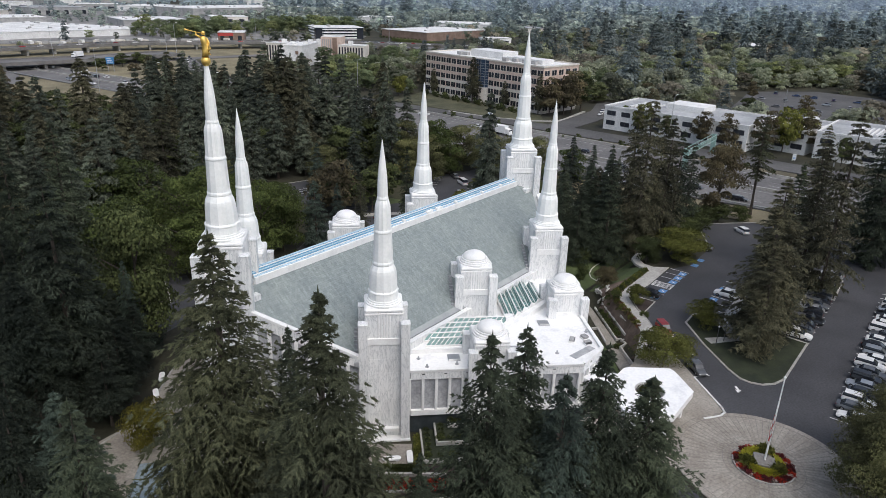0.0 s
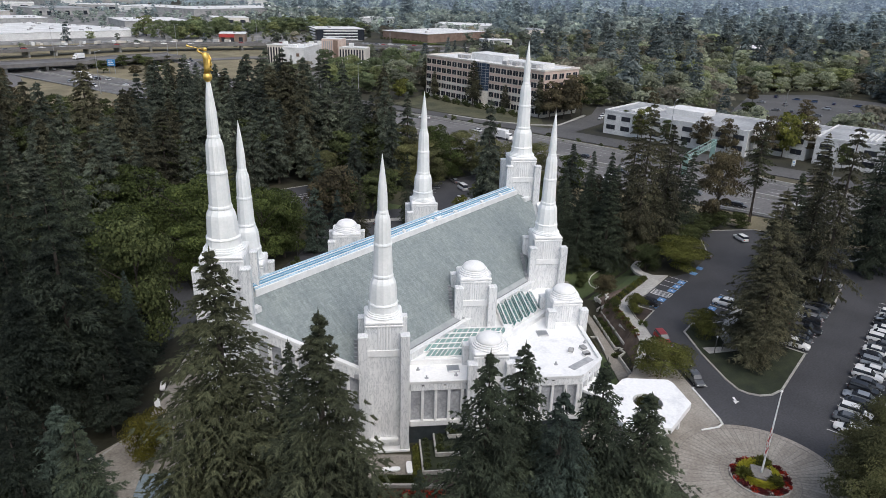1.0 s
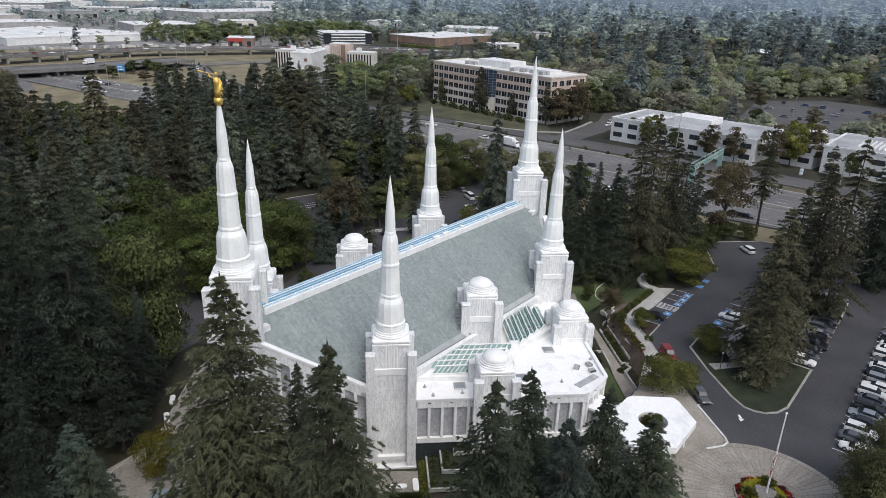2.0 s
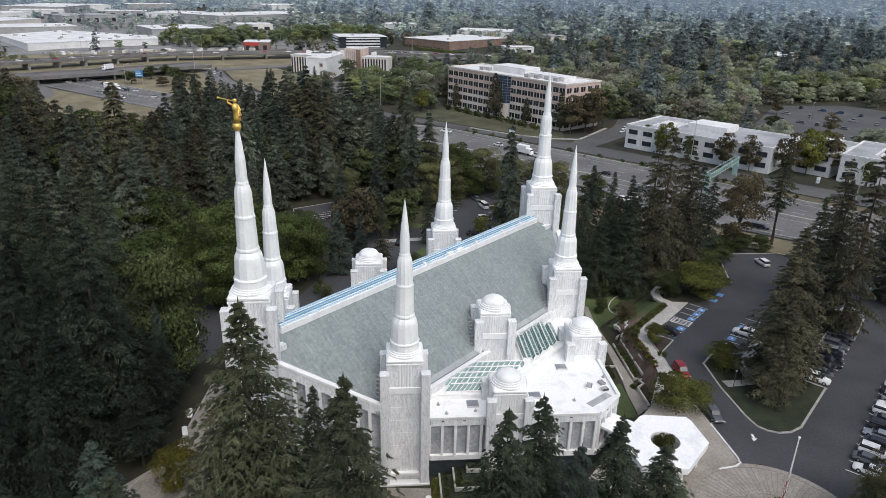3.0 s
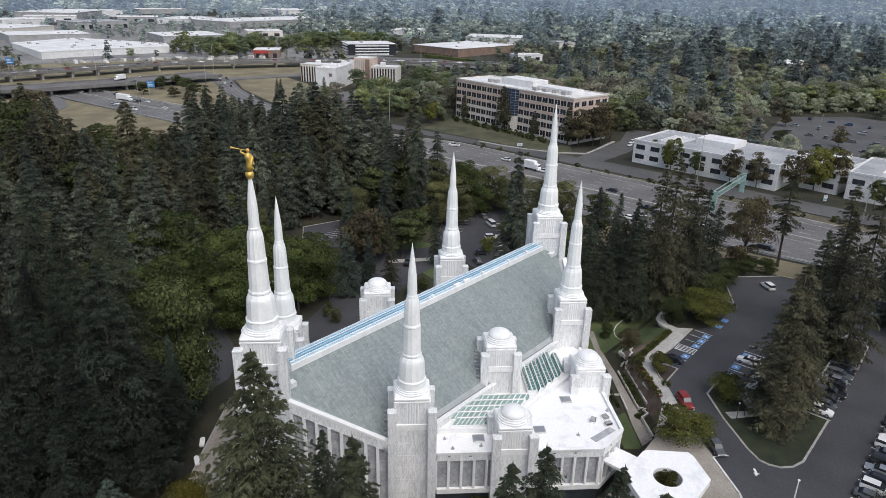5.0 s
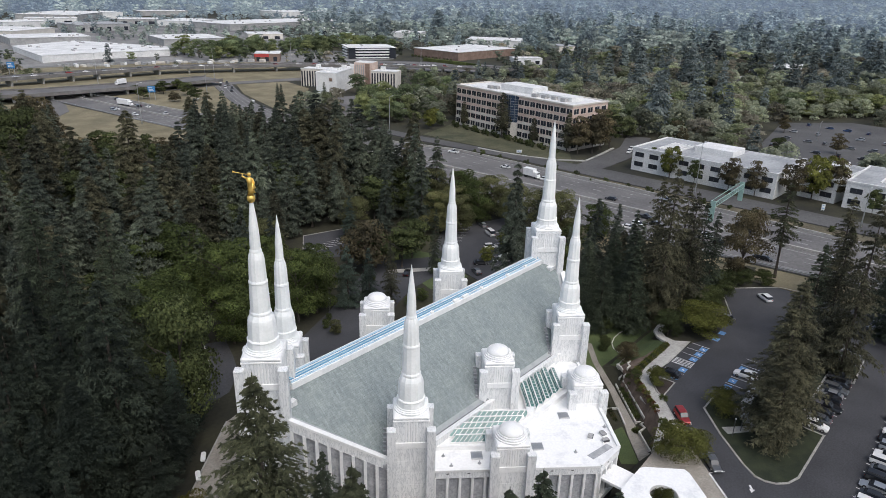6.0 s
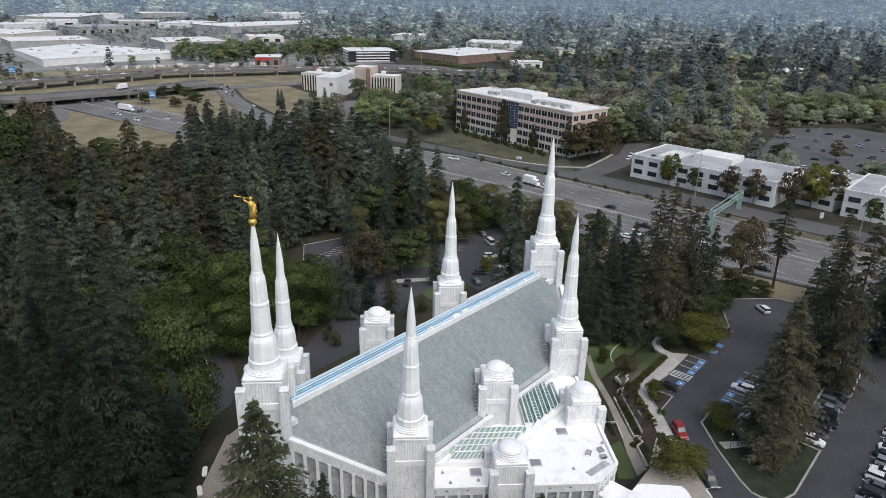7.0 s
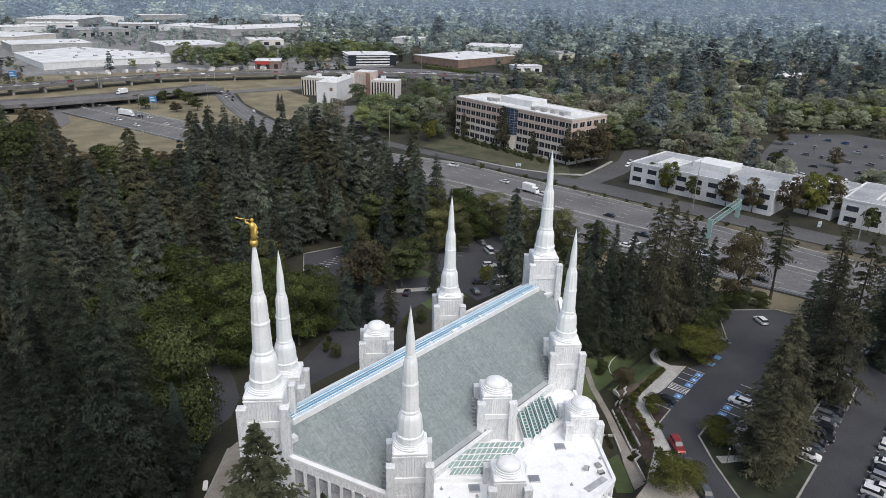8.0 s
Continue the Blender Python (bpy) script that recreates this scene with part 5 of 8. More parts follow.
# young trees and shrubs in the gardens
for k, x, y, h, wide, lab in ((4, 62.4, -28.6, 7.4, 1.12, "broad yellow-green maple beside the parking bays"), (1, 57.6, -22.4, 6.6, 0.72, "dark green garden tree on the lawn"),
                              (0, 15.8, -42.6, 6.0, 1.05, "wide olive-green tree beside the entrance canopy"),
                              (0, 34.8, -29.8, 4.0, 0.75, "small green tree in a kerbed bed"), (0, 34.0, -43.2, 5.0, 0.85, "round green tree in a parking island"),
                              (3, 42.5, -19.6, 4.6, 0.7, "rust-leaved garden tree above the terraces"), (1, 55, -8, 4.5, 0.55, "green garden shrub tree on the lawn"), (1, 47, -12, 3.8, 0.55, "green garden shrub tree on the lawn"),
                              (2, -47.0, 6.4, 7.2, 0.62, "golden yellow-green maple beside the court"), (0, 0, -46.2, 5.7, 0.4, "small tree that grows through the canopy opening")):
    LOW[k].plant(x, y, h, lab, "tree", wide=wide, z=max(ground_z(x, y), 0.0) if (y < -40 or x > 30 and y < -24) else None)
for k, x, y, h, lab in ((1, 9, -73.8, 12, "olive broadleaf tree beside the flag circle"), (1, 20, -78.6, 12.5, "olive broadleaf tree beside parked cars"), (1, 33, -79, 12, "olive broadleaf tree beside parked cars"), (2, -1.0, -74.0, 13.0, "olive broadleaf tree beside the flag circle"), (2, -6.5, -76.0, 13, "olive broadleaf tree beside the flag circle"),
                        (3, 46, -82, 13, "olive broadleaf tree beside parked cars"), (3, 60, -83, 14, "olive broadleaf tree beside parked cars")) + (
                        (0, -10, 53, 16, "large green maple behind the temple"), (0, -28, 53, 20, "large green maple behind the temple"), (0, -22, 62, 20, "large green maple behind the temple"), (0, 3, 58, 17, "large green maple behind the temple"), (1, -20, 58, 16, "large green maple behind the temple"), (0, 14, 70, 17, "large green maple behind the temple"), (2, 20, 84, 16, "large yellow-green maple behind the temple"), (0, 0, 74, 17, "large green maple behind the temple"), (3, -14, 72, 15, "large brown-green maple behind the temple"), (0, 22, 62, 14, "large green maple behind the temple"),
                        (2, 9, 39.5, 4, "small green garden tree behind the temple wall"), (1, 32, 36.5, 4, "small green garden tree behind the temple wall"), (0, 37, 37, 4, "small green garden tree behind the temple wall"), (2, 84, 64, 14, "large yellow-green maple behind the temple"), (2, 80, 69, 15, "large yellow-green maple behind the temple"), (0, 84, 80, 15, "large green maple behind the temple"), (2, 60, 88, 13, "large yellow-green maple behind the temple"), (2, 93, 72, 14, "large yellow-green maple behind the temple"), (1, 3.2, -72.6, 11, "olive broadleaf tree beside the flag circle"), (2, 84, 44, 6, "yellow-green young tree in the car park"), (2, 70, 40, 6, "yellow-green young tree in the car park")):
    (BIRCH if "flag circle" in lab or "parked cars" in lab else MAPLE[0 if k != 2 else 1] if "behind the temple" in lab else BROAD[k]).plant(x, y, h, lab, "tree")
for x, y, h, w in ((21.7, 49.2, 16.8, 1.0), (53.6, 84, 15.5, 0.9)):
    SPRUCE.plant(x, y, h, "blue-green spruce behind the temple", "spruce", "spruces behind the temple", wide=w)
SPRUCE.plant(27.6, 47.4, 15.2, "grey-green spruce beside a brown-tinged fir", "spruce", "spruces behind the temple", wide=0.8)
FIR_SIDE[1].plant(30.0, 41.6, 18.6, "brown-tinged fir behind the temple", "fir", wide=0.8)
for k, x, y, h, w, lab in ((3, 38.6, 61.2, 17.0, 1.0, "brown-orange tree beside the rear lot"), (1, 50.0, 57.0, 12.5, 1.25, "dark green spreading tree beside the rear walk"), (1, 44.0, 62.0, 11.5, 1.2, "dark green spreading tree beside the rear walk"), (0, 57.5, 60.0, 13.0, 1.1, "dark green spreading tree beside the rear walk"), (3, 46.0, 68.0, 13.0, 1.0, "brown-orange tree beside the rear lot")):
    BROAD[k].plant(x, y, h, lab, "tree", "trees behind the temple", wide=w)
for k, x, y, h, w in ((0, 53.0, 46.5, 20.5, 0.62), (2, 78.0, 38.6, 19.0, 0.75), (0, 83.6, 40.0, 25.0, 0.8), (2, 88.0, 34.0, 22.0, 0.8), (0, 62.0, 66.0, 20.0, 0.7)):
    FIR_SIDE[k].plant(x, y, h, "slim dark fir beside the rear car park", "fir", "firs of the rear car park", wide=w)
for x, y, h, w in ((6.8, 50.8, 19.5, 0.85), (13.2, 51.5, 16.8, 0.85), (-4.4, 58.6, 23.5, 0.9), (-4.0, 84.6, 21.0, 1.0), (-16.0, 88.0, 20.0, 1.0)):
    MAPLE[0].plant(x, y, h, "large green maple behind the temple", "tree", "maples behind the temple", wide=w)
for x, y, h in ((9.5, 43.5, 2.6), (12.5, 46.0, 2.2), (36.0, 55.0, 2.4), (33.0, 66.0, 2.6), (30.0, 62.0, 2.4)):
    LOW[1].plant(x, y, h, "dark clipped shrub beside the rear drive", "shrub", "rear drive shrubs", wide=0.5)

for x, y, h in ((30, 285, 29), (24, 270, 28), (38, 298, 25), (18, 255, 28), (10, 240, 30), (27, 250, 23), (14, 225, 26), (34, 266, 18), (45, 308, 20), (4, 262, 30), (20, 236, 24), (0, 250, 28), (10, 275, 30), (20, 292, 30)):
    if x in (30, 38, 18, 34, 45, 10):
        BROAD[3 if x > 20 else 0].plant(x, y, h * 0.8, "olive-brown broadleaf tree at the edge of the wood", "tree", "broadleaf trees of the wood", wide=0.95)
    else:
        FIR_MID[int(x * 7 + h) % 3].plant(x, y, h, "dark green fir in the woods round the temple", "fir", "firs of the wood", wide=1.2)
for back, low, high, kinds in ((7, 27.5, 35.0, (0, 5, 2, 0)), (15, 31.0, 35.5, (2, 0, 5, 1)), (24, 31.5, 34.0, (5, 2, 1, 3))):
    for i in range(12):
        y = 112 + i * 9.4 + (i * 7 % 5 - 2) * 0.9
        ridge = low + (high - low) * smoothstep(108, 134, y) - 11.0 * smoothstep(144, 194, y) + 2.0 * smoothstep(186, 200, y)
        FIR_MID[kinds[i % 4]].plant(106.5 - 0.075 * (y - 112) - back + (i * 3 % 4 - 1.5), y, ridge + 2.2 + (i * 5 % 7 - 4) * 0.8, "tall dark fir at the freeway edge of the wood", "fir", "firs of the freeway edge", wide=1.0 + 0.07 * (i * 3 % 5))
for i, (x, y, h) in enumerate(((98, 104, 25), (92, 107, 29), (86, 103, 30), (95, 99, 21), (80, 108, 31), (102, 117, 29), (88, 97, 25), (76, 113, 30), (82, 98, 24))):
    FIR_MID[(0, 5, 2)[i % 3]].plant(x, y, h, "tall dark fir at the freeway edge of the wood", "fir", "firs of the freeway edge", wide=1.15)
CLEAR = [
    [(-60, -14), (-58, 14), (-40, 24), (-20, 34), (-8, 36), (14, 34), (40, 42), (66, 34), (60, 30), (46, 12), (76, 2), (88, -6), (88, -34), (40, -90), (-30, -90), (-50, -60)],
    [(-36, 28), (-33, 44), (-30, 64), (-10, 80), (10, 84), (14, 60), (-4, 44), (14, 53), (46, 68), (64, 58), (60, 44), (16, 32)],
    [(31, 82), (45, 102), (63, 96), (46, 72)], [(8, 60), (34, 90), (60, 94), (72, 66), (46, 64), (14, 52)], [(55, 32), (84, 29), (109, 57), (91, 77), (61, 60)],
    ASPHALT, [(20, -72), (110, -72), (110, -84), (0, -90)], [(76, -20), (112, -20), (112, -70), (76, -70)],
]


def clear_of(x, y):
    return not any(inside(p, x, y) for p in CLEAR)


def near_edge(y):
    ys = [p[1] for p in FW_NEAR][::-1]
    xs = [p[0] for p in FW_NEAR][::-1]
    return float(np.interp(y, ys, xs))


# the tallest firs of the wood and the maples before them
BIG = ((-47.7, 25.0, 33.8), (-34.3, 52.5, 34.9), (-43.2, 51.3, 33.7), (-40.5, 73.0, 35.6), (-55.0, 36.0, 27.0), (-32.6, 33.5, 21.9), (-37.2, 27.9, 16.4))
for i, (x, y, top) in enumerate(BIG):
    if i < 5:
        # two of these take the needle colour darkened for shade
        (FIR_SHADED[0] if i in (0, 4) else FIR_NEAR[(1, 0, 2, 0)[i]]).plant(x, y, top + 3.6, "large dark green fir with tiered boughs in the wood", "fir", "firs of the wood", wide=(1.05, 0.95, 0.95, 0.95, 0.9)[i])
    elif i == 5:
        MAPLE[2].plant(x, y, top + 4.2, "tall dark green maple beside the court", "tree", wide=0.72)
    else:
        FIR_NEAR[3].plant(x, y, top + 3.6, "slim blue-green spruce before a maple", "spruce", wide=0.7)
# crowded firs whose shade is put into the needle colour
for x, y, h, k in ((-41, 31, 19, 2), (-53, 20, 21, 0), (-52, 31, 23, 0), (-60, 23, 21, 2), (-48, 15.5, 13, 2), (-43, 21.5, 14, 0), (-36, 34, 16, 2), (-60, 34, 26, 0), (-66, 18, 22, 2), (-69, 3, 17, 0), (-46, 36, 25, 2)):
    FIR_SHADED[k // 2].plant(x, y, h, "fir crowded in the wood, needles coloured dark for deep shade", "hemlock", "hemlocks of the wood", wide=1.05 if h > 18 else 1.5)
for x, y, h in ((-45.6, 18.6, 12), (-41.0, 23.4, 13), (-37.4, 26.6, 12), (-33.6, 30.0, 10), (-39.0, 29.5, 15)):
    FIR_SHADED[1].plant(x, y, h, "low fir beside the court, coloured dark for shade", "hemlock", "hemlocks of the wood", wide=1.5)
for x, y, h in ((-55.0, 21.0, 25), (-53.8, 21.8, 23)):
    FIR_SHADED[2].plant(x, y, h, "fir with a long bare trunk, coloured dark for shade", "hemlock", "bare-trunked hemlocks")
SPRUCE.plant(-58.4, 4.4, 16.0, "blue-green spruce beside the court", "spruce", wide=1.3)
for x, y, h in ((-64.5, 12.5, 4.0), (-61.0, 11.0, 3.6), (-67.0, 8.0, 4.4), (-63.0, 6.5, 3.8), (-69.5, 12.0, 4.2), (-58.0, 10.5, 3.0), (-66.0, 3.0, 4.4)):
    LOW[1].plant(x, y, h, "dark green shrub at the edge of the wood", "shrub", "wood edge shrubs", wide=0.75)
spots = []
for gy_ in np.arange(-300, 300, 9.6):
    for gx_ in np.arange(-150, 126, 9.6):
        x, y = gx_ + rng.uniform(-4.4, 4.4), gy_ + rng.uniform(-4.4, 4.4)
        if x > near_edge(y) - (6 if y > 60 else 13) or not clear_of(x, y):
            continue
        if y < -10 and x < 60 and not (x < -86):
            continue
        if x < -86 or y < -110:
            continue
        ex, ey = x + 83, y + 72
        ang_ = math.degrees(math.atan2(ey, ex)) - 39.5
        if abs(ang_) > 44:
            continue
        if y > (296 if x < 28 else 246 if x < 60 else 224):
            continue
        if any(math.hypot(x - q[0], y - q[1]) < 7.5 for q in BIG):
            continue
        spots.append((math.hypot(ex, ey), x, y))
spots.sort()
N_SINGLE = 285
woods = {}
for i, (d, x, y) in enumerate(spots):
    u = rng.random()
    east = x > 60 and y < 40
    dark_side = x < 22 and y < 130
    # nearer left wood: shade painted in through the darkened needles
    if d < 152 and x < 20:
        k = FIR_SHADED[rng.choice((0, 1))]
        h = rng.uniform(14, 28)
        lab, cat, grp = "fir crowded in the wood, needles coloured dark for deep shade", "hemlock", "hemlocks of the wood"
    elif u < (0.97 if dark_side else 0.68 if not east else 0.82):
        k = FIR_MID[rng.choice((0, 1, 2, 5, 0, 2, 3))]
        h = rng.uniform(17, 38) if not east else rng.uniform(15, 29)
        lab, cat, grp = "dark green fir in the woods round the temple", "fir", "firs of the wood"
    else:
        k = BROAD[rng.choice((0, 1, 1, 0, 3))]
        h = rng.uniform(11, 18)
        lab, cat, grp = "broadleaf tree among the firs", "tree", "broadleaf trees of the wood"
    if x > 62 and 112 < y < 210:
        k, h = FIR_MID[rng.choice((0, 2, 5, 1))], rng.uniform(23, 31)
        lab, cat, grp = "dark green fir in the woods round the temple", "fir", "firs of the wood"
    elif y > (300 if x < 14 else 168):
        k, h = BROAD[rng.choice((0, 1, 3, 3))], rng.uniform(7, 12)
        lab, cat, grp = "broadleaf tree among the firs", "tree", "broadleaf trees of the wood"
    w = rng.uniform(0.95, 1.3) * (0.76 if d < 152 and x < 20 else 0.92)
    if i < N_SINGLE:
        k.plant(x, y, h, lab, cat, grp, rng.uniform(-2, 2), w)
    else:
        woods.setdefault(id(k), (k, []))[1].append((x, y, h, w))


def joined(name, label, kind_, rows, keep=1.0, grow=1.0, mat=None, vary=0.38):
    """Many far trees of one build in one mesh; keep thins the sprays, grow widens them to make up for it."""
    out, tone = [], []
    rg = np.random.default_rng(len(rows))
    tr = kind_.tris
    for x, y, h, w in rows:
        pick = rg.random(len(tr)) < keep
        t = tr[pick]
        c = t.mean(1, keepdims=True)
        t = c + (t - c) * grow
        a = rg.uniform(0, math.tau)
        k = h / kind_.h
        r = np.array(((math.cos(a), -math.sin(a), 0), (math.sin(a), math.cos(a), 0), (0, 0, 1)))
        out.append((t @ r.T) * np.array((k * w, k * w, k)) + np.array((x, y, ground_z(x, y) - 0.2)))
        tone.append(kind_.tone[pick] * 0.7 + rg.uniform(-vary, vary * 1.25))
    me = tri_mesh(name, np.concatenate(out), mat or kind_.crown.materials[0], np.concatenate(tone))
    return tagged(put(name, me, None), label, "woods", kind="stuff")


for k, rows in woods.values():
    joined("woods", "dense dark woods of fir and maple beyond the temple", k, rows, 0.25, 1.9)

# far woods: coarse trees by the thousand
# haze of distance mixed into these base colours: paler and bluer
M["far_fir"] = leaf_material("hazed_far_fir_needles", (0.112, 0.140, 0.150), (0.172, 0.206, 0.218), 0.03, 0.35, through_light=0.3)
M["far_leaf"] = leaf_material("hazed_far_green_leaves", (0.186, 0.210, 0.172), (0.266, 0.294, 0.238), 0.03, 0.35, through_light=0.5)
M["far_rust"] = leaf_material("hazed_far_brown_leaves", (0.196, 0.190, 0.162), (0.266, 0.256, 0.218), 0.03, 0.35, through_light=0.5)
M["far_lime"] = leaf_material("hazed_far_yellow_leaves", (0.215, 0.246, 0.158), (0.305, 0.340, 0.220), 0.03, 0.35, through_light=0.5)
FAR_MATS = ("far_leaf", "far_rust", "far_lime")
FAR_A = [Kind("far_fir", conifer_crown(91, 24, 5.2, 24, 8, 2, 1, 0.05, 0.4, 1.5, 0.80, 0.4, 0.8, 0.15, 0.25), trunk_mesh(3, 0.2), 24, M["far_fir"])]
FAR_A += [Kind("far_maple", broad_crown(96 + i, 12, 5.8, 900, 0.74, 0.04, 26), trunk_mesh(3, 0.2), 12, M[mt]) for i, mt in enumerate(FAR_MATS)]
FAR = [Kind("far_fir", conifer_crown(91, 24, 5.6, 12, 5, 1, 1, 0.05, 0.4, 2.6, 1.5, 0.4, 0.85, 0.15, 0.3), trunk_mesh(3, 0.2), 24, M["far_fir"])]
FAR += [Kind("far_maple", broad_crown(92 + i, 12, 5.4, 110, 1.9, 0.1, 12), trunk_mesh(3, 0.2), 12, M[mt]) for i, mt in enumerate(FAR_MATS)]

# ---------------------------------------------------------------- buildings beyond the freeway


def frame_at(ox, oy, dx, dy):
    """A frame whose x runs along (dx, dy) and whose y runs to its left."""
    return Matrix.Translation((ox, oy, 0)) @ Matrix.Rotation(math.atan2(dy, dx), 4, "Z")


def window_piece(key, w, h, sill=0.1):
    """Shared window meshes: a frame and a recessed pane."""
    if key not in PIECE:
        fr = boxes([(-w / 2, -0.05, 0, w / 2, 0.12, sill), (-w / 2, -0.05, h - sill, w / 2, 0.12, h), (-w / 2, -0.05, sill, -w / 2 + sill, 0.12, h - sill),
                    (w / 2 - sill, -0.05, sill, w / 2, 0.12, h - sill), (-sill / 2, -0.05, sill, sill / 2, 0.12, h - sill)])
        pn = boxes([(-w / 2 + sill, 0.0, sill, w / 2 - sill, 0.1, h - sill)])
        out = []
        for nm, bm in (("window", fr), ("pane", pn)):
            me = bpy.data.meshes.new(nm)
            bm.normal_update(), bm.to_mesh(me), bm.free()
            out.append(me)
        PIECE[key] = out
    return PIECE[key]


def window(parent, m, key, w, h, frame_mat, glass="dark_glass"):
    a, b = window_piece(key, w, h)
    f = put("window", a, frame_mat, parent)
    f.matrix_local = m
    put("pane", b, M[glass], f)


# five-storey office block: front runs from its north end to its south end
office = thing("office_building", "five-storey tan and cream office block with a curved blue glass bay", "office building", frame_at(220.4, 178.5, -14.8, -85.5))
OL, OD, OZ0, OST = 86.8, 27.0, 0.4, 4.15
OT = OZ0 + 5 * OST + 0.9
part("wall", boxes([(0, 0, OZ0 - 1, 38, OD, OT), (50, 0, OZ0 - 1, OL, OD, OT), (38, 1.5, OZ0 - 1, 50, OD, OT)]), M["tan"], office, "cream and tan office walls")
part("ground_course", boxes([(-0.15, -0.15, OZ0 - 1, 38, 0.2, OZ0 + OST), (50, -0.15, OZ0 - 1, OL + 0.15, 0.2, OZ0 + OST), (OL - 0.1, -0.15, OZ0 - 1, OL + 0.15, OD, OZ0 + OST)]), M["cream"], office)
for i in range(1, 5):
    z = OZ0 + i * OST
    for x0, x1 in ((0, 38), (50, OL)):
        part("spandrel", boxes([(x0 - 0.1, -0.1, z - 0.5, x1 + 0.1, 0.15, z + 0.75)]), M["cream" if i < 3 else "tan"], office)
    part("spandrel", boxes([(OL - 0.1, 0.15, z - 0.75, OL + 0.1, OD, z + 0.9)]), M["tan"], office)
part("roof", boxes([(0.3, 0.3, OT, OL - 0.3, OD - 0.3, OT + 0.1)]), M["roof_pale"], office, "pale flat roof")
part("parapet", boxes([(-0.3, -0.3, OT, OL + 0.3, 0.3, OT + 0.7), (-0.3, OD - 0.3, OT, OL + 0.3, OD + 0.3, OT + 0.7), (-0.3, 0.3, OT, 0.3, OD - 0.3, OT + 0.7), (OL - 0.3, 0.3, OT, OL + 0.3, OD - 0.3, OT + 0.7)]), M["cream"], office)
part("penthouse", boxes([(26, 10, OT, 50, 22, OT + 3.6), (54, 9, OT, 78, 18, OT + 2.2)], bev=0.1), M["wall_white"], office)
for x, y in ((18, 7), (22, 8), (54, 5), (60, 6), (66, 7), (73, 6)):
    part("roof_unit", boxes([(x, y, OT, x + 3, y + 2.4, OT + 1.8)], bev=0.12), M["wall_grey"], office)
for s_ in range(5):
    z = OZ0 + s_ * OST + 0.95
    for x0, x1, n_ in ((0, 38, 9), (50, OL, 9)):
        for i in range(n_):
            window(office, Matrix.Translation((x0 + (i + 0.5) * (x1 - x0) / n_, -0.04 if s_ else -0.2, z)), ("office",), 3.7, 2.7, M["cream"])
    for i in range(5):
        window(office, Matrix.Translation((OL + (0.06 if s_ else 0.22), 2.6 + i * 5.3, z)) @ Matrix.Rotation(math.pi / 2, 4, "Z"), ("office",), 3.7, 2.7, M["cream"])
bay = part("glass_bay", prism([(38, 1.6), (40, -0.6), (42.5, -1.5), (45.5, -1.5), (48, -0.6), (50, 1.6)], OZ0 + 2 * OST - 0.5, OT + 0.2), M["blue_glass"], office, "curved dark blue curtain glass")
for i in range(10):
    z = OZ0 + 2 * OST - 0.4 + i * 1.35
    part("mullion", prism([(37.9, 1.6), (39.9, -0.7), (42.4, -1.6), (45.6, -1.6), (48.1, -0.7), (50.1, 1.6)], z, z + 0.12), M["steel"], bay)
for x, y in ((40, -0.66), (42.5, -1.56), (44, -1.56), (45.5, -1.56), (48, -0.66)):
    part("mullion", boxes([(x - 0.07, y - 0.06, OZ0 + 2 * OST - 0.5, x + 0.07, y + 0.1, OT + 0.2)]), M["steel"], bay)
part("bay_base", prism([(37.8, 1.5), (39.9, -0.8), (42.4, -1.8), (45.6, -1.8), (48.1, -0.8), (50.2, 1.5)], OZ0 - 1, OZ0 + 2 * OST - 0.5), M["cream"], office)
for s_ in range(2):
    for x in (42.0, 44.0, 46.0):
        window(office, Matrix.Translation((x, -1.86, OZ0 + s_ * OST + 0.7)), ("bay",), 1.7, 2.6, M["cream"])

# white two-storey business units beside the frontage road


def white_unit(ox, oy, dx, dy, ln, depth, z0, h, n_, label, group):
    u = thing("business_unit", label, "office building", frame_at(ox, oy, dx, dy), group)
    part("wall", boxes([(0, 0, z0 - 1.5, ln, depth, z0 + h)]), M["wall_white"], u)
    part("roof", boxes([(0.4, 0.4, z0 + h, ln - 0.4, depth - 0.4, z0 + h + 0.12)]), M["roof_grey"], u, "pale grey flat roof")
    part("parapet", boxes([(-0.2, -0.2, z0 + h - 0.1, ln + 0.2, 0.4, z0 + h + 0.6), (-0.2, depth - 0.4, z0 + h - 0.1, ln + 0.2, depth + 0.2, z0 + h + 0.6), (-0.2, 0.4, z0 + h - 0.1, 0.4, depth - 0.4, z0 + h + 0.6), (ln - 0.4, 0.4, z0 + h - 0.1, ln + 0.2, depth - 0.4, z0 + h + 0.6)]), M["wall_white"], u)
    part("penthouse", boxes([(ln * 0.35, depth * 0.45, z0 + h, ln * 0.62, depth * 0.85, z0 + h + 2.6)], bev=0.1), M["wall_white"], u)
    for i in range(6):
        part("roof_rib", boxes([(ln * 0.14 + i * 1.7, depth * 0.2, z0 + h + 0.1, ln * 0.14 + i * 1.7 + 0.6, depth * 0.7, z0 + h + 0.7)]), M["wall_white"], u)
    for s_ in range(2):
        for i in range(n_):
            window(u, Matrix.Translation(((i + 0.5) * ln / n_, -0.04, z0 + 0.9 + s_ * 4.2)), ("unit",), 4.2, 2.0, M["dark_metal"])
        for i in range(3):
            window(u, Matrix.Translation((-0.04, depth * (0.8 - 0.3 * i), z0 + 0.9 + s_ * 4.2)) @ Matrix.Rotation(-math.pi / 2, 4, "Z"), ("unit",), 4.2, 2.0, M["dark_metal"])


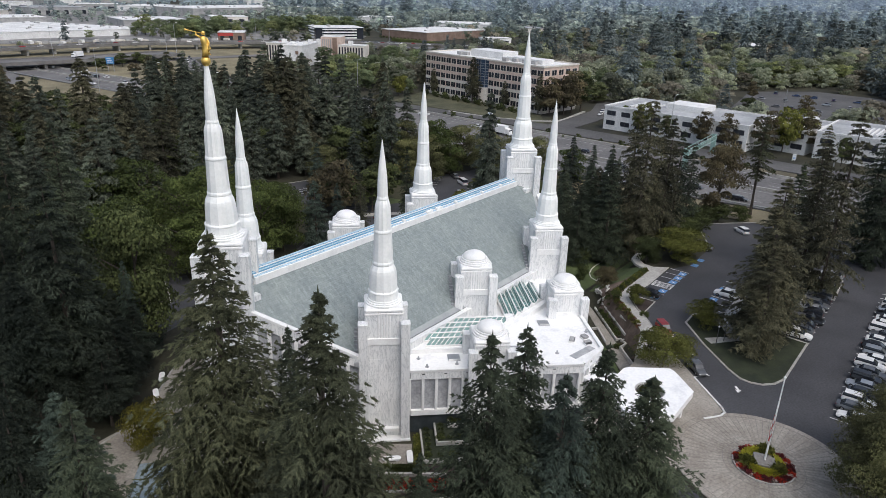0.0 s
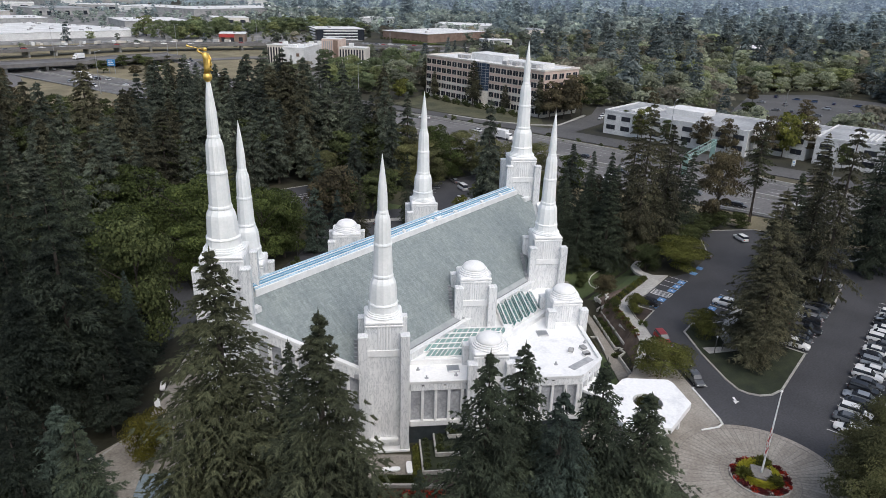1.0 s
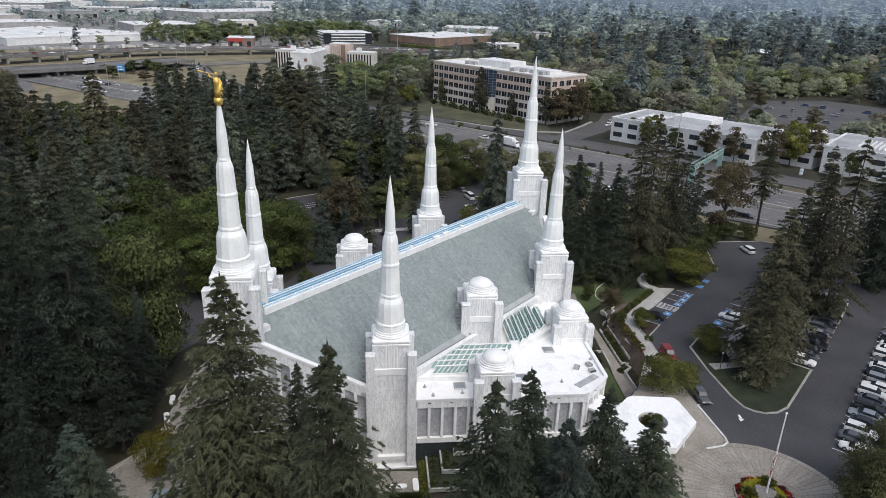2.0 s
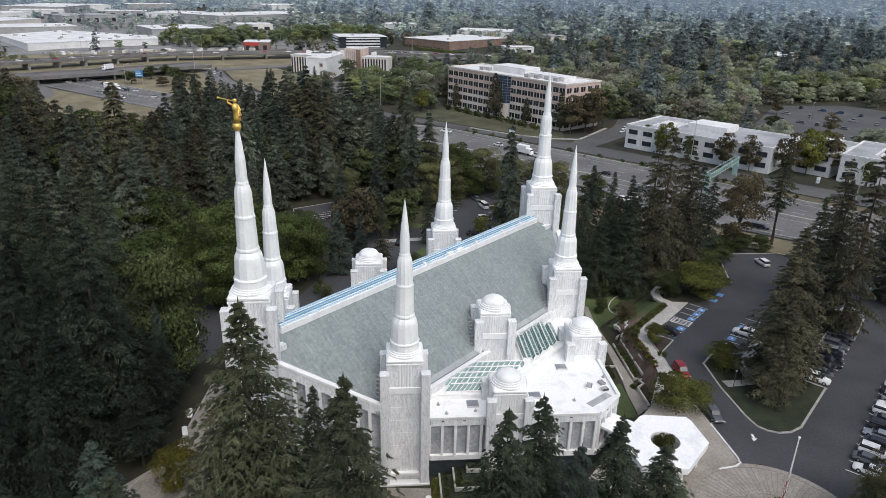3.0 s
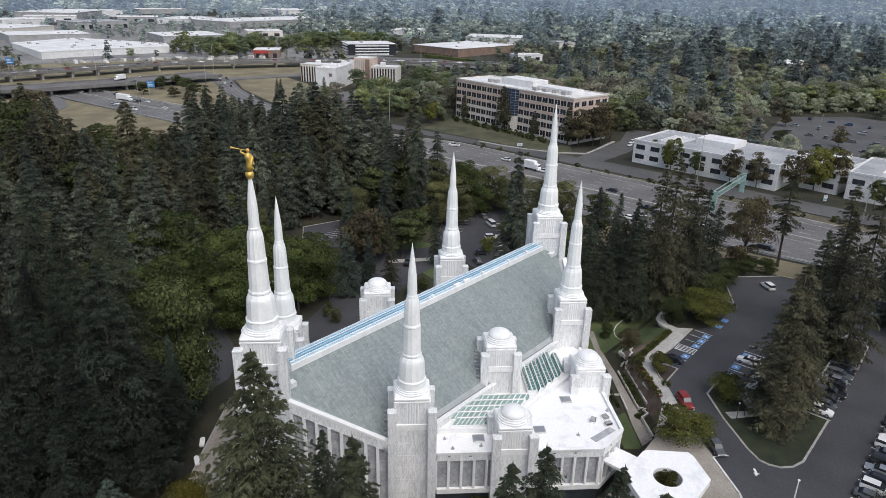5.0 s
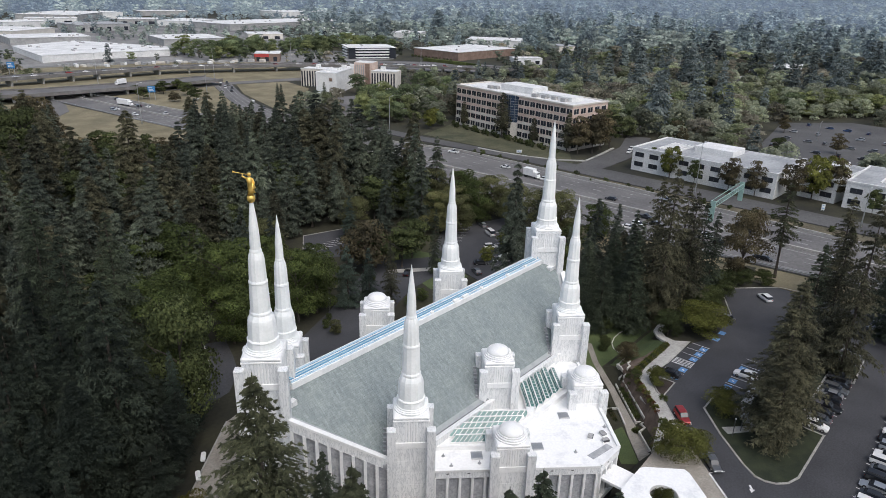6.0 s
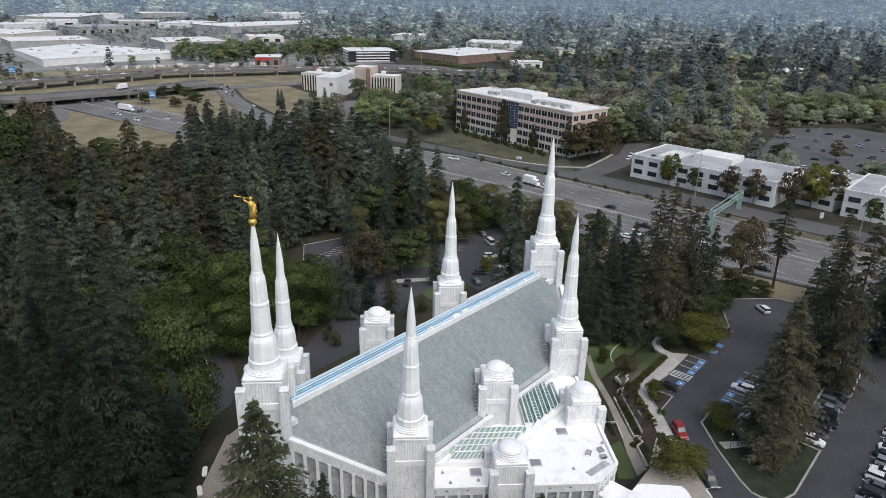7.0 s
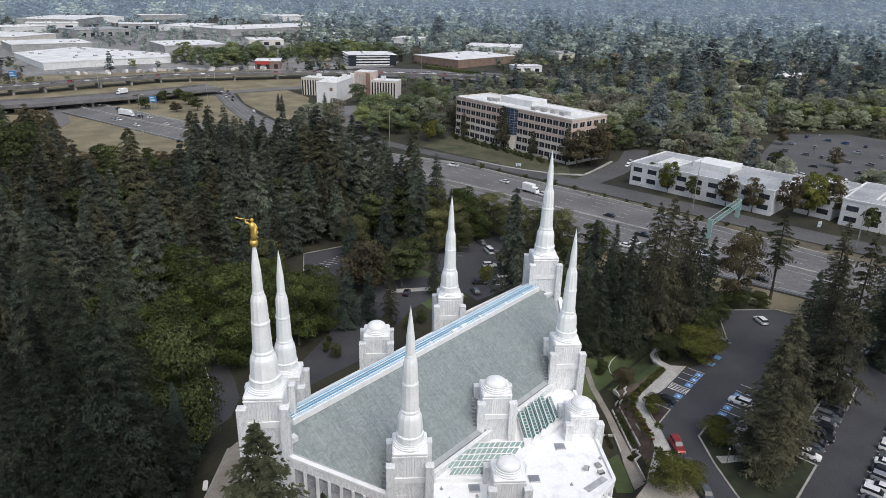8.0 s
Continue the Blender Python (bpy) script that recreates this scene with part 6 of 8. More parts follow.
white_unit(195.5, 55, -4, -64, 62, 32, 1.2, 8.6, 9, "white two-storey business unit with dark windows", "business units")
white_unit(205, -12, -3, -20, 14, 30, 1.0, 8.0, 2, "white low link of the business unit", "business units")
white_unit(200.5, -29, -2.5, -60, 66, 34, 0.9, 9.0, 9, "white two-storey business unit beside the car park", "business units")

# hotel with white blocks, ribbed wings and a brown tower
hotel = thing("hotel", "white and beige hotel with ribbed wings and a brown stair tower", "hotel", frame_at(230, 318.6, 0.5, -0.87))
part("wall", boxes([(0, 0, -3, 15.6, 36, 15.2), (1.5, 36, -3, 15.0, 60, 14.2)]), M["wall_white"], hotel)
part("side_wing", boxes([(-24, 31, -3, -0.05, 46, 14.0)]), M["cream"], hotel)
part("back_wing", boxes([(30.05, 37, -3, 50, 52, 13.8)]), M["cream"], hotel)
part("tower", boxes([(15.05, 42, -3, 30, 56, 19.2)]), M["tan"], hotel, "tan stair tower")
part("tower_stripe", boxes([(24.2, 41.75, 1, 27.6, 42.05, 18.4)]), M["wall_brown"], hotel)
part("roof", boxes([(0.4, 0.4, 15.2, 15.2, 35.6, 15.4), (1.9, 36.4, 14.2, 14.6, 59.6, 14.4), (-23.6, 31.4, 14.0, -0.4, 45.6, 14.2), (30.4, 37.4, 13.8, 49.6, 51.6, 14.0), (15.4, 42.4, 19.2, 29.6, 55.6, 19.4)]), M["roof_pale"], hotel)
part("parapet", boxes([(-0.2, -0.2, 15.2, 15.8, 0.3, 15.9), (-0.2, 0.3, 15.2, 0.3, 35.8, 15.9), (15.3, 0.3, 15.2, 15.8, 35.8, 15.9), (-24.2, 30.8, 14.0, -0.2, 31.3, 14.6), (30.2, 36.8, 13.8, 50.2, 37.3, 14.4)]), M["wall_white"], hotel)
for x0, y0, n_ in ((-23.6, 30.8, 11), (30.6, 36.8, 9)):
    for i in range(n_):
        part("wall_rib", boxes([(x0 + i * 2.15, y0, -3, x0 + 1.05 + i * 2.15, y0 + 0.25, 12.6)]), M["dark_glass"], hotel)
for i in range(5):
    part("wall_rib", boxes([(16.2 + i * 1.55, 41.8, 1, 16.9 + i * 1.55, 42.02, 17.6)]), M["wall_grey"], hotel)
part("roof_sign", boxes([(10.2, -0.3, 9.8, 12.4, -0.02, 12.0)], bev=0.05), M["wall_brown"], hotel)
for x, y in ((4, 10), (9, 20), (5, 42), (9, 50), (36, 43), (-14, 37)):
    part("roof_unit", boxes([(x, y, 13.9, x + 3.4, y + 2.8, 16.8)], bev=0.1), M["wall_white"], hotel)

# sheds, shops and warehouses of the industrial estate


def shed(name, ox, oy, dx, dy, ln, depth, h, wall, roof, label, category, group, bays=0, base=None):
    z0 = ground_z(ox, oy) if base is None else base
    u = thing(name, label, category, frame_at(ox, oy, dx, dy), group)
    part("wall", boxes([(0, 0, z0 - 4, ln, depth, z0 + h)]), M[wall], u)
    part("roof", boxes([(-0.4, -0.4, z0 + h, ln + 0.4, depth + 0.4, z0 + h + 0.5)], bev=0.12), M[roof], u)
    for i in range(bays):
        part("dock_door", boxes([((i + 0.25) * ln / bays, -0.25, z0 + 0.5, (i + 0.7) * ln / bays, 0.02, z0 + h * 0.62)]), M["dark_glass"], u)
    rg = np.random.default_rng(int(ox + oy))
    for i in range(int(ln / 14)):
        x, y = rg.uniform(2, ln - 4), rg.uniform(2, depth - 4)
        part("roof_unit", boxes([(x, y, z0 + h + 0.5, x + 2.4, y + 1.8, z0 + h + 1.7)], bev=0.1), M["wall_grey"], u)


def plan_hall(name, pts, h, wall, roof, label, category, group, units=12):
    """A low hall over a plan outline, with roof units and a parapet."""
    z0 = ground_z(*pts[0])
    u = thing(name, label, category, None, group)
    part("wall", prism(pts, z0 - 4, z0 + h), M[wall], u)
    cx_, cy_ = sum(p[0] for p in pts) / len(pts), sum(p[1] for p in pts) / len(pts)
    part("roof", prism([(cx_ + (x - cx_) * 1.006, cy_ + (y - cy_) * 1.006) for x, y in pts], z0 + h, z0 + h + 0.5), M[roof], u)
    rg = np.random.default_rng(int(cx_))
    while units:
        x, y = rg.uniform(min(p[0] for p in pts), max(p[0] for p in pts)), rg.uniform(min(p[1] for p in pts), max(p[1] for p in pts))
        if inside([(cx_ + (a - cx_) * 0.9, cy_ + (b - cy_) * 0.9) for a, b in pts], x, y):
            part("roof_unit", boxes([(x, y, z0 + h + 0.5, x + rg.uniform(1.5, 3.5), y + rg.uniform(1.5, 3), z0 + h + rg.uniform(1.2, 2.0))], bev=0.1), M["wall_grey"], u)
            units -= 1
    return u


W_ = "white-roofed warehouse of the industrial estate"
EST = "industrial estate buildings"
for row in (
    ("warehouse", 178, 765, 78, -12, 80, 60, 8, "wall_grey", "roof_pale", W_, 0), ("warehouse", 205, 838, 60, 40, 74, 90, 9, "cream", "roof_pale", W_, 0), ("warehouse", 306, 680, 68, -16, 70, 70, 8, "wall_grey", "roof_pale", W_, 0),
    ("warehouse", 307, 908, 70, 4, 72, 60, 9, "wall_grey", "roof_grey", "grey-roofed warehouse of the industrial estate", 6)) + (("warehouse", 488, 832, 241, 26, 243, 90, 9, "wall_grey", "roof_pale", "long white-roofed shed of the industrial estate", 0),
    ("warehouse", 496, 945, 72, 52, 90, 60, 8, "wall_white", "roof_pale", W_, 0), ("warehouse", 318, 1168, 62, -58, 90, 150, 9, "wall_grey", "roof_pale", W_, 0), ("warehouse", 770, 1090, 150, -6, 150, 80, 10, "wall_white", "roof_pale", W_, 0),
    ("shop", 306, 506, 17, -14, 24, 26, 7.5, "wall_brown", "roof_pale", "brown brick shop with a red front panel", 3), ("office_pavilion", 396, 470, 24, -14, 50, 40, 11, "dark_glass", "roof_pale", "dark glass office pavilion with white bands", 0),
    ("showroom", 476, 453, -3, -65, 66, 96, 8, "wall_brown", "roof_pale", "brown-walled showroom with a broad white roof", 0), ("shop", 655, 436, 50, 30, 60, 70, 7, "wall_white", "roof_pale", W_, 0),
    ) + (("house", 612, 92, 54, 4, 54, 28, 8, "cream", "roof_pale", "pale low block among the trees", 5), ("house", 604, 174, 4, 16, 18, 24, 8, "wall_grey", "roof_grey", "grey house among the trees", 2), ("house", 636, 344, 18, 24, 30, 20, 9, "cream", "roof_grey", "pale house among the trees", 3),
    ("house", 495, 331, 22, -16, 30, 16, 6, "wall_white", "roof_pale", "white low house among the trees", 3), ("house", 520, 120, 20, -14, 24, 14, 5, "wall_white", "roof_pale", "white low house among the trees", 2),
    ) + (("warehouse", 250, 1010, 60, 10, 60, 50, 8, "wall_white", "roof_pale", W_, 0), ("warehouse", 400, 1200, 100, -10, 100, 60, 9, "wall_white", "roof_pale", W_, 0), ("warehouse", 560, 1250, 90, -20, 90, 50, 9, "wall_grey", "roof_pale", W_, 0),
    ("warehouse", 430, 700, 40, -20, 44, 40, 7, "cream", "roof_pale", W_, 3), ("warehouse", 560, 720, 50, -24, 56, 40, 7, "wall_white", "roof_pale", W_, 3), ("warehouse", 300, 1080, 70, -30, 70, 40, 8, "wall_white", "roof_pale", W_, 3),
    ("warehouse", 420, 1040, 60, -30, 60, 50, 8, "wall_grey", "roof_pale", W_, 3), ("warehouse", 640, 600, 40, 20, 50, 40, 7, "wall_white", "roof_pale", W_, 3),
):
    shed(row[0], *row[1:10], row[10], "building", EST, row[11])
plan_hall("warehouse", [(150, 602), (186, 606), (268, 597), (282, 628), (262, 690), (240, 752), (164, 716)], 6.0, "wall_white", "roof_pale", "broad low white-roofed warehouse of the industrial estate", "building", EST, 22)
rp = part("front_panel", boxes([(-0.2, -0.5, 7.4, 14, -0.1, 10.2)], bev=0.05), M["red_paint"], None)
rp.matrix_world = frame_at(306, 506, 17, -14)
sg = thing("shop_sign", "red panel on the front of a brown shop", "sign")
rp.parent = sg
pav = bpy.data.objects["office_pavilion"]
for i in range(4):
    z = ground_z(396, 470) + 0.6 + i * 2.8
    part("white_band", prism([(8, -1.2), (42, -1.2), (51.2, 9), (51.2, 31), (42, 41.2), (8, 41.2), (-1.2, 31), (-1.2, 9)], z, z + 1.2), M["wall_white"], pav)
sheet("ground_estate", [(110, 520), (230, 500), (330, 470), (430, 440), (470, 470), (430, 560), (520, 760), (460, 1000), (180, 1000), (120, 700)], 0.1, M["yard"], "pale grey yards of the industrial estate", "road", 30)

sheet("ground_estate_bank", [(60, 500), (200, 494), (300, 446), (312, 492), (240, 545), (110, 575), (60, 560)], 0.2, M["dry_grass"], "brown earth bank below the warehouses", "grass", 12)
# elevated highway and bridge over the freeway
for nm, ln_, z, w, lab in (("road_elevated", [(-60, 500), (75, 482), (135, 482), (203, 478), (296, 432), (367, 374), (396, 331), (450, 250), (520, 100)], 7.4, 15, "grey elevated highway on piers"),
                           ("road_bridge", [(-40, 452), (20, 437), (74, 412), (140, 404), (200, 404)], 5.6, 24, "grey road bridge across the freeway")):
    L_, R_ = [], []
    for i, p in enumerate(ln_):
        a, b = ln_[max(0, i - 1)], ln_[min(len(ln_) - 1, i + 1)]
        d = Vector((b[0] - a[0], b[1] - a[1])).normalized()
        L_.append((p[0] - d.y * w / 2, p[1] + d.x * w / 2)), R_.append((p[0] + d.y * w / 2, p[1] - d.x * w / 2))
    deck = strip(nm, L_, R_, 0, M["old_asphalt"], lab, height=z)
    for side in (L_, R_):
        for (x0, y0), (x1, y1) in zip(side, side[1:]):
            ob = part("barrier", boxes([(0, -0.25, z - 1.3, math.hypot(x1 - x0, y1 - y0), 0.25, z + 0.95)], bev=0.04), M["bridge_grey"], deck)
            ob.matrix_local = frame_at(x0, y0, x1 - x0, y1 - y0)
    for (x0, y0), (x1, y1) in zip(ln_[1:], ln_[2:]):
        for k in (0.15, 0.5, 0.85):
            x, y = x0 + (x1 - x0) * k, y0 + (y1 - y0) * k
            if nm == "road_bridge" and x > 146:
                continue
            ob = part("pier", boxes([(-0.8, -w * 0.36, ground_z(x, y) - 0.5, 0.8, w * 0.36, z - 0.7)], bev=0.1), M["concrete"], deck)
            ob.matrix_local = frame_at(x, y, x1 - x0, y1 - y0)
# median barrier and guard rail of the freeway
def rail(name, pts, lift, h, w, mat, label):
    bm = bmesh.new()
    for (x0, y0), (x1, y1) in zip(pts, pts[1:]):
        d = math.hypot(x1 - x0, y1 - y0)
        z = (ground_z(x0, y0) + ground_z(x1, y1)) / 2 + lift
        box(bm, -0.1, -w / 2, z, d + 0.1, w / 2, z + h, frame_at(x0, y0, x1 - x0, y1 - y0))
    return tagged(part(name, bm, mat, None), label, "barrier", kind="structure")


def between(f):
    pts = []
    for a, b in zip(FW_NEAR, FW_FAR):
        pts.append((a[0] + (b[0] - a[0]) * f, a[1] + (b[1] - a[1]) * f))
    return pts


def dense(pts, step=20.0):
    out = [pts[0]]
    for a, b in zip(pts, pts[1:]):
        n_ = max(1, int(math.hypot(b[0] - a[0], b[1] - a[1]) / step))
        out += [(a[0] + (b[0] - a[0]) * i / n_, a[1] + (b[1] - a[1]) * i / n_) for i in range(1, n_ + 1)]
    return out


rail("barrier_median", dense(between(0.52)), 0.3, 0.85, 0.6, M["concrete"], "concrete median barrier of the freeway")
rail("barrier_near", dense(between(0.0)), 0.6, 0.4, 0.25, M["grey_metal"], "grey metal guard rail beside the freeway")
rail("barrier_far", dense(between(1.0)), 0.3, 0.9, 0.5, M["concrete"], "concrete wall between freeway and frontage road")
# lane lines
bm = bmesh.new()
for f, dash in ((0.07, 0), (0.165, 1), (0.26, 1), (0.355, 1), (0.46, 0), (0.58, 0), (0.68, 1), (0.78, 1), (0.87, 1), (0.95, 0)):
    pts = dense(between(f), 6.0)
    for i, (a, b) in enumerate(zip(pts, pts[1:])):
        if dash and i % 2:
            continue
        d = math.hypot(b[0] - a[0], b[1] - a[1])
        z = max(ground_z(*a), ground_z(*b)) + 0.33
        box(bm, 0, -0.13, z - 0.05, d * (0.6 if dash else 1.0), 0.13, z, frame_at(a[0], a[1], b[0] - a[0], b[1] - a[1]))
tagged(part("trim_lane_line", bm, M["line_worn"], None), "white painted lane lines on the freeway", "road marking", kind="structure")
bm = bmesh.new()
for f in (0.25, 0.5, 0.75):
    L_, R_ = [(200, 410), (173, 347), (160, 314), (150, 285), (134, 236)], [(212, 402), (188, 350), (172, 306), (166, 277), (162, 190)]
    pts = dense([(a[0] + (b[0] - a[0]) * f, a[1] + (b[1] - a[1]) * f) for a, b in zip(L_, R_)], 8)
    for a, b in list(zip(pts, pts[1:]))[::1]:
        z = max(ground_z(*a), ground_z(*b)) + 0.38
        box(bm, 0, -0.14, z - 0.05, math.hypot(b[0] - a[0], b[1] - a[1]) * 0.8, 0.14, z, frame_at(a[0], a[1], b[0] - a[0], b[1] - a[1]))
tagged(part("trim_ramp_line", bm, M["line_worn"], None), "white painted lines on the slip road", "road marking", kind="structure")


# signs, gantry, tall lamp masts
def mast(x, y, h, name="light_mast", label="tall thin grey light mast beside the freeway", arm=2.2):
    z = ground_z(x, y)
    t = thing(name, label, "street lamp", pose(x, y, z), "freeway light masts")
    part("pole", tube([(0, 0, 0), (0, 0, h)], [0.22, 0.1], 8), M["steel"], t)
    part("arm", tube([(0, 0, h - 0.2), (arm, 0, h + 0.3)], [0.07, 0.05], 6), M["steel"], t)
    part("lamp_head", boxes([(arm - 0.2, -0.2, h + 0.2, arm + 0.7, 0.2, h + 0.42)], bev=0.05), M["lamp_glass"], t)


for x, y, h in ((160, 173, 22), (89, 296, 22), (150, 330, 24), (179, 19, 20), (96, 250, 18), (210, 420, 24), (120, 420, 26), (330, 480, 26), (430, 400, 26), (70, 470, 26), (530, 113, 12), (176, -40, 14), (300, 60, 10), (330, 10, 10)):
    mast(x, y, h)
for x, y, w, h, up, mt, lab in ((131, 366, 5, 4, 5, "sign_blue", "blue motorway service sign on two posts"), (92, 498, 5.5, 4.5, 10, "sign_blue", "blue motorway service sign on two posts"), (184, 108, 2.6, 1.3, 0.4, "wall_white", "white ground sign before the office block"), (190, -25, 1.3, 2.2, 0.4, "wall_white", "white monument sign beside the frontage road")):
    t = thing("road_sign", lab, "sign", pose(x, y, ground_z(x, y), 0, 0, -48), "road signs")
    part("board", boxes([(-w / 2, -0.12, up, w / 2, 0.12, up + h)], bev=0.04), M[mt], t)
    for s in (-1, 1):
        part("post", boxes([(s * w * 0.35 - 0.15, 0.12, -0.5, s * w * 0.35 + 0.15, 0.4, up + h)]), M["steel"], t)
    for i in range(3):
        part("text_bar", boxes([(-w * 0.36, -0.16, up + h * (0.2 + 0.25 * i), w * (0.36 - 0.1 * i), -0.12, up + h * (0.3 + 0.25 * i))]), M["line" if mt != "wall_white" else "sign_blue"], t)
gan = thing("sign_gantry", "green-grey lattice sign gantry over the freeway", "gantry", frame_at(147, 1, 33, 1))
for y in (-0.8, 0.8):
    for z in (5.6, 7.4):
        part("chord", tube([(0, y, z), (33, y, z)], [0.12, 0.12], 5), M["gantry"], gan)
for i in range(16):
    x = i * 33 / 16
    part("lattice", tube([(x, -0.8, 5.6), (x + 1.03, -0.8, 7.4), (x + 2.06, -0.8, 5.6)], [0.08] * 3, 4), M["gantry"], gan)
for x in (0, 33):
    part("leg", boxes([(x - 0.25, -0.9, -0.3, x + 0.25, 0.9, 7.6)], bev=0.05), M["gantry"], gan)

# single trees round the office block and the business units
OFF = "trees round the offices"
for k, x, y, h, lab in ((1, 200, 47, 9, "green tree before the white business unit"), (2, 193, 36, 12, "yellow-green tree before the white business unit"), (1, 190, 24, 9, "green tree before the white business unit"), (3, 190, 10, 12, "brown-tinged tree before the white business unit"), (3, 191, 0, 12, "brown-tinged tree before the white business unit"),
                        (3, 196, -12, 14, "olive tree between the business units"), (2, 202, -18, 15, "yellow-green tree between the business units"), (3, 206, -24, 14, "olive tree between the business units"), (2, 214, -22, 14, "yellow-green tree between the business units"), (1, 194, -40, 9, "green tree before the white business unit"), (1, 193, -62, 10, "green tree before the white business unit")) + (
                        (3, 212, 84, 13, "dark rust-brown tree beside the office block"), (3, 220, 84, 14, "dark rust-brown tree beside the office block"), (1, 228, 83, 13, "dark green tree beside the office block"), (3, 238, 96, 14, "olive tree beside the office side road"), (3, 205, 88, 12, "dark rust-brown tree beside the office block"), (1, 248, 104, 13, "olive tree beside the office side road"), (3, 246, 58, 13, "brown tree beside the side road"), (1, 258, 62, 12, "olive tree beside the side road"), (3, 236, 50, 12, "brown tree behind the business unit"),
                        (2, 196, 178, 9, "yellow-green tree before the office block"), (2, 204, 182, 9, "yellow-green tree before the office block"), (1, 192, 186, 8, "green tree before the office block"), (0, 260, 12, 10, "green tree in the business car park"), (3, 300, -6, 9, "brown tree in the business car park"), (3, 340, 30, 9, "brown tree in the business car park")):
    BROAD[k].plant(x, y, h * (1.5 if "beside the office block" in lab else 1.2), lab, "tree", OFF, wide=0.72 if "business unit" in lab else 0.9)
for x, y, h in ((217, 170, 15), (209, 137, 24), (206, 115, 14), (203, 93, 20), (230, 188, 18), (199, 20, 10), (206, -6, 12)):
    FIR_MID[1].plant(x, y, h, "dark green conifer before the office block", "fir", OFF, wide=1.25)
SHRUB = Kind("shrub", broad_crown(88, 3, 2.4, 160, 0.6, 0.1, 8), trunk_mesh(2, 0.1), 3, M["leaf"])
for i in range(30):
    x, y = 205 + 0.17 * i * 2.9 - 5.0 + (i % 3), 95 + 2.75 * i
    SHRUB.plant(x - 2.5, y, 2.2 + (i * 7 % 5) * 0.3, "dark green shrub along the office front", "shrub", "office shrubs", wide=0.8)
for i in range(34):
    y = -150 + i * 8.3 + (i * 37 % 11) * 0.3
    SHRUB.plant(165.5 + (i * 13 % 5) * 0.6 + (1.2 if y > 60 else -1.0), y, 1.3 + (i * 7 % 5) * 0.35, "low green-brown shrub on the freeway verge", "shrub", "verge shrubs", wide=1.1)
# clipped hedge and shrubs before the showroom
hedge = part("hedge", boxes([(0, 0, 0, 58, 3.0, 3.2), (58, 0.6, 0, 76, 3.0, 3.0)], bev=0.3), M["leaf_hedge"], None)
hedge.matrix_world = frame_at(452, 398, -2, -65) @ Matrix.Translation((-14, -6, ground_z(452, 398)))
tagged(hedge, "long clipped dark green hedge before the showroom", "hedge")
for i in range(12):
    SHRUB.plant(468 - i * 0.2, 448 - i * 5.2, 2.4, "round yellow-green shrub along the showroom wall", "shrub", "showroom shrubs", wide=1.0)
# bushes between freeway and slip road, clutter in the yards of the estate
for k, x, y, h in ((1, 150, 344, 9), (0, 157, 368, 9), (3, 138, 350, 7), (1, 163, 392, 8), (0, 128, 372, 8), (1, 148, 384, 9), (0, 134, 396, 6)):
    BROAD[k].plant(x, y, h, "green bush on the dry grass between the roads", "bush", "gore bushes", wide=1.5)
rg_ = np.random.default_rng(5)
M["street_leaf"] = leaf_material("street_tree_leaves", (0.098, 0.130, 0.074), (0.190, 0.232, 0.132), 0.03, 0.3, through_light=0.3)
M["street_lime"] = leaf_material("light_street_tree_leaves", (0.150, 0.178, 0.086), (0.265, 0.298, 0.148), 0.03, 0.3, through_light=0.3)
ESTATE_TREE = [Kind("broadleaf_tree", broad_crown(181 + i, 12, 5.6, 3600, 0.42, 0.06, 34), trunk_mesh(8, 0.2), 12, M[mt]) for i, mt in enumerate(("street_leaf", "street_lime"))]
for i in range(34):
    x, y = 150 + i * 5.2 + rg_.uniform(-2, 2), 566 - i * 2.0 + rg_.uniform(-7, 7)
    c_ = thing("yard_container", "pale storage container in a warehouse yard", "container", pose(x, y, ground_z(x, y), 0, 0, rg_.uniform(0, 180)), "yard containers")
    w_, h_ = rg_.uniform(4, 9), rg_.uniform(1.8, 2.9)
    part("box", boxes([(-w_ / 2, -1.3, 0.2, w_ / 2, 1.3, h_)], bev=0.05), M[("wall_grey", "wall_grey", "wall_white", "cream")[i % 4]], c_)
    part("door", boxes([(w_ / 2, -1.15, 0.3, w_ / 2 + 0.05, 1.15, h_ - 0.15)]), M["grey_metal"], c_)
for i in range(24):
    a_ = i / 24 * math.tau
    x, y = 246 + (58 + 6 * (i % 3)) * math.cos(a_), 272 + (36 + 5 * (i % 2)) * math.sin(a_)
    if not (y > 290 and 225 < x < 300) and x > 222:
        ESTATE_TREE[i % 5 == 0].plant(x, y, 9 + (i * 5 % 7), "green tree round the hotel car park", "tree", "hotel trees", wide=1.1)
for i, (x, y, h) in enumerate(((191, 226, 15), (188, 213, 14), (196, 204, 13), (200, 217, 15), (207, 226, 15), (218, 228, 16), (214, 212, 14), (225, 202, 14), (219, 251, 16), (234, 252, 16), (245, 242, 15), (245, 229, 15), (204, 240, 14), (252, 298, 15), (206, 180, 9), (198, 190, 8))):
    ESTATE_TREE[i % 3 == 0].plant(x, y, h, "light green rounded tree between the hotel and the offices", "tree", "hotel trees", wide=1.05 + 0.1 * (i % 3))
for i, (x, y, h) in enumerate(((197, 228, 16), (222, 214, 17), (186, 300, 13), (191, 311, 12), (205, 279, 15))):
    FIR_MID[(0, 2, 5)[i % 3]].plant(x, y, h, "dark conifer between the hotel and the offices", "fir", OFF, wide=1.1)
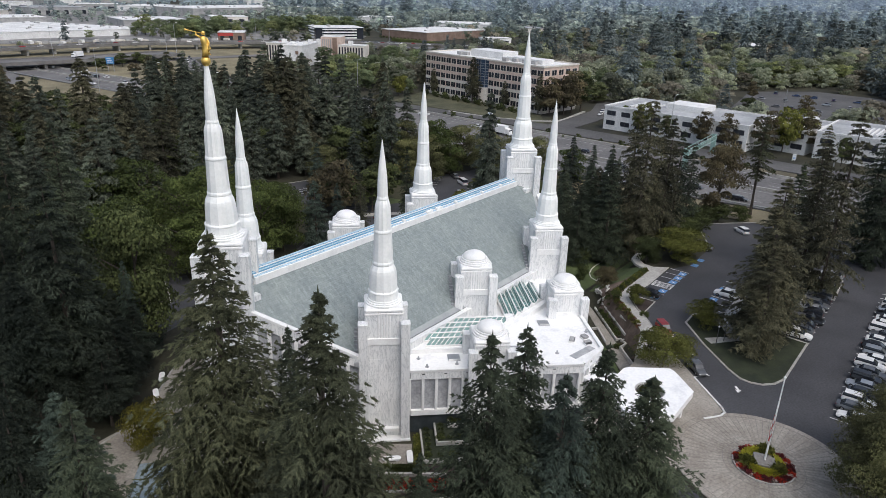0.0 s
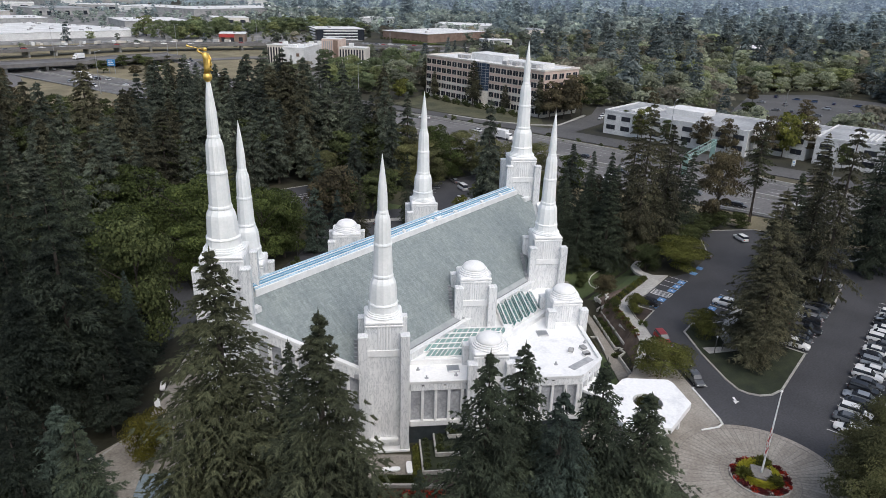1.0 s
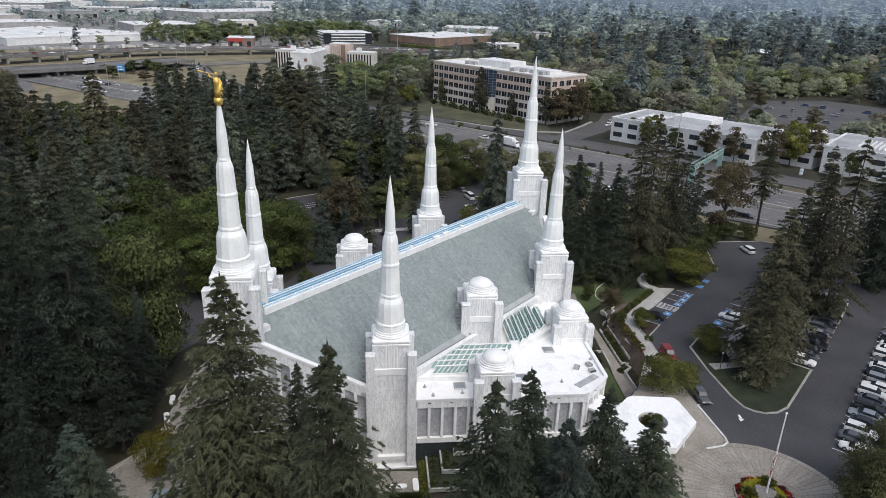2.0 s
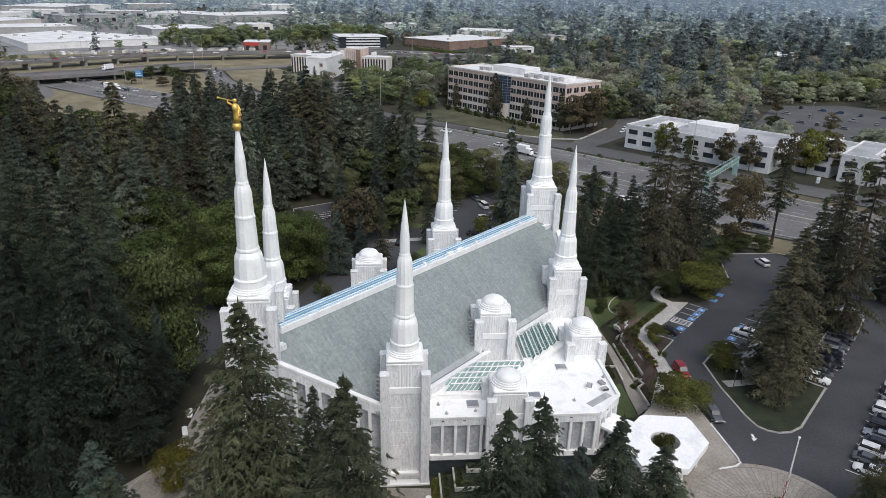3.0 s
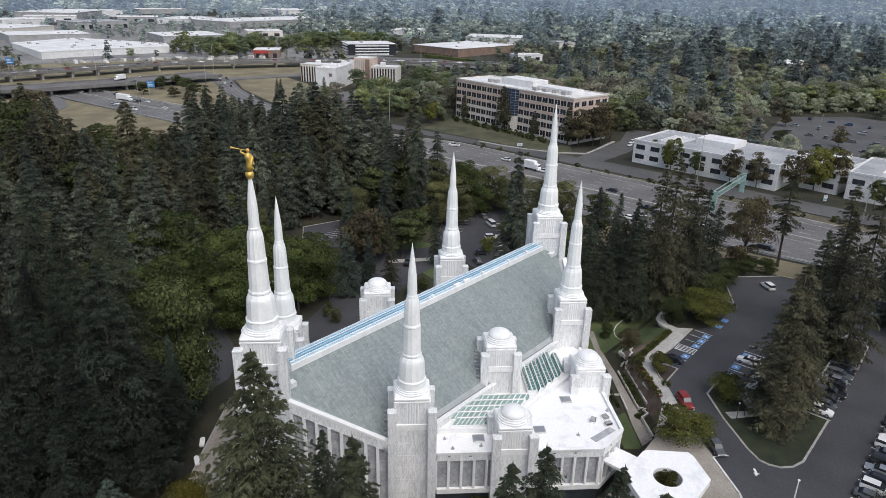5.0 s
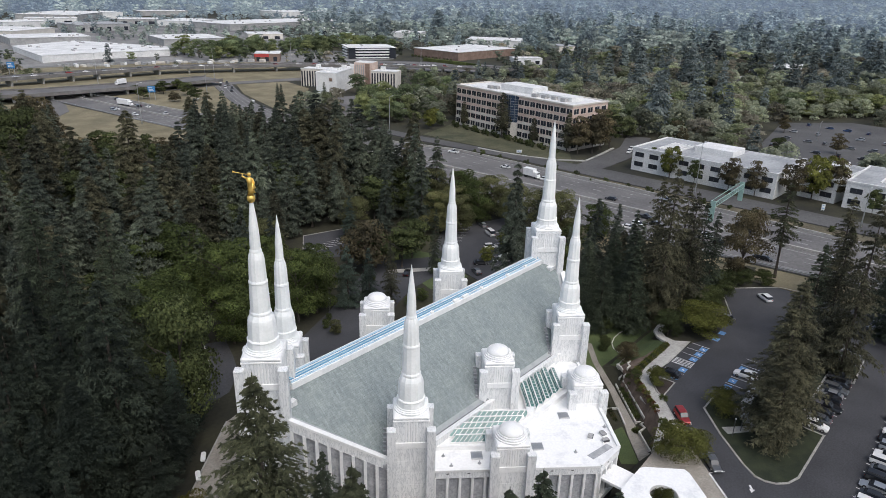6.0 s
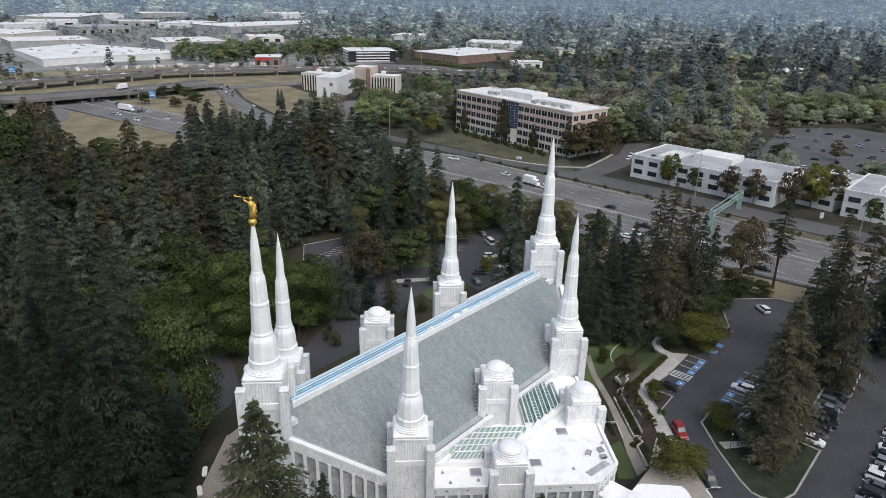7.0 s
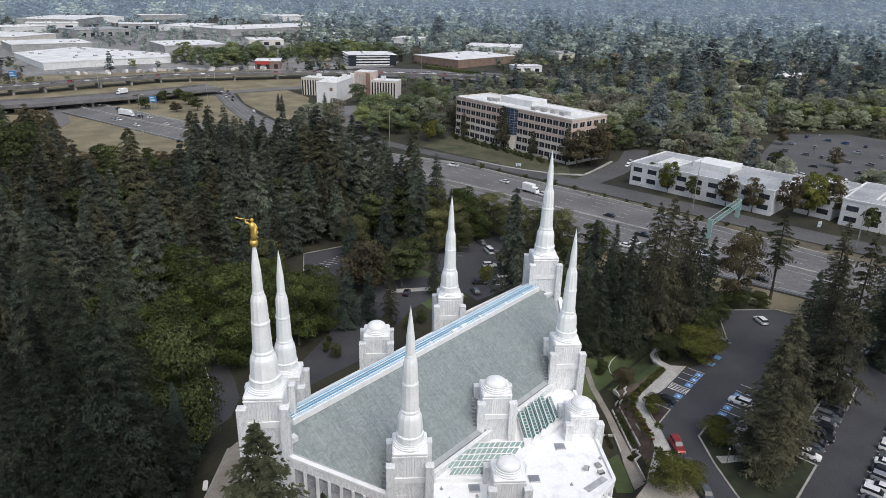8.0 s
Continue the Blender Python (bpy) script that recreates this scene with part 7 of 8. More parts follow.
for i in range(20):
    x, y = 258 + (i * 7 % 13) + 9 * (i % 2), 88 + i * 6.4
    ESTATE_TREE[(1, 0, 1)[i % 3]].plant(x, y, 12 + (i * 5 % 6), "olive-green rounded tree behind the office block", "tree", OFF, wide=1.1)
for i in range(16):
    x, y = 322 + i * 8.6 + (i * 5 % 7), 118 - i * 8.4 + (i * 11 % 9)
    ESTATE_TREE[(0, 1, 1)[i % 3]].plant(x, y, 13 + (i * 7 % 6), "light green rounded tree beyond the business car park", "tree", "business park trees", wide=1.2)
for i in range(58):
    x, y = 272 + i * 3.9 + rg_.uniform(-8, 8), 572 - i * 0.9 + rg_.uniform(-34, 46)
    ESTATE_TREE[(0, 1, 0, 0)[i % 4]].plant(x, y, rg_.uniform(12, 21), "light green tree between estate yards", "tree", "estate trees", wide=1.1)
# light green trees between the temple and the freeway
for k, x, y, h in ((2, 96, 86, 17), (0, 100, 74, 18), (2, 103, 64, 16), (3, 92, 98, 14), (2, 105, 36, 15), (0, 107, 24, 13), (0, 98, 104, 14), (0, 98, 66, 16), (2, 103, 54, 15), (0, 90, 88, 16), (3, 104, 80, 13), (2, 104, 45, 14)):
    MAPLE[(0, 0, 1, 3)[k]].plant(x, y, h, "light green tree beside the freeway", "tree", "freeway side trees")

# ---------------------------------------------------------------- far woods
BUILT = [(240, 160, 34), (228, 122, 36), (224, 104, 26), (212, 40, 26), (212, 12, 26), (216, -40, 26), (214, -66, 30), (252, 322, 24), (276, 318, 26), (262, 350, 24), (292, 306, 20), (232, 306, 18)]
ROADS = [FW_NEAR + FW_FAR[::-1], [(165, 240), (165, -170), (190, -170), (190, 240)], [(184, 58), (262, 70), (262, 94), (184, 80)],
         [(250, 14), (300, 34), (374, 44), (408, 8), (402, -34), (300, -54), (254, -44)], [(262, 92), (300, 116), (330, 112), (300, 92)],
         [(20, 430), (82, 392), (97, 246), (55, 255), (20, 300)], [(112, 400), (122, 330), (136, 240), (162, 190), (170, 276), (192, 350), (214, 400)]]
ROADS += [[(150, 262), (232, 268), (240, 318), (262, 384), (214, 420), (150, 300)], [(-80, 520), (210, 500), (300, 445), (375, 380), (400, 330), (380, 316), (296, 372), (200, 388), (0, 432)], [(186, 238), (230, 226), (306, 256), (304, 292), (225, 304)],
         [(182, 172), (222, 182), (206, 90), (182, 78)], [(330, 400), (420, 296), (482, 326), (484, 392), (456, 458), (400, 472)], [(285, 470), (345, 470), (390, 440), (400, 480), (320, 520)], [(120, 520), (240, 500), (330, 480), (335, 540), (250, 560), (130, 600)]]
bpy.context.view_layer.update()
HALLS = []
for ob in scene.objects:
    if ob.parent is None and ob.get("group") == EST:
        w = [c for c in ob.children if c.name.startswith("wall")][0]
        lo, hi = Vector(w.bound_box[0]), Vector(w.bound_box[6])
        inv = ob.matrix_world.inverted()
        mid = ob.matrix_world @ ((lo + hi) / 2)
        HALLS.append((mid.x, mid.y, (hi - lo).length / 2 + 16, inv, lo, hi))


def free_of_halls(x, y):
    for mx, my, rad, inv, lo, hi in HALLS:
        if abs(x - mx) < rad and abs(y - my) < rad:
            q = inv @ Vector((x, y, 0))
            if lo.x - 5 < q.x < hi.x + 5 and lo.y - 14 < q.y < hi.y + 5:
                return False
    return True


far_rows = [[] for _ in FAR]
far_blue = []
rf = np.random.default_rng(21)
r, n_try = 300.0, 0
while r < 2900:
    step = 12.2 + max(0, r - 420) * 0.0115
    for a_ in np.arange(-2, 81, math.degrees(step / r)):
        rr = r + rf.uniform(-0.5, 0.5) * step
        an = math.radians(a_ + rf.uniform(-0.5, 0.5) * math.degrees(step / r))
        x, y = -83 + rr * math.cos(an), -72 + rr * math.sin(an)
        if x < near_edge(y) + 18 and y < 236 and x > near_edge(y) - 8 or (x < near_edge(y) and y < 268):
            continue
        if x < 126 and y < 268 or x < 120 and y < 480:
            continue
        if x < 216 and 100 < y < 236 or rr < 800 and any(inside(p, x, y) for p in ROADS) or any(math.hypot(x - bx, y - by) < br for bx, by, br in BUILT):
            continue
        left = a_ > 52
        estate = left and 560 < rr < 1500
        if estate and rf.random() < 0.3:
            continue
        if not free_of_halls(x, y):
            continue
        dens = noise.noise((x * 0.015, y * 0.015, 3.0))
        if 70 < x < 330 and 396 < y < 500 - 0.2 * (x - 70) or rr < 420 and rf.random() < 0.12:
            continue
        u = 0.5 + dens * 1.3 + (rf.random() - 0.5) * 0.55
        conifer = u > (0.72 if rr > 700 else 0.80)
        shops = 250 < x < 640 and 215 < y < 660
        if shops and rf.random() < 0.3:
            continue
        conifer = conifer and not ((shops or estate or rr < 520) and rf.random() < 0.7)
        h = (0.68 if shops else 1.0) * (rf.uniform(18, 37) if conifer else rf.uniform(10, 18)) * (1 + max(0, rr - 900) * 0.00025) * (0.5 if estate else 1.0)
        row = (x, y, h, rf.uniform(1.0, 1.45) * (1 + max(0, rr - 600) * 0.0005))
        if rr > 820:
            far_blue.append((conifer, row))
        else:
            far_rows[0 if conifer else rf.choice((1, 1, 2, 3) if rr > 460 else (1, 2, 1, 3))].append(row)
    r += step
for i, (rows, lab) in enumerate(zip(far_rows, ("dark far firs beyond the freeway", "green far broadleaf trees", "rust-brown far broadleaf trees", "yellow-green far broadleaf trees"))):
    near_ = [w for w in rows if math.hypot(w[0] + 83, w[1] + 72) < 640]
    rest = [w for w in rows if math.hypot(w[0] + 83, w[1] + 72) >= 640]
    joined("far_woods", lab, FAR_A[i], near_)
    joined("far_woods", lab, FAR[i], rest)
# aerial haze put into base colour and emission, ring by ring outwards
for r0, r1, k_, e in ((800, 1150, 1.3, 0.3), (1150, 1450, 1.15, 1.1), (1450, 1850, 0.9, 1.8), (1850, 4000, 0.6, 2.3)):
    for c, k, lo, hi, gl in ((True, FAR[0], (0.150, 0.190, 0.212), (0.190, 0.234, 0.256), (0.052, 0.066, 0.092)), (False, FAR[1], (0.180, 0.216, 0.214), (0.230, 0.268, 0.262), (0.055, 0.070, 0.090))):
        mt = leaf_material("hazed_distant_woods", tuple(v * k_ for v in lo), tuple(v * k_ for v in hi), 0.04, 0.4, glow=tuple(v * e for v in gl) if e else None, through_light=0.0 if e > 1 else 0.4)
        ob = joined("backdrop_woods", "distant wooded hills, blue-grey from haze put in their colour", k, [w for q, w in far_blue if q == c and r0 <= math.hypot(w[0] + 83, w[1] + 72) < r1], 0.4, 1.5, mt, 0.3)
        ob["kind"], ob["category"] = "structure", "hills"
for k in FAR + FAR_A:
    bpy.data.meshes.remove(k.crown)

# ---------------------------------------------------------------- car park and gardens


def paint(name, rows, mat, label, z=0.03):
    """Painted marks: rows of x0, y0, x1, y1, width."""
    bm = bmesh.new()
    for x0, y0, x1, y1, w in rows:
        box(bm, 0, -w / 2, z - 0.02, math.hypot(x1 - x0, y1 - y0), w / 2, z, frame_at(x0, y0, x1 - x0, y1 - y0))
    return tagged(part(name, bm, M[mat], None), label, "road marking", kind="structure")


paint("trim_bay_line", [(x, -60.1, x, -55.2, 0.12) for x in np.arange(39.9, 64, 2.675)], "line", "white bay lines of the middle parking row")
paint("trim_bay_line_right", [(x, -67.2, x, -72.4, 0.12) for x in np.arange(17.5, 76, 2.675)], "line", "white bay lines of the long parking row")
paint("trim_bay_line_walk", [(x, -28.4, x, -32.5, 0.12) for x in (38.2, 42.3, 45.8, 48.4, 51.4, 54.2, 57.0)], "line", "white lines of the marked bays")
paint("trim_bay_line_island", [(x, -40.1, x, -44.5, 0.12) for x in (42.2, 45.4, 48.6, 51.8, 55.0, 58.2)], "line", "white lines of the bays beside the island")
paint("trim_bay_hatch", [(45.9 + 0.62 * i, -28.6, 45.9 + 0.62 * i + (0.5 if i < 4 else 0), -32.3, 0.2) for i in range(5)] + [(45.8, -28.5, 48.5, -28.5, 0.14), (45.8, -32.4, 48.5, -32.4, 0.14)], "line", "white hatched access aisle")
paint("trim_bay_blue", [(x - 0.9, -31.6, x + 0.9, -31.6, 1.5) for x in (40.2, 44.1, 49.9, 52.8, 55.6)] + [(x - 0.9, -41.0, x + 0.9, -41.0, 1.5) for x in (43.8, 47.0, 50.2, 53.4)] + [(x - 0.9, -31.9, x + 0.9, -31.9, 1.4) for x in (62.5, 66.5)], "blue_paint", "blue painted symbol squares in parking bays", 0.028)
paint("trim_bay_symbol", [(x - 0.25, -31.9, x + 0.25, -31.4, 0.3) for x in (40.2, 44.1, 49.9, 52.8, 55.6)] + [(x - 0.25, -41.3, x + 0.25, -40.8, 0.3) for x in (43.8, 47.0, 50.2, 53.4)], "line", "small white marks on blue squares", 0.036)
paint("trim_parallel_bay", [(15.4, -48.0, 17.4, -49.8, 0.14), (20.0, -43.2, 22.0, -45.0, 0.14), (24.4, -38.8, 26.4, -40.6, 0.14)], "line", "white marks of the kerbside bays")
# white arrow
bm = prism([(15.2, -54.85), (15.95, -54.2), (15.95, -54.5), (16.8, -53.85), (17.0, -54.15), (16.15, -54.8), (16.3, -55.05)], 0.02, 0.036)
tagged(part("trim_arrow", bm, M["line"], None), "white painted arrow on the asphalt", "road marking", kind="structure")


def kerb(name, pts, z, label, mat="kerb", w=0.25, h=0.17, close=False, deep=0.4):
    """A kerb or low wall: a run of stones along points."""
    bm = bmesh.new()
    run = pts + pts[:1] if close else pts
    for (x0, y0), (x1, y1) in zip(run, run[1:]):
        d = math.hypot(x1 - x0, y1 - y0)
        zz = z if z is not None else (ground_z(x0, y0) + ground_z(x1, y1)) / 2
        box(bm, -w / 2, -w / 2, zz - deep, d + w / 2, w / 2, zz + h, frame_at(x0, y0, x1 - x0, y1 - y0), bev=0.02)
    return tagged(part(name, bm, M[mat], None), label, "kerb", kind="structure")


ISLAND = [(33.2, -40.3), (27.1, -45.6), (21.3, -51.6), (19.6, -54.0), (19.5, -55.6), (20.1, -57.2), (21.6, -58.6), (24.2, -59.5), (39.6, -59.8), (39.8, -55.0), (62.8, -55.0), (63.2, -60.0), (75.5, -59.6), (77, -50), (76, -44.8), (61, -44.8), (42.2, -44.7), (37.5, -40.2)]
sheet("ground_island", ISLAND, 0.14, M["grass_dark"], "dark grass and mulch island of the car park", "grass", z=0.0)
kerb("kerb_island", ISLAND, 0.0, "pale concrete kerb round the parking island", close=True, w=0.35)
sheet("pavement_island_walk", [(37.4, -44.9), (40.6, -44.9), (33.0, -50.6), (28.0, -46.6), (29.3, -45.0), (32.6, -48.2)], 0.17, M["concrete"], "concrete walk across the parking island", "paving", z=0.0)
sheet("pavement_island_strip", [(40.6, -44.9), (60.5, -44.9), (60.5, -46.6), (40.6, -46.6)], 0.17, M["concrete"], "concrete walk beside parking bays", "paving", z=0.0)
sheet("pavement_east", [(60.5, -18.8), (56.4, -19.4), (54.2, -21.2), (53.2, -23.4), (52.6, -25.3), (40, -25.3), (34.6, -25.9), (32.0, -29.0), (29.2, -31.6), (24.0, -35.4), (14, -38.4), (24.6, -38.2), (27.0, -36.4), (31.0, -32.8), (32.2, -31.0), (36.6, -27.3), (45.0, -28.2), (57.2, -28.0), (55.0, -25.2), (55.4, -22.8), (57.2, -21.0), (61.0, -20.2)], 0.15, M["concrete"], "pale concrete walk beside the parking bays", "paving", z=0.0)
BED = [(36.9, -27.6), (37.9, -30.6), (37.9, -32.4), (31.4, -32.7), (32.6, -31.0)]
sheet("ground_bed_tree", BED, 0.13, M["mulch"], "dark mulch bed with a pale kerb", "soil", z=0.0)
kerb("kerb_bed", BED, 0.0, "pale kerb round a planting bed", close=True)
kerb("kerb_canopy", [(15.0, -48.2), (9.4, -54.2), (8.4, -54.9), (7.2, -54.7), (5.0, -53.1)], 0.0, "white painted kerb of the forecourt", "line", 0.3)
kerb("kerb_east", [(24.8, -38.3), (27.0, -36.5), (31.0, -32.9)], 0.0, "pale kerb beside parked cars")
kerb("kerb_far", [(76, -31), (92, -22.4), (104, -34), (107.6, -60), (96, -66), (84, -73.2), (20, -73.2)], 0.0, "pale kerb round the car park")
sheet("ground_verge_south", [(13, -74.4), (20, -73.4), (84, -73.4), (96, -66.2), (108, -60.2), (112, -90), (10, -96), (4, -84)], 0.12, M["mulch"], "dark planted verge beside the parking row", "soil", z=0.0)
paint("trim_kerb_end", [(104.4, -57.7, 104.5, -61.2, 0.4)], "line", "white kerb end", 0.3)

# flag circle: rings of radial paving stones, a round flower bed and the flag pole
FC = (-0.3, -62.5)


def wedge(r0, r1, a0, a1, z0, z1):
    pts = [(r0 * math.cos(a0), r0 * math.sin(a0)), (r1 * math.cos(a0), r1 * math.sin(a0)), (r1 * math.cos((a0 + a1) / 2), r1 * math.sin((a0 + a1) / 2)), (r1 * math.cos(a1), r1 * math.sin(a1)), (r0 * math.cos(a1), r0 * math.sin(a1))]
    return prism(pts, z0, z1)


disc = part("pavement_flag_circle", lathe([(11.5, -0.3), (11.5, 0.045)], 96), M["paver_dark"], None)
disc.location = (*FC, 0)
tagged(disc, "round plaza of radial buff paving stones", "paving", kind="structure")
for r0, r1, n_, g in ((5.1, 10.5, 72, 0.04), (10.6, 11.4, 72, 0.03), (4.45, 5.0, 48, 0.03), (3.95, 4.4, 48, 0.03)):
    bm = wedge(r0, r1, g / r1, math.tau / n_ - g / r1, 0.03, 0.075)
    me = bpy.data.meshes.new("paving_stone")
    bm.normal_update(), bm.to_mesh(me), bm.free()
    for i in range(n_):
        ob = put("paving_stone", me, M["paver"], disc)
        ob.matrix_local = Matrix.Rotation(math.tau * i / n_, 4, "Z")
bedk = part("kerb_flower_circle", lathe([(3.92, 0), (3.92, 0.26), (3.82, 0.3), (3.7, 0.28), (3.7, 0.12)], 64), M["kerb"], None)
bedk.location = (*FC, 0)
tagged(bedk, "round pale kerb of the flower bed", "kerb", kind="structure")
soil = part("ground_flower_circle", lathe([(3.72, 0), (3.7, 0.2), (2.0, 0.4)], 40), M["mulch"], None)
soil.location = (*FC, 0)
tagged(soil, "soil of the round flower bed", "soil", kind="structure")


def plant_tris(seed, r, h, n_, size):
    """Triangles of one low plant: a dome of leaves."""
    rg = np.random.default_rng(seed)
    v = rg.normal(size=(n_, 3))
    v /= np.linalg.norm(v, axis=1)[:, None]
    v[:, 2] = np.abs(v[:, 2])
    p = v * np.array((r, r, h)) * rg.uniform(0.5, 1.0, (n_, 1))
    d, q = rg.normal(size=(n_, 3)), rg.normal(size=(n_, 3))
    d /= np.linalg.norm(d, axis=1)[:, None]
    q /= np.linalg.norm(q, axis=1)[:, None]
    return np.stack([p - d * size * 0.5, p + d * size * 0.5, p + (v + q * 0.6) * size], 1)


PLANT = {}


def plant(kind_, x, y, z, k, label, group, name="plant", category="plant"):
    if kind_ not in PLANT:
        r, h, n_, s, mt = dict(red=(0.45, 0.4, 110, 0.17, "flower_red"), dark=(0.45, 0.4, 110, 0.17, "flower_dark"), white=(0.3, 0.3, 60, 0.13, "flower_white"), yellow=(0.5, 0.38, 120, 0.18, "flower_yellow"),
                               hedge=(0.75, 0.85, 260, 0.22, "leaf_hedge"), low=(0.55, 0.4, 120, 0.2, "leaf"), lime=(0.7, 0.8, 220, 0.24, "leaf_lime"), rust=(0.6, 0.6, 160, 0.2, "leaf_rust"), red_leaf=(0.55, 0.55, 150, 0.2, "leaf_copper"))[kind_]
        PLANT[kind_] = tri_mesh(name, plant_tris(len(PLANT), r, h, n_, s), M[mt])
    ob = put(name, PLANT[kind_], None)
    ob.matrix_world = pose(x, y, z, 0, 0, (x * 71 + y * 33) % 360) @ Matrix.Diagonal((k, k, k, 1))
    return tagged(ob, label, category, group)


for i in range(64):
    a = math.tau * i / 32 + 0.06 * (i % 3)
    r = 3.42 if i < 32 else 2.98
    kd = ("red", "dark", "dark", "white")[i % 4]
    plant(kd, FC[0] + r * math.cos(a), FC[1] + r * math.sin(a), 0.22, 1.0 if kd != "white" else 0.9, {"red": "red bedding plant in the round bed", "dark": "dark red bedding plant in the round bed", "white": "pale pink bedding plant in the round bed"}[kd], "bedding plants of the flag circle")
for i in range(58):
    a, r = i * 2.4, 1.7 + 0.85 * ((i * 0.618) % 1)
    plant("yellow" if i % 7 else "lime", FC[0] + r * math.cos(a), FC[1] + r * math.sin(a), 0.35, 1.4, "yellow-green bedding plant in the round bed", "bedding plants of the flag circle")
plinth = part("flag_plinth", boxes([(-1.3, -1.3, 0.2, 1.3, 1.3, 0.95), (-1.5, -1.5, 0.1, 1.5, 1.5, 0.56)], bev=0.05), M["paver_dark"], None)
plinth.matrix_world = pose(*FC, 0, 0, 0, 20)
tagged(plinth, "square grey stone plinth of the flag pole", "plinth")
hexk = part("kerb_flower_hexagon", ring_plate([(2.72 * math.cos(math.tau * i / 6 + 0.2), 2.72 * math.sin(math.tau * i / 6 + 0.2)) for i in range(6)], (0, 0), 2.25, 0.2, 0.52, 6), M["kerb"], None)
hexk.location = (*FC, 0)
tagged(hexk, "six-sided pale kerb inside the round flower bed", "kerb", kind="structure")
pole = thing("flagpole", "tall white flagpole with a limp flag in a flower bed", "flagpole", pose(*FC, 0.7))
part("pole", tube([(0, 0, 0), (0, 0, 6), (0, 0, 12.6)], [0.13, 0.11, 0.07], 10), M["white"], pole)
part("finial", lathe([(0.02, 12.55), (0.16, 12.68), (0.16, 12.8), (0.02, 12.92)], 10), M["white"], pole)
part("pole_base", lathe([(0.35, 0), (0.35, 0.12), (0.18, 0.25)], 14), M["steel"], pole)
for i in range(7):
    bm = bmesh.new()
    x0, x1 = -0.12 - 0.13 * i, -0.12 - 0.13 * (i + 1)
    vs = [bm.verts.new((x, 0.14 * math.sin(i * 2.1 + k * 0.7 + j), 7.4 - k * 0.6 - 0.22 * (i + j) * (1 - k / 8))) for j, x in enumerate((x0, x1)) for k in range(7)]
    for k in range(6):
        bm.faces.new((vs[k], vs[k + 1], vs[8 + k], vs[7 + k]))
    bmesh.ops.solidify(bm, geom=bm.faces[:], thickness=0.02)
    part("flag_stripe", bm, M["red_paint" if i % 2 == 0 else "white"], pole)

# terraces before the low wing
for i, (x, y, dx, dy, z) in enumerate(((-20.2, -20.4, -25.1, -25.2, -3.5), (-17.4, -20.6, -21.5, -24.6, -2.9), (-14.9, -21.2, -17.8, -23.8, -2.3))):
    ln = 16.0 - 2.5 * i
    ex, ey = dx + ln * 0.7071, dy - ln * 0.7071
    kerb("wall_terrace", [(x, y), (dx, dy), (ex, ey)], z, "grey stone wall of a planted terrace", "concrete", 0.26, 0.25)
    sheet("ground_terrace", [(x, y), (dx, dy), (ex, ey), (ex + (x - dx), ey + (y - dy))], 0.0, M["grass_dark"], "dark green planted terrace", "grass", z=z + 0.1)
    for k in range(9):
        t = (k + 0.5) / 9
        plant("low" if k % 2 else "hedge", dx + (ex - dx) * t + 0.5, dy + (ey - dy) * t + 0.9, z + 0.1, 0.75, "green low shrub on a terrace", "terrace shrubs", "shrub", "shrub")
    for k in range(6):
        t = (k + 0.3) / 6
        plant("low", x + (dx - x) * t + 0.8, y + (dy - y) * t - 0.4, z + 0.1, 0.8, "green low shrub on a terrace", "terrace shrubs", "shrub", "shrub")
for i in range(11):
    t = i / 10
    plant("lime", -21.3 - 5.7 * t, -20.8 - 5.2 * t, -4.1, 0.9, "light green clipped hedge plant", "hedge beside the terraces", "shrub", "shrub")
for i in range(18):
    t = i / 17
    for j in range(2):
        kd = "red" if (i + j) % 3 else "rust"
        plant(kd, -31.4 + 5.2 * t - 0.8 * j, -23.2 - 6.2 * t - 0.8 * j, -4.15, 1.15, "red-flowered bedding plant beside the walk", "red flower bed", "shrub", "shrub")
for i in range(14):
    t = i / 13
    plant("hedge", -29.6 + 3.6 * t, -20.9 - 4.6 * t, -4.15, 0.85, "dark clipped shrub beside the apron", "apron shrubs", "shrub", "shrub")
kerb("wall_flower", [(-30.6, -22.0), (-25.0, -28.8)], -4.1, "low pale wall of the flower bed", "kerb", 0.4, 0.45)
kerb("wall_garden", [(-32.6, -24.6), (-27.0, -30.4)], -4.1, "pale kerb of the flower bed", "kerb", 0.3, 0.2)


def bench(x, y, rot, ln=2.6, z=None):
    z = ground_z(x, y) + 0.1 if z is None else z
    t = thing("stone_bench", "long white rounded stone bench on paving", "bench", pose(x, y, z, 0, 0, rot), "white stone benches")
    pts = [(-ln / 2, 0)]
    out = [(ln / 2 - 0.4 + 0.4 * math.cos(a), 0.42 * math.sin(a)) for a in np.linspace(-1.57, 1.57, 9)] + [(-ln / 2 + 0.4 - 0.4 * math.cos(a), -0.42 * math.sin(a)) for a in np.linspace(-1.57, 1.57, 9)]
    part("seat", prism(out, 0.3, 0.5), M["white"], t)
    for s in (-1, 1):
        part("support", boxes([(s * ln * 0.3 - 0.2, -0.3, 0, s * ln * 0.3 + 0.2, 0.3, 0.3)], bev=0.03), M["white"], t)


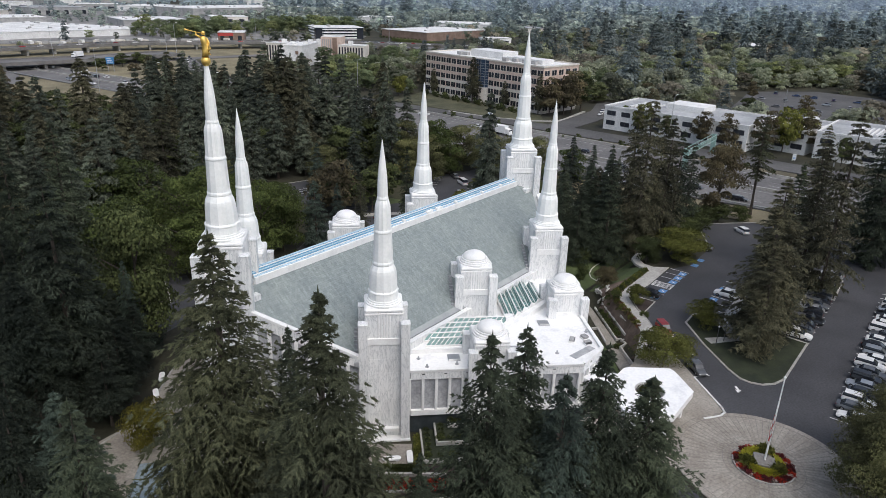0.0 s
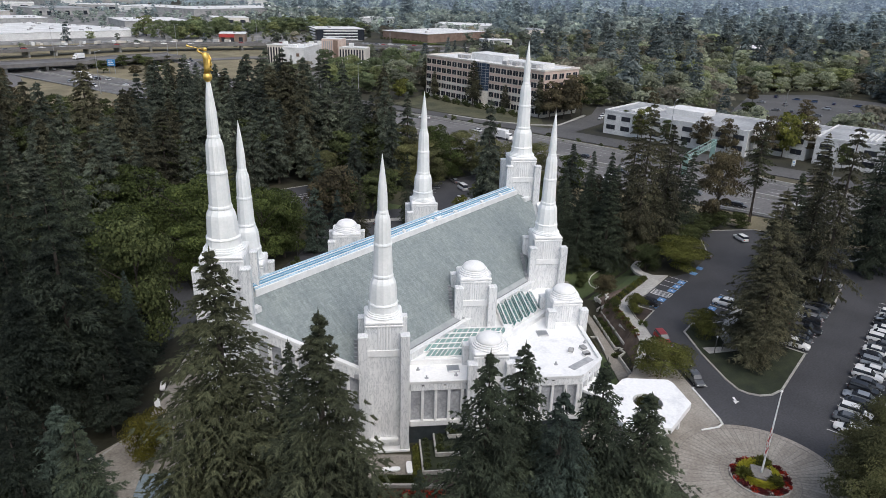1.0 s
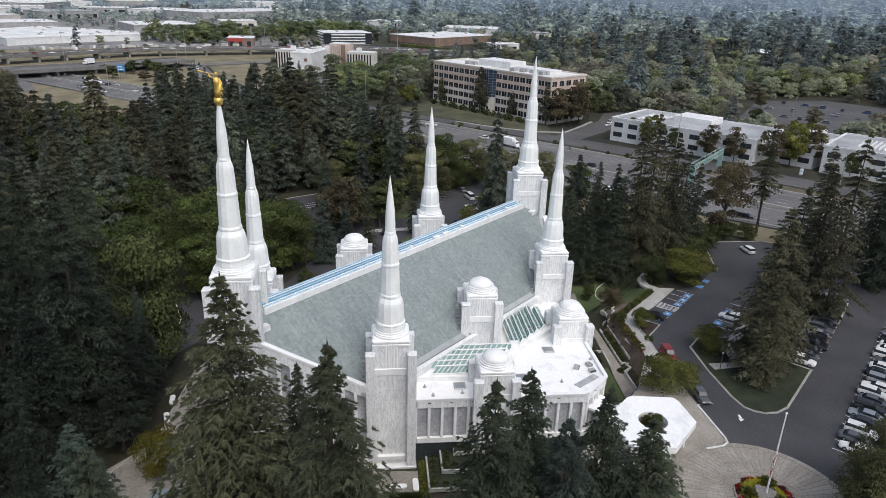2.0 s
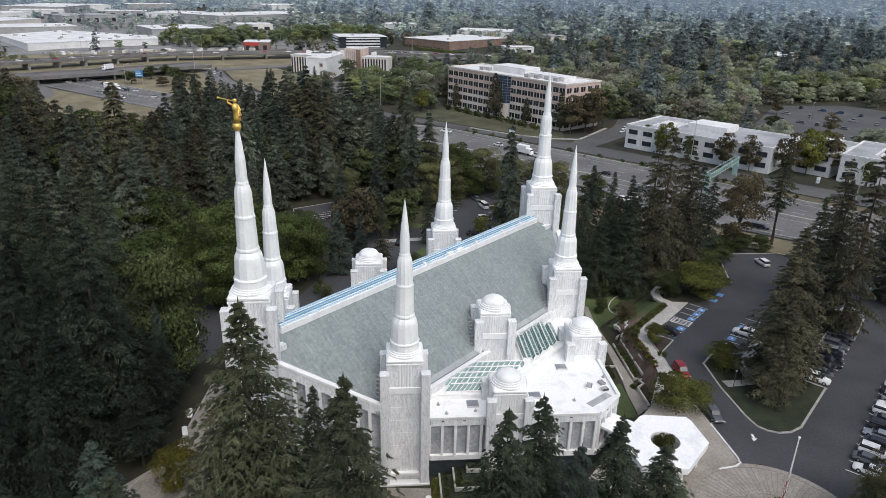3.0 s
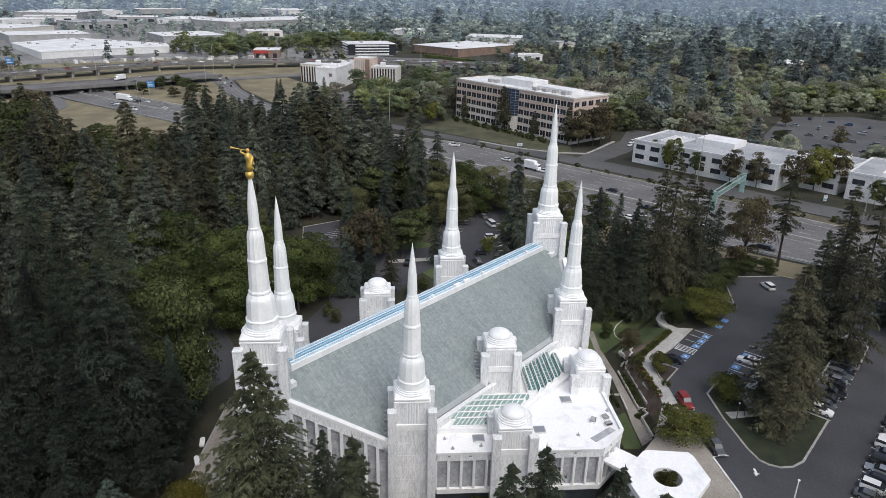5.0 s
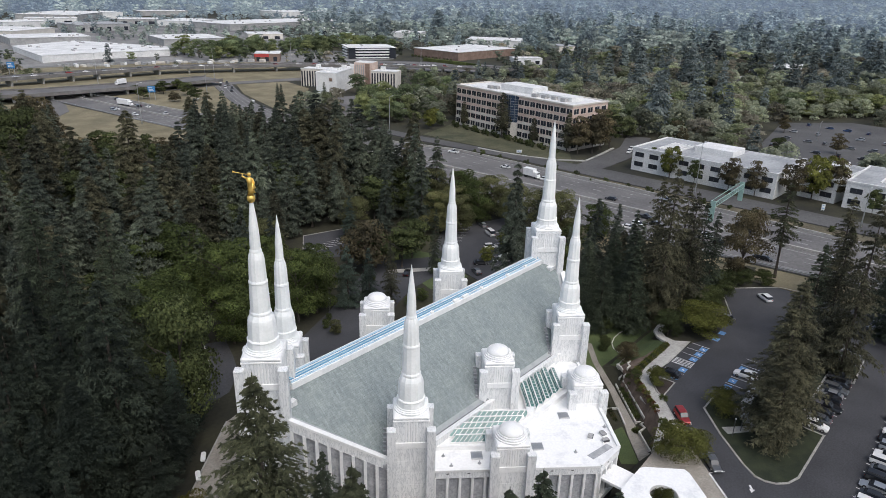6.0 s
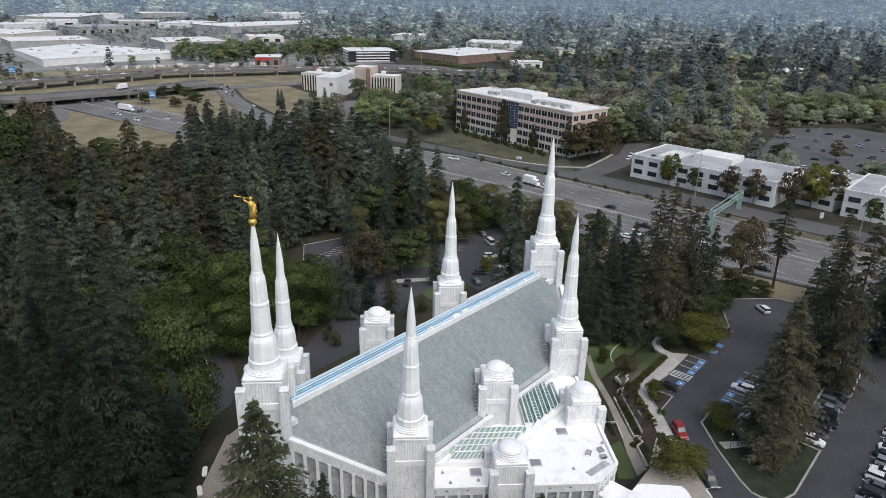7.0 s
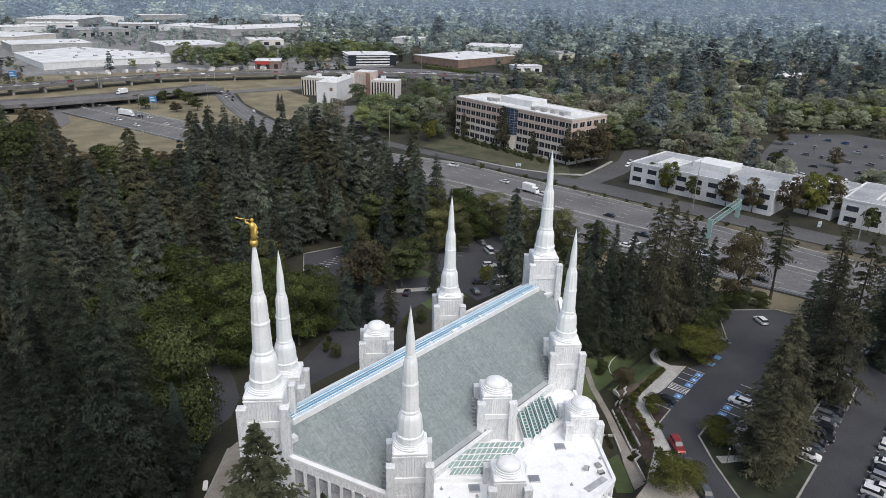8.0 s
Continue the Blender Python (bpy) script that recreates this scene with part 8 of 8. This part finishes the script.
bench(-25.4, -22.9, 45), bench(-27.3, -21.2, -45)
for x, y, r in ((-39.8, 17.8, 65), (-36.6, 21.6, 55)):
    bench(x, y, r)
pool = part("water_pool", boxes([(-2.2, -5.5, 0, 2.2, 5.5, 0.22)], bev=0.05), mottled("pale_pool_floor", (0.20, 0.26, 0.30), (0.28, 0.34, 0.37), 0.3, 3, 0.08, bump_s=0.02), None)
pool.matrix_world = pose(-52.0, -1.2, ground_z(-52, -1) + 0.05, 0, 0, -42)
tagged(pool, "shallow pale reflecting pool with dark bars", "pool", kind="structure")
for i in range(4):
    ob = part("pool_bar", boxes([(-1.9 + i * 1.1, -3.4 + 0.3 * i, 0.2, -1.75 + i * 1.1, 0.6 + 0.3 * i, 0.3)]), M["dark_metal"], pool)
kerb("kerb_court", [(-57, 9), (-51, 12.5), (-44, 14), (-39, 18.5), (-28, 28)], None, "pale kerb round the paved court", h=0.25)
PATH_RIM = [(-15.0, 58.0), (-18.0, 50.9), (-20.1, 46.5), (-24.4, 42.5), (-28.2, 40.8), (-34.0, 39.6)]
kerb("kerb_wood_path", PATH_RIM, None, "pale kerb of a curved path in the wood", "pale_stone", 0.25, 0.2)
strip("road_wood_path", PATH_RIM, [(-10.5, 56.0), (-13.5, 48.0), (-16.5, 41.5), (-22.0, 36.5), (-27.5, 35.5), (-34.0, 35.0)], 0.06, M["asphalt"], "dark asphalt path that curves through the wood")
# paving stones of the court, in courses
me_p = bpy.data.meshes.new("paving_stone")
bm = boxes([(-0.95, -0.95, 0, 0.95, 0.95, 0.05)], bev=0.015)
bm.normal_update(), bm.to_mesh(me_p), bm.free()
court = bpy.data.objects["pavement_court"]
for i in range(-12, 12):
    for j in range(-12, 12):
        v = Matrix.Rotation(radians(-42), 4, "Z") @ Vector((i * 1.97, j * 1.97, 0))
        x, y = -47 + v.x, 2 + v.y
        if inside([(-54, 12), (-44, 13), (-40, 10), (-41, -4), (-44, -5), (-53, -11), (-58, -4)], x, y):
            ob = put("paving_stone", me_p, M["paver"], court)
            ob.matrix_local = pose(x, y, ground_z(x, y) + 0.09, 0, 0, -42)

kerb("kerb_office_walk", [(178, 128), (178.5, 115), (181, 100), (185.4, 87), (193.6, 76.8), (204, 77.6), (227, 80.5)], 0.3, "pale concrete kerb walk before the office block", "concrete", 1.3, 0.16)
# garden terraces between the temple and the parking bays
TERRACES = ((-3.6, [(43.9, -18.5), (40.1, -18.7), (37.4, -21.3), (34.7, -21.4), (25.1, -30.6), (26.0, -31.5)]), (-2.6, [(40.9, -21.2), (39.5, -21.3), (38.1, -22.5), (35.6, -22.5), (26.2, -31.7), (27.4, -32.8)]), (-1.2, [(30.2, -28.8), (26.2, -33.5), (26.8, -34.5), (24.0, -36.5)]))
for top, run in TERRACES:
    if top < -2:
        kerb("wall_garden_terrace", dense(run[:4], 1.2), None, "pale stone wall of a garden terrace", "pale_stone", 0.26, 0.3)
    kerb("wall_garden_terrace", run[3:] if top < -2 else run, top, "pale stone wall of a garden terrace", "pale_stone", 0.26, 0.12, deep=1.0)
for (top, lower), (_, upper), nm in ((TERRACES[0], TERRACES[1], "mulched bed between two terrace walls"), (TERRACES[1], (0, [(0, 0)] * 3 + [(36.2, -23.1), (26.8, -32.3)]), "upper mulched bed of the garden terraces")):
    sheet("ground_terrace_bed", [lower[3], lower[4], upper[4], upper[3]], 0.0, M["bed_mulch"], nm, "soil", z=top - 0.12)
for i in range(8):
    t = i / 7
    plant("hedge", 33.4 - 6.6 * t, -23.4 - 6.6 * t, -3.7, 1.0, "round clipped green shrub between terrace walls", "terrace hedge", "shrub", "shrub")
for i in range(22):
    t = i / 21
    plant(("rust", "red_leaf", "rust", "lime")[i % 4], 34.2 - 8.2 * t + 0.3 * (i % 3), -25.2 - 8.6 * t - 0.3 * (i % 2), ground_z(34.2 - 8.2 * t + 0.3 * (i % 3), -25.2 - 8.6 * t - 0.3 * (i % 2)) * 0.6 - 0.2, 1.0, "rust-red bedding shrub beside the walk", "rust border", "shrub", "shrub")
for i in range(12):
    t = i / 11
    plant("lime" if i % 2 else "hedge", 36 + 15.5 * t, -24.6, ground_z(36 + 15.5 * t, -24.6) + 0.05, 1.1, "round olive shrub beside the walk", "walk hedge", "shrub", "shrub")
for x, y in ((22.5, -37.2), (23.4, -36.4), (21.4, -37.4), (35.6, -25.4), (30.6, -33.2)):
    plant("hedge", x, y, 0.0, 1.2, "dark round garden shrub", "garden shrubs", "shrub", "shrub")
for i in range(26):
    a = rng.uniform(0, 1)
    x, y = 22 + 14 * a + rng.uniform(-1, 1), -33.5 + 10.5 * a + rng.uniform(-1.2, 1.2)
    plant(("low", "rust", "hedge")[i % 3], x, y, ground_z(x, y) + 0.1, 0.9, "low garden shrub on a terrace", "garden shrubs", "shrub", "shrub")


def garden_lamp(x, y, h=3.6):
    t = thing("garden_lamp", "dark post lamp with a pale globe", "lamp", pose(x, y, max(ground_z(x, y), -4.3) + 0.05), "garden lamps")
    part("post", tube([(0, 0, 0), (0, 0, h)], [0.08, 0.06], 8), M["dark_metal"], t)
    part("globe", lathe([(0.05, h - 0.02), (0.16, h + 0.06), (0.18, h + 0.2), (0.08, h + 0.32)], 12), M["grey_metal"], t)


for x, y in ((30.5, -48.0), (50, -47.5), (-50, 22), (-44, 26), (16, 50), (48, 62), (60, -19), (28, -47.4), (70, -46)):
    garden_lamp(x, y)
paint_rows = []
for i in range(8):
    paint_rows.append((40.5 + i * 1.9, 88.5 + i * 0.5 - i * 0.35, 42.5 + i * 1.9, 84.0 + i * 0.5 - i * 0.35, 0.14))
paint("trim_rear_bay", paint_rows, "line", "white bay lines of the rear car park", -4.04)
paint("trim_rear_bay_b", [(70 + i * 3.0, 38 + i * 2.1, 73.5 + i * 3.0, 34.4 + i * 2.1, 0.14) for i in range(9)] + [(76 + i * 2.6, 62 + i * 1.3, 79.5 + i * 2.6, 58 + i * 1.3, 0.14) for i in range(7)], "line", "white bay lines of the rear car park", -4.03)
kerb("kerb_rear", [(34, 84), (46, 99), (60, 95)], None, "pale kerb of the rear car park", h=0.3)
sheet("pavement_rear", [(44, 56), (60, 44), (61, 46), (45, 58.5)], 0.2, M["concrete"], "pale walk across the rear lawn", "paving", 3)
shel = thing("rear_shelter", "small white flat-roofed shelter behind the temple", "shelter", pose(6, 62, ground_z(6, 62), 0, 0, 20))
part("roof", boxes([(-4, -2.5, 3.0, 4, 2.5, 3.4)], bev=0.05), M["membrane"], shel)
for x, y in ((-3.6, -2.1), (3.6, -2.1), (-3.6, 2.1), (3.6, 2.1)):
    part("post", boxes([(x - 0.15, y - 0.15, 0, x + 0.15, y + 0.15, 3.0)]), M["white"], shel)

# ---------------------------------------------------------------- vehicles


def loft(sections, bm=None):
    """A closed skin over cross-sections of equally many points."""
    bm = bm or bmesh.new()
    rows = [[bm.verts.new(p) for p in s] for s in sections]
    n_ = len(rows[0])
    for a, b in zip(rows, rows[1:]):
        for i in range(n_):
            bm.faces.new((a[i], a[(i + 1) % n_], b[(i + 1) % n_], b[i]))
    bm.faces.new(rows[0][::-1]), bm.faces.new(rows[-1])
    bmesh.ops.recalc_face_normals(bm, faces=bm.faces)
    return bm


def section(x, w, z0, z1, tuck=0.82):
    return [(x, -w * 0.94, z0), (x, w * 0.94, z0), (x, w, z0 + (z1 - z0) * 0.45), (x, w * tuck, z1), (x, -w * tuck, z1), (x, -w, z0 + (z1 - z0) * 0.45)]


def build_car(style, paint_mat, label):
    L2, W2, hood, belt, roof = dict(sedan=(2.35, 0.9, 0.78, 0.95, 1.45), suv=(2.3, 0.93, 0.95, 1.1, 1.72), pickup=(2.8, 0.97, 1.05, 1.15, 1.85), van=(2.7, 0.98, 1.1, 1.25, 2.2))[style]
    car = thing("car", label, "car")
    zb = 0.25
    part("body", loft([section(-L2, W2 * 0.86, zb + 0.18, belt * 0.86), section(-L2 + 0.2, W2 * 0.97, zb, belt * 0.97), section(-L2 * 0.4, W2, zb, belt), section(L2 * 0.35, W2, zb, belt), section(L2 * 0.5, W2 * 0.99, zb, hood * 1.04), section(L2 - 0.25, W2 * 0.93, zb, hood * 0.9), section(L2, W2 * 0.78, zb + 0.15, hood * 0.72)]), paint_mat, car)
    c0, c1 = dict(sedan=(-0.78, 0.42), suv=(-0.97, 0.40), pickup=(-0.2, 0.38), van=(-0.98, 0.62))[style]
    glass = part("cabin_glass", loft([section(c0 * L2, W2 * 0.84, belt - 0.05, belt + 0.02), section(c0 * L2 + 0.3 * (1.6 if style == "sedan" else 0.6), W2 * 0.8, belt - 0.05, roof - 0.06, 0.86), section(c1 * L2 - 0.55, W2 * 0.8, belt - 0.05, roof - 0.06, 0.86), section(c1 * L2 + 0.1, W2 * 0.84, belt - 0.05, belt + 0.02)]), M["dark_glass"], car)
    part("roof_panel", loft([section(c0 * L2 + (0.62 if style == "sedan" else 0.2), W2 * 0.78, roof - 0.1, roof - 0.02), section((c0 + c1) * L2 / 2, W2 * 0.8, roof - 0.1, roof + 0.02), section(c1 * L2 - 0.6, W2 * 0.78, roof - 0.1, roof - 0.02)]), paint_mat, car)
    if style == "pickup":
        part("load_bed", boxes([(-L2 + 0.2, -W2 * 0.78, belt - 0.02, -0.5, W2 * 0.78, belt + 0.02)]), M["dark_metal"], car)
    for sx in (-1, 1):
        for sy in (-1, 1):
            bm = lathe([(0.2, -0.11), (0.34, -0.1), (0.34, 0.1), (0.2, 0.11)], 12)
            bmesh.ops.transform(bm, matrix=Matrix.Translation((sx * L2 * 0.62, sy * (W2 - 0.1), 0.34)) @ Matrix.Rotation(math.pi / 2, 4, "X"), verts=bm.verts)
            wh = part("wheel", bm, M["rubber"], car)
            bm = lathe([(0.19, -0.02), (0.17, 0.03)], 10)
            bmesh.ops.transform(bm, matrix=Matrix.Translation((sx * L2 * 0.62, sy * (W2 + 0.01), 0.34)) @ Matrix.Rotation(-sy * math.pi / 2, 4, "X"), verts=bm.verts)
            part("rim", bm, M["steel"], wh)
    for sy in (-1, 1):
        part("headlight", boxes([(L2 - 0.22, sy * W2 * 0.62 - 0.18, hood * 0.62, L2 - 0.03, sy * W2 * 0.62 + 0.18, hood * 0.78)], bev=0.03), M["lamp_glass"], car)
        part("tail_lamp", boxes([(-L2 - 0.01, sy * W2 * 0.62 - 0.16, belt * 0.62, -L2 + 0.12, sy * W2 * 0.62 + 0.16, belt * 0.82)], bev=0.03), M["tail_red"], car)
    return car


def car_paint(name, col, metal=0.35):
    m, n, l, p = principled(name, 0.28, metal)
    v = coords(n, l, space="World")
    r = ramp_node(n, [(0.3, tuple(c * 0.92 for c in col)), (0.7, tuple(min(1, c * 1.06) for c in col))])
    l.new(noise_node(n, l, v, 1.2), r.inputs[0])
    l.new(r.outputs[0], p.inputs["Base Color"])
    p.inputs["Coat Weight"].default_value = 0.5
    return m


PAINTS = dict(white=car_paint("white_car_paint", (0.75, 0.75, 0.74), 0.0), silver=car_paint("silver_car_paint", (0.45, 0.46, 0.47), 0.7), grey=car_paint("grey_car_paint", (0.12, 0.125, 0.13)), black=car_paint("black_car_paint", (0.015, 0.015, 0.017)),
              red=car_paint("red_car_paint", (0.30, 0.02, 0.018)), blue=car_paint("blue_car_paint", (0.03, 0.06, 0.14)))
CARS = {}


def car(style, colour, x, y, rot, where, group, z=None):
    key = (style, colour)
    zz = ground_z(x, y) if z is None else z
    lab = f"{colour} {style} {where}"
    if key not in CARS:
        CARS[key] = build_car(style, PAINTS[colour], lab)
        CARS[key].matrix_world = pose(x, y, zz, 0, 0, rot)
        ob = CARS[key]
    else:
        ob = copy_thing(CARS[key], pose(x, y, zz, 0, 0, rot))
    return tagged(ob, lab, "car", group)


PARK = "parked in the temple car park"
car("suv", "red", 26.9, -38.5, -135, "parked beside the kerb walk", "kerbside cars", 0.02)
car("pickup", "black", 22.2, -43.4, -135, "parked beside the kerb walk", "kerbside cars", 0.02)
car("sedan", "grey", 17.6, -47.6, -135, "parked beside the kerb walk", "kerbside cars", 0.02)
car("suv", "white", 50.2, -42.4, 92, PARK, "bay cars", 0.02)
car("sedan", "black", 40.2, -30.2, 90, PARK, "bay cars", 0.02)
mix = [("suv", "white"), ("sedan", "grey"), ("sedan", "black"), ("pickup", "black"), ("suv", "black"), ("sedan", "silver"), ("suv", "grey"), ("sedan", "black"), ("suv", "grey")]
for i in range(9):
    st_, co = mix[i]
    car(st_, co, 41.3 + 2.675 * i, -57.6 + 0.25 * ((i * 7) % 3 - 1), 90 if i % 3 else -90, PARK, "middle row cars", 0.02)
mix2 = [("sedan", "white"), ("sedan", "grey"), ("suv", "white"), ("sedan", "black"), ("sedan", "silver"), ("suv", "black"), ("sedan", "grey"), ("suv", "white"), ("sedan", "white"), ("suv", "silver"), ("sedan", "black"), ("sedan", "white"), ("suv", "grey"), ("suv", "white"), ("sedan", "white"), ("sedan", "white"), ("suv", "black"), ("sedan", "silver"), ("suv", "white")]
for i, (st_, co) in enumerate(mix2):
    car(st_, co, 18.8 + 2.675 * i, -69.9 + 0.25 * ((i * 5) % 3 - 1), -90 if i % 4 else 90, PARK, "long row cars", 0.02)
car("suv", "grey", 72, -57.4, 80, PARK, "far row cars", 0.02), car("sedan", "silver", 76.5, -57.2, 84, PARK, "far row cars", 0.02), car("pickup", "silver", 95, -58.5, 160, PARK, "far row cars", 0.02)
car("suv", "white", 93, -33.5, 50, PARK, "far row cars", 0.02), car("sedan", "grey", 74, -29.8, 90, PARK, "far row cars", 0.02)
REAR = "parked behind the temple"
for st_, co, x, y, r_ in (("van", "white", 91, 55, 60), ("suv", "white", 81, 47, -40), ("sedan", "black", 68, 41, -40), ("suv", "white", 77.5, 38.5, 140), ("van", "white", 79.5, 33.5, 60), ("sedan", "grey", 62, 38, 60), ("sedan", "silver", 96, 62, 60), ("sedan", "black", 47, 52, 30)):
    car(st_, co, x, y, r_, REAR, "rear lot cars", ground_z(x, y) + 0.14)
LOT = "parked in the business car park"
for i in range(40):
    x, y = 268 + 26 * (i % 5) + rng.uniform(-2, 2), -52 + 11 * (i // 5) + rng.uniform(-1.5, 1.5)
    if inside([(254, 12), (300, 27), (370, 36), (400, 8), (396, -27), (300, -46), (258, -36)], x, y):
        car(("sedan", "suv")[i % 2], ("white", "black", "grey", "silver", "blue")[i % 5], x, y, 90 if i % 3 else 0, LOT, "business park cars", ground_z(x, y) + 0.18)
DRIVE = "driving on the freeway"
for i in range(44):
    f = (0.115, 0.21, 0.31, 0.40, 0.63, 0.73, 0.82, 0.91)[i % 8]
    k = rng.uniform(0.02, 0.98) * 5.4
    j = int(k)
    c = lambda q: (FW_NEAR[q][0] + (FW_FAR[q][0] - FW_NEAR[q][0]) * f, FW_NEAR[q][1] + (FW_FAR[q][1] - FW_NEAR[q][1]) * f)
    a, b = c(j), c(j + 1)
    x, y = a[0] + (b[0] - a[0]) * (k - j), a[1] + (b[1] - a[1]) * (k - j)
    hd = math.degrees(math.atan2(b[1] - a[1], b[0] - a[0])) + (180 if f > 0.5 else 0)
    car(("sedan", "suv", "sedan", "pickup")[i % 4], ("white", "black", "silver", "grey", "white", "black", "white")[i % 7], x, y, hd, DRIVE, "freeway traffic", ground_z(x, y) + 0.33)
for x, y, hd in ((204, 402, 240), (207, 398, 240), (198, 392, 240), (202, 388, 240), (193, 378, 240), (196, 374, 240), (188, 362, 245), (176, 318, 245), (166, 292, 245)):
    car(("sedan", "suv")[int(x) % 2], ("white", "grey", "black")[int(y) % 3], x, y, hd, "waiting on the slip road", "slip road cars", ground_z(x, y) + 0.4)
for i in range(34 + 14):
    t = i / 34 if i < 34 else 0.61 + (i - 34) * 0.0165
    pts = [(-40, 494), (75, 480), (135, 480), (203, 476), (294, 430), (365, 372), (394, 329), (440, 262)]
    k = t * 6.9
    j = int(k)
    a, b = pts[j], pts[j + 1]
    x, y = a[0] + (b[0] - a[0]) * (k - j), a[1] + (b[1] - a[1]) * (k - j)
    car(("sedan", "suv")[i % 2], ("white", "silver", "white", "grey", "red")[i % 5], x, y, math.degrees(math.atan2(b[1] - a[1], b[0] - a[0])), "driving on the elevated highway", "highway traffic", 7.45)
car("sedan", "white", 224, 70, 190, "parked on the office side road", "side road cars", ground_z(224, 70) + 0.35), car("suv", "white", 230, 72, 190, "parked on the office side road", "side road cars", ground_z(230, 72) + 0.35)


def truck(x, y, hd, ln, z, label):
    t = thing("box_truck", label, "truck", pose(x, y, z, 0, 0, hd), "trucks")
    part("cargo_box", boxes([(-ln / 2, -1.25, 0.9, ln / 2 - 2.2, 1.25, 3.9)], bev=0.06), M["white"], t)
    part("cab", loft([section(ln / 2 - 2.0, 1.15, 0.6, 2.9, 0.9), section(ln / 2 - 0.5, 1.15, 0.6, 2.8, 0.88), section(ln / 2, 1.1, 0.6, 1.6, 0.9)]), M["white"], t)
    part("windscreen", boxes([(ln / 2 - 0.45, -0.95, 1.7, ln / 2 - 0.15, 0.95, 2.5)]), M["dark_glass"], t)
    for x_ in (-ln * 0.36, -ln * 0.26, ln * 0.34):
        for sy in (-1, 1):
            bm = lathe([(0.25, -0.15), (0.5, -0.14), (0.5, 0.14), (0.25, 0.15)], 12)
            bmesh.ops.transform(bm, matrix=Matrix.Translation((x_, sy * 1.08, 0.5)) @ Matrix.Rotation(math.pi / 2, 4, "X"), verts=bm.verts)
            part("wheel", bm, M["rubber"], t)


for x, y, hd, ln, z, lab in ((150, 78, 265, 7.5, ground_z(150, 78) + 0.33, "white box truck driving on the freeway"), (132, 412, 200, 8.5, 5.65, "white box truck on the road bridge"), (108, 356, 285, 12, ground_z(108, 356) + 0.33, "long white truck under the road bridge")):
    truck(x, y, hd, ln, z, lab)

# low walls and edging of the side garden
kerb("wall_garden_step", [(27.2, -32.6), (25.0, -31.6), (24.4, -32.8), (22.5, -32.5), (18.4, -36.7), (15.6, -38.6)], -3.6, "pale stone wall beside the sunken path", "pale_stone", 0.26, 0.3)
kerb("wall_annex_bed", [(24.2, -22.6), (26.4, -24.6), (27.4, -25.6), (23.6, -29.0)], -4.2, "pale edging of the beds beside the low wing", "pale_stone", 0.28, 0.4)
kerb("kerb_lawn", [(61, -11.4), (57, -10.8), (54, -11.0), (51, -11.9), (49, -13.4), (48.2, -15.3), (48.0, -18.5)], None, "thin pale edging across the lawn", "pale_stone", 0.2, 0.24)
for i in range(9):
    t = i / 8
    plant("rust" if i % 2 else "low", 27.0 - 3.4 * t, -23.6 - 3.4 * t, -4.1, 0.9, "low shrub beside the temple wall", "wall shrubs", "shrub", "shrub")
for i in range(11):
    x, y = 408 + 3.3 * i, 388 - 6.4 * i
    car(("suv", "sedan", "van")[i % 3], ("white", "silver", "white", "white", "grey")[i % 5], x, y, -63, "parked on the street before the showroom", "showroom street cars", ground_z(x, y) + 0.22)
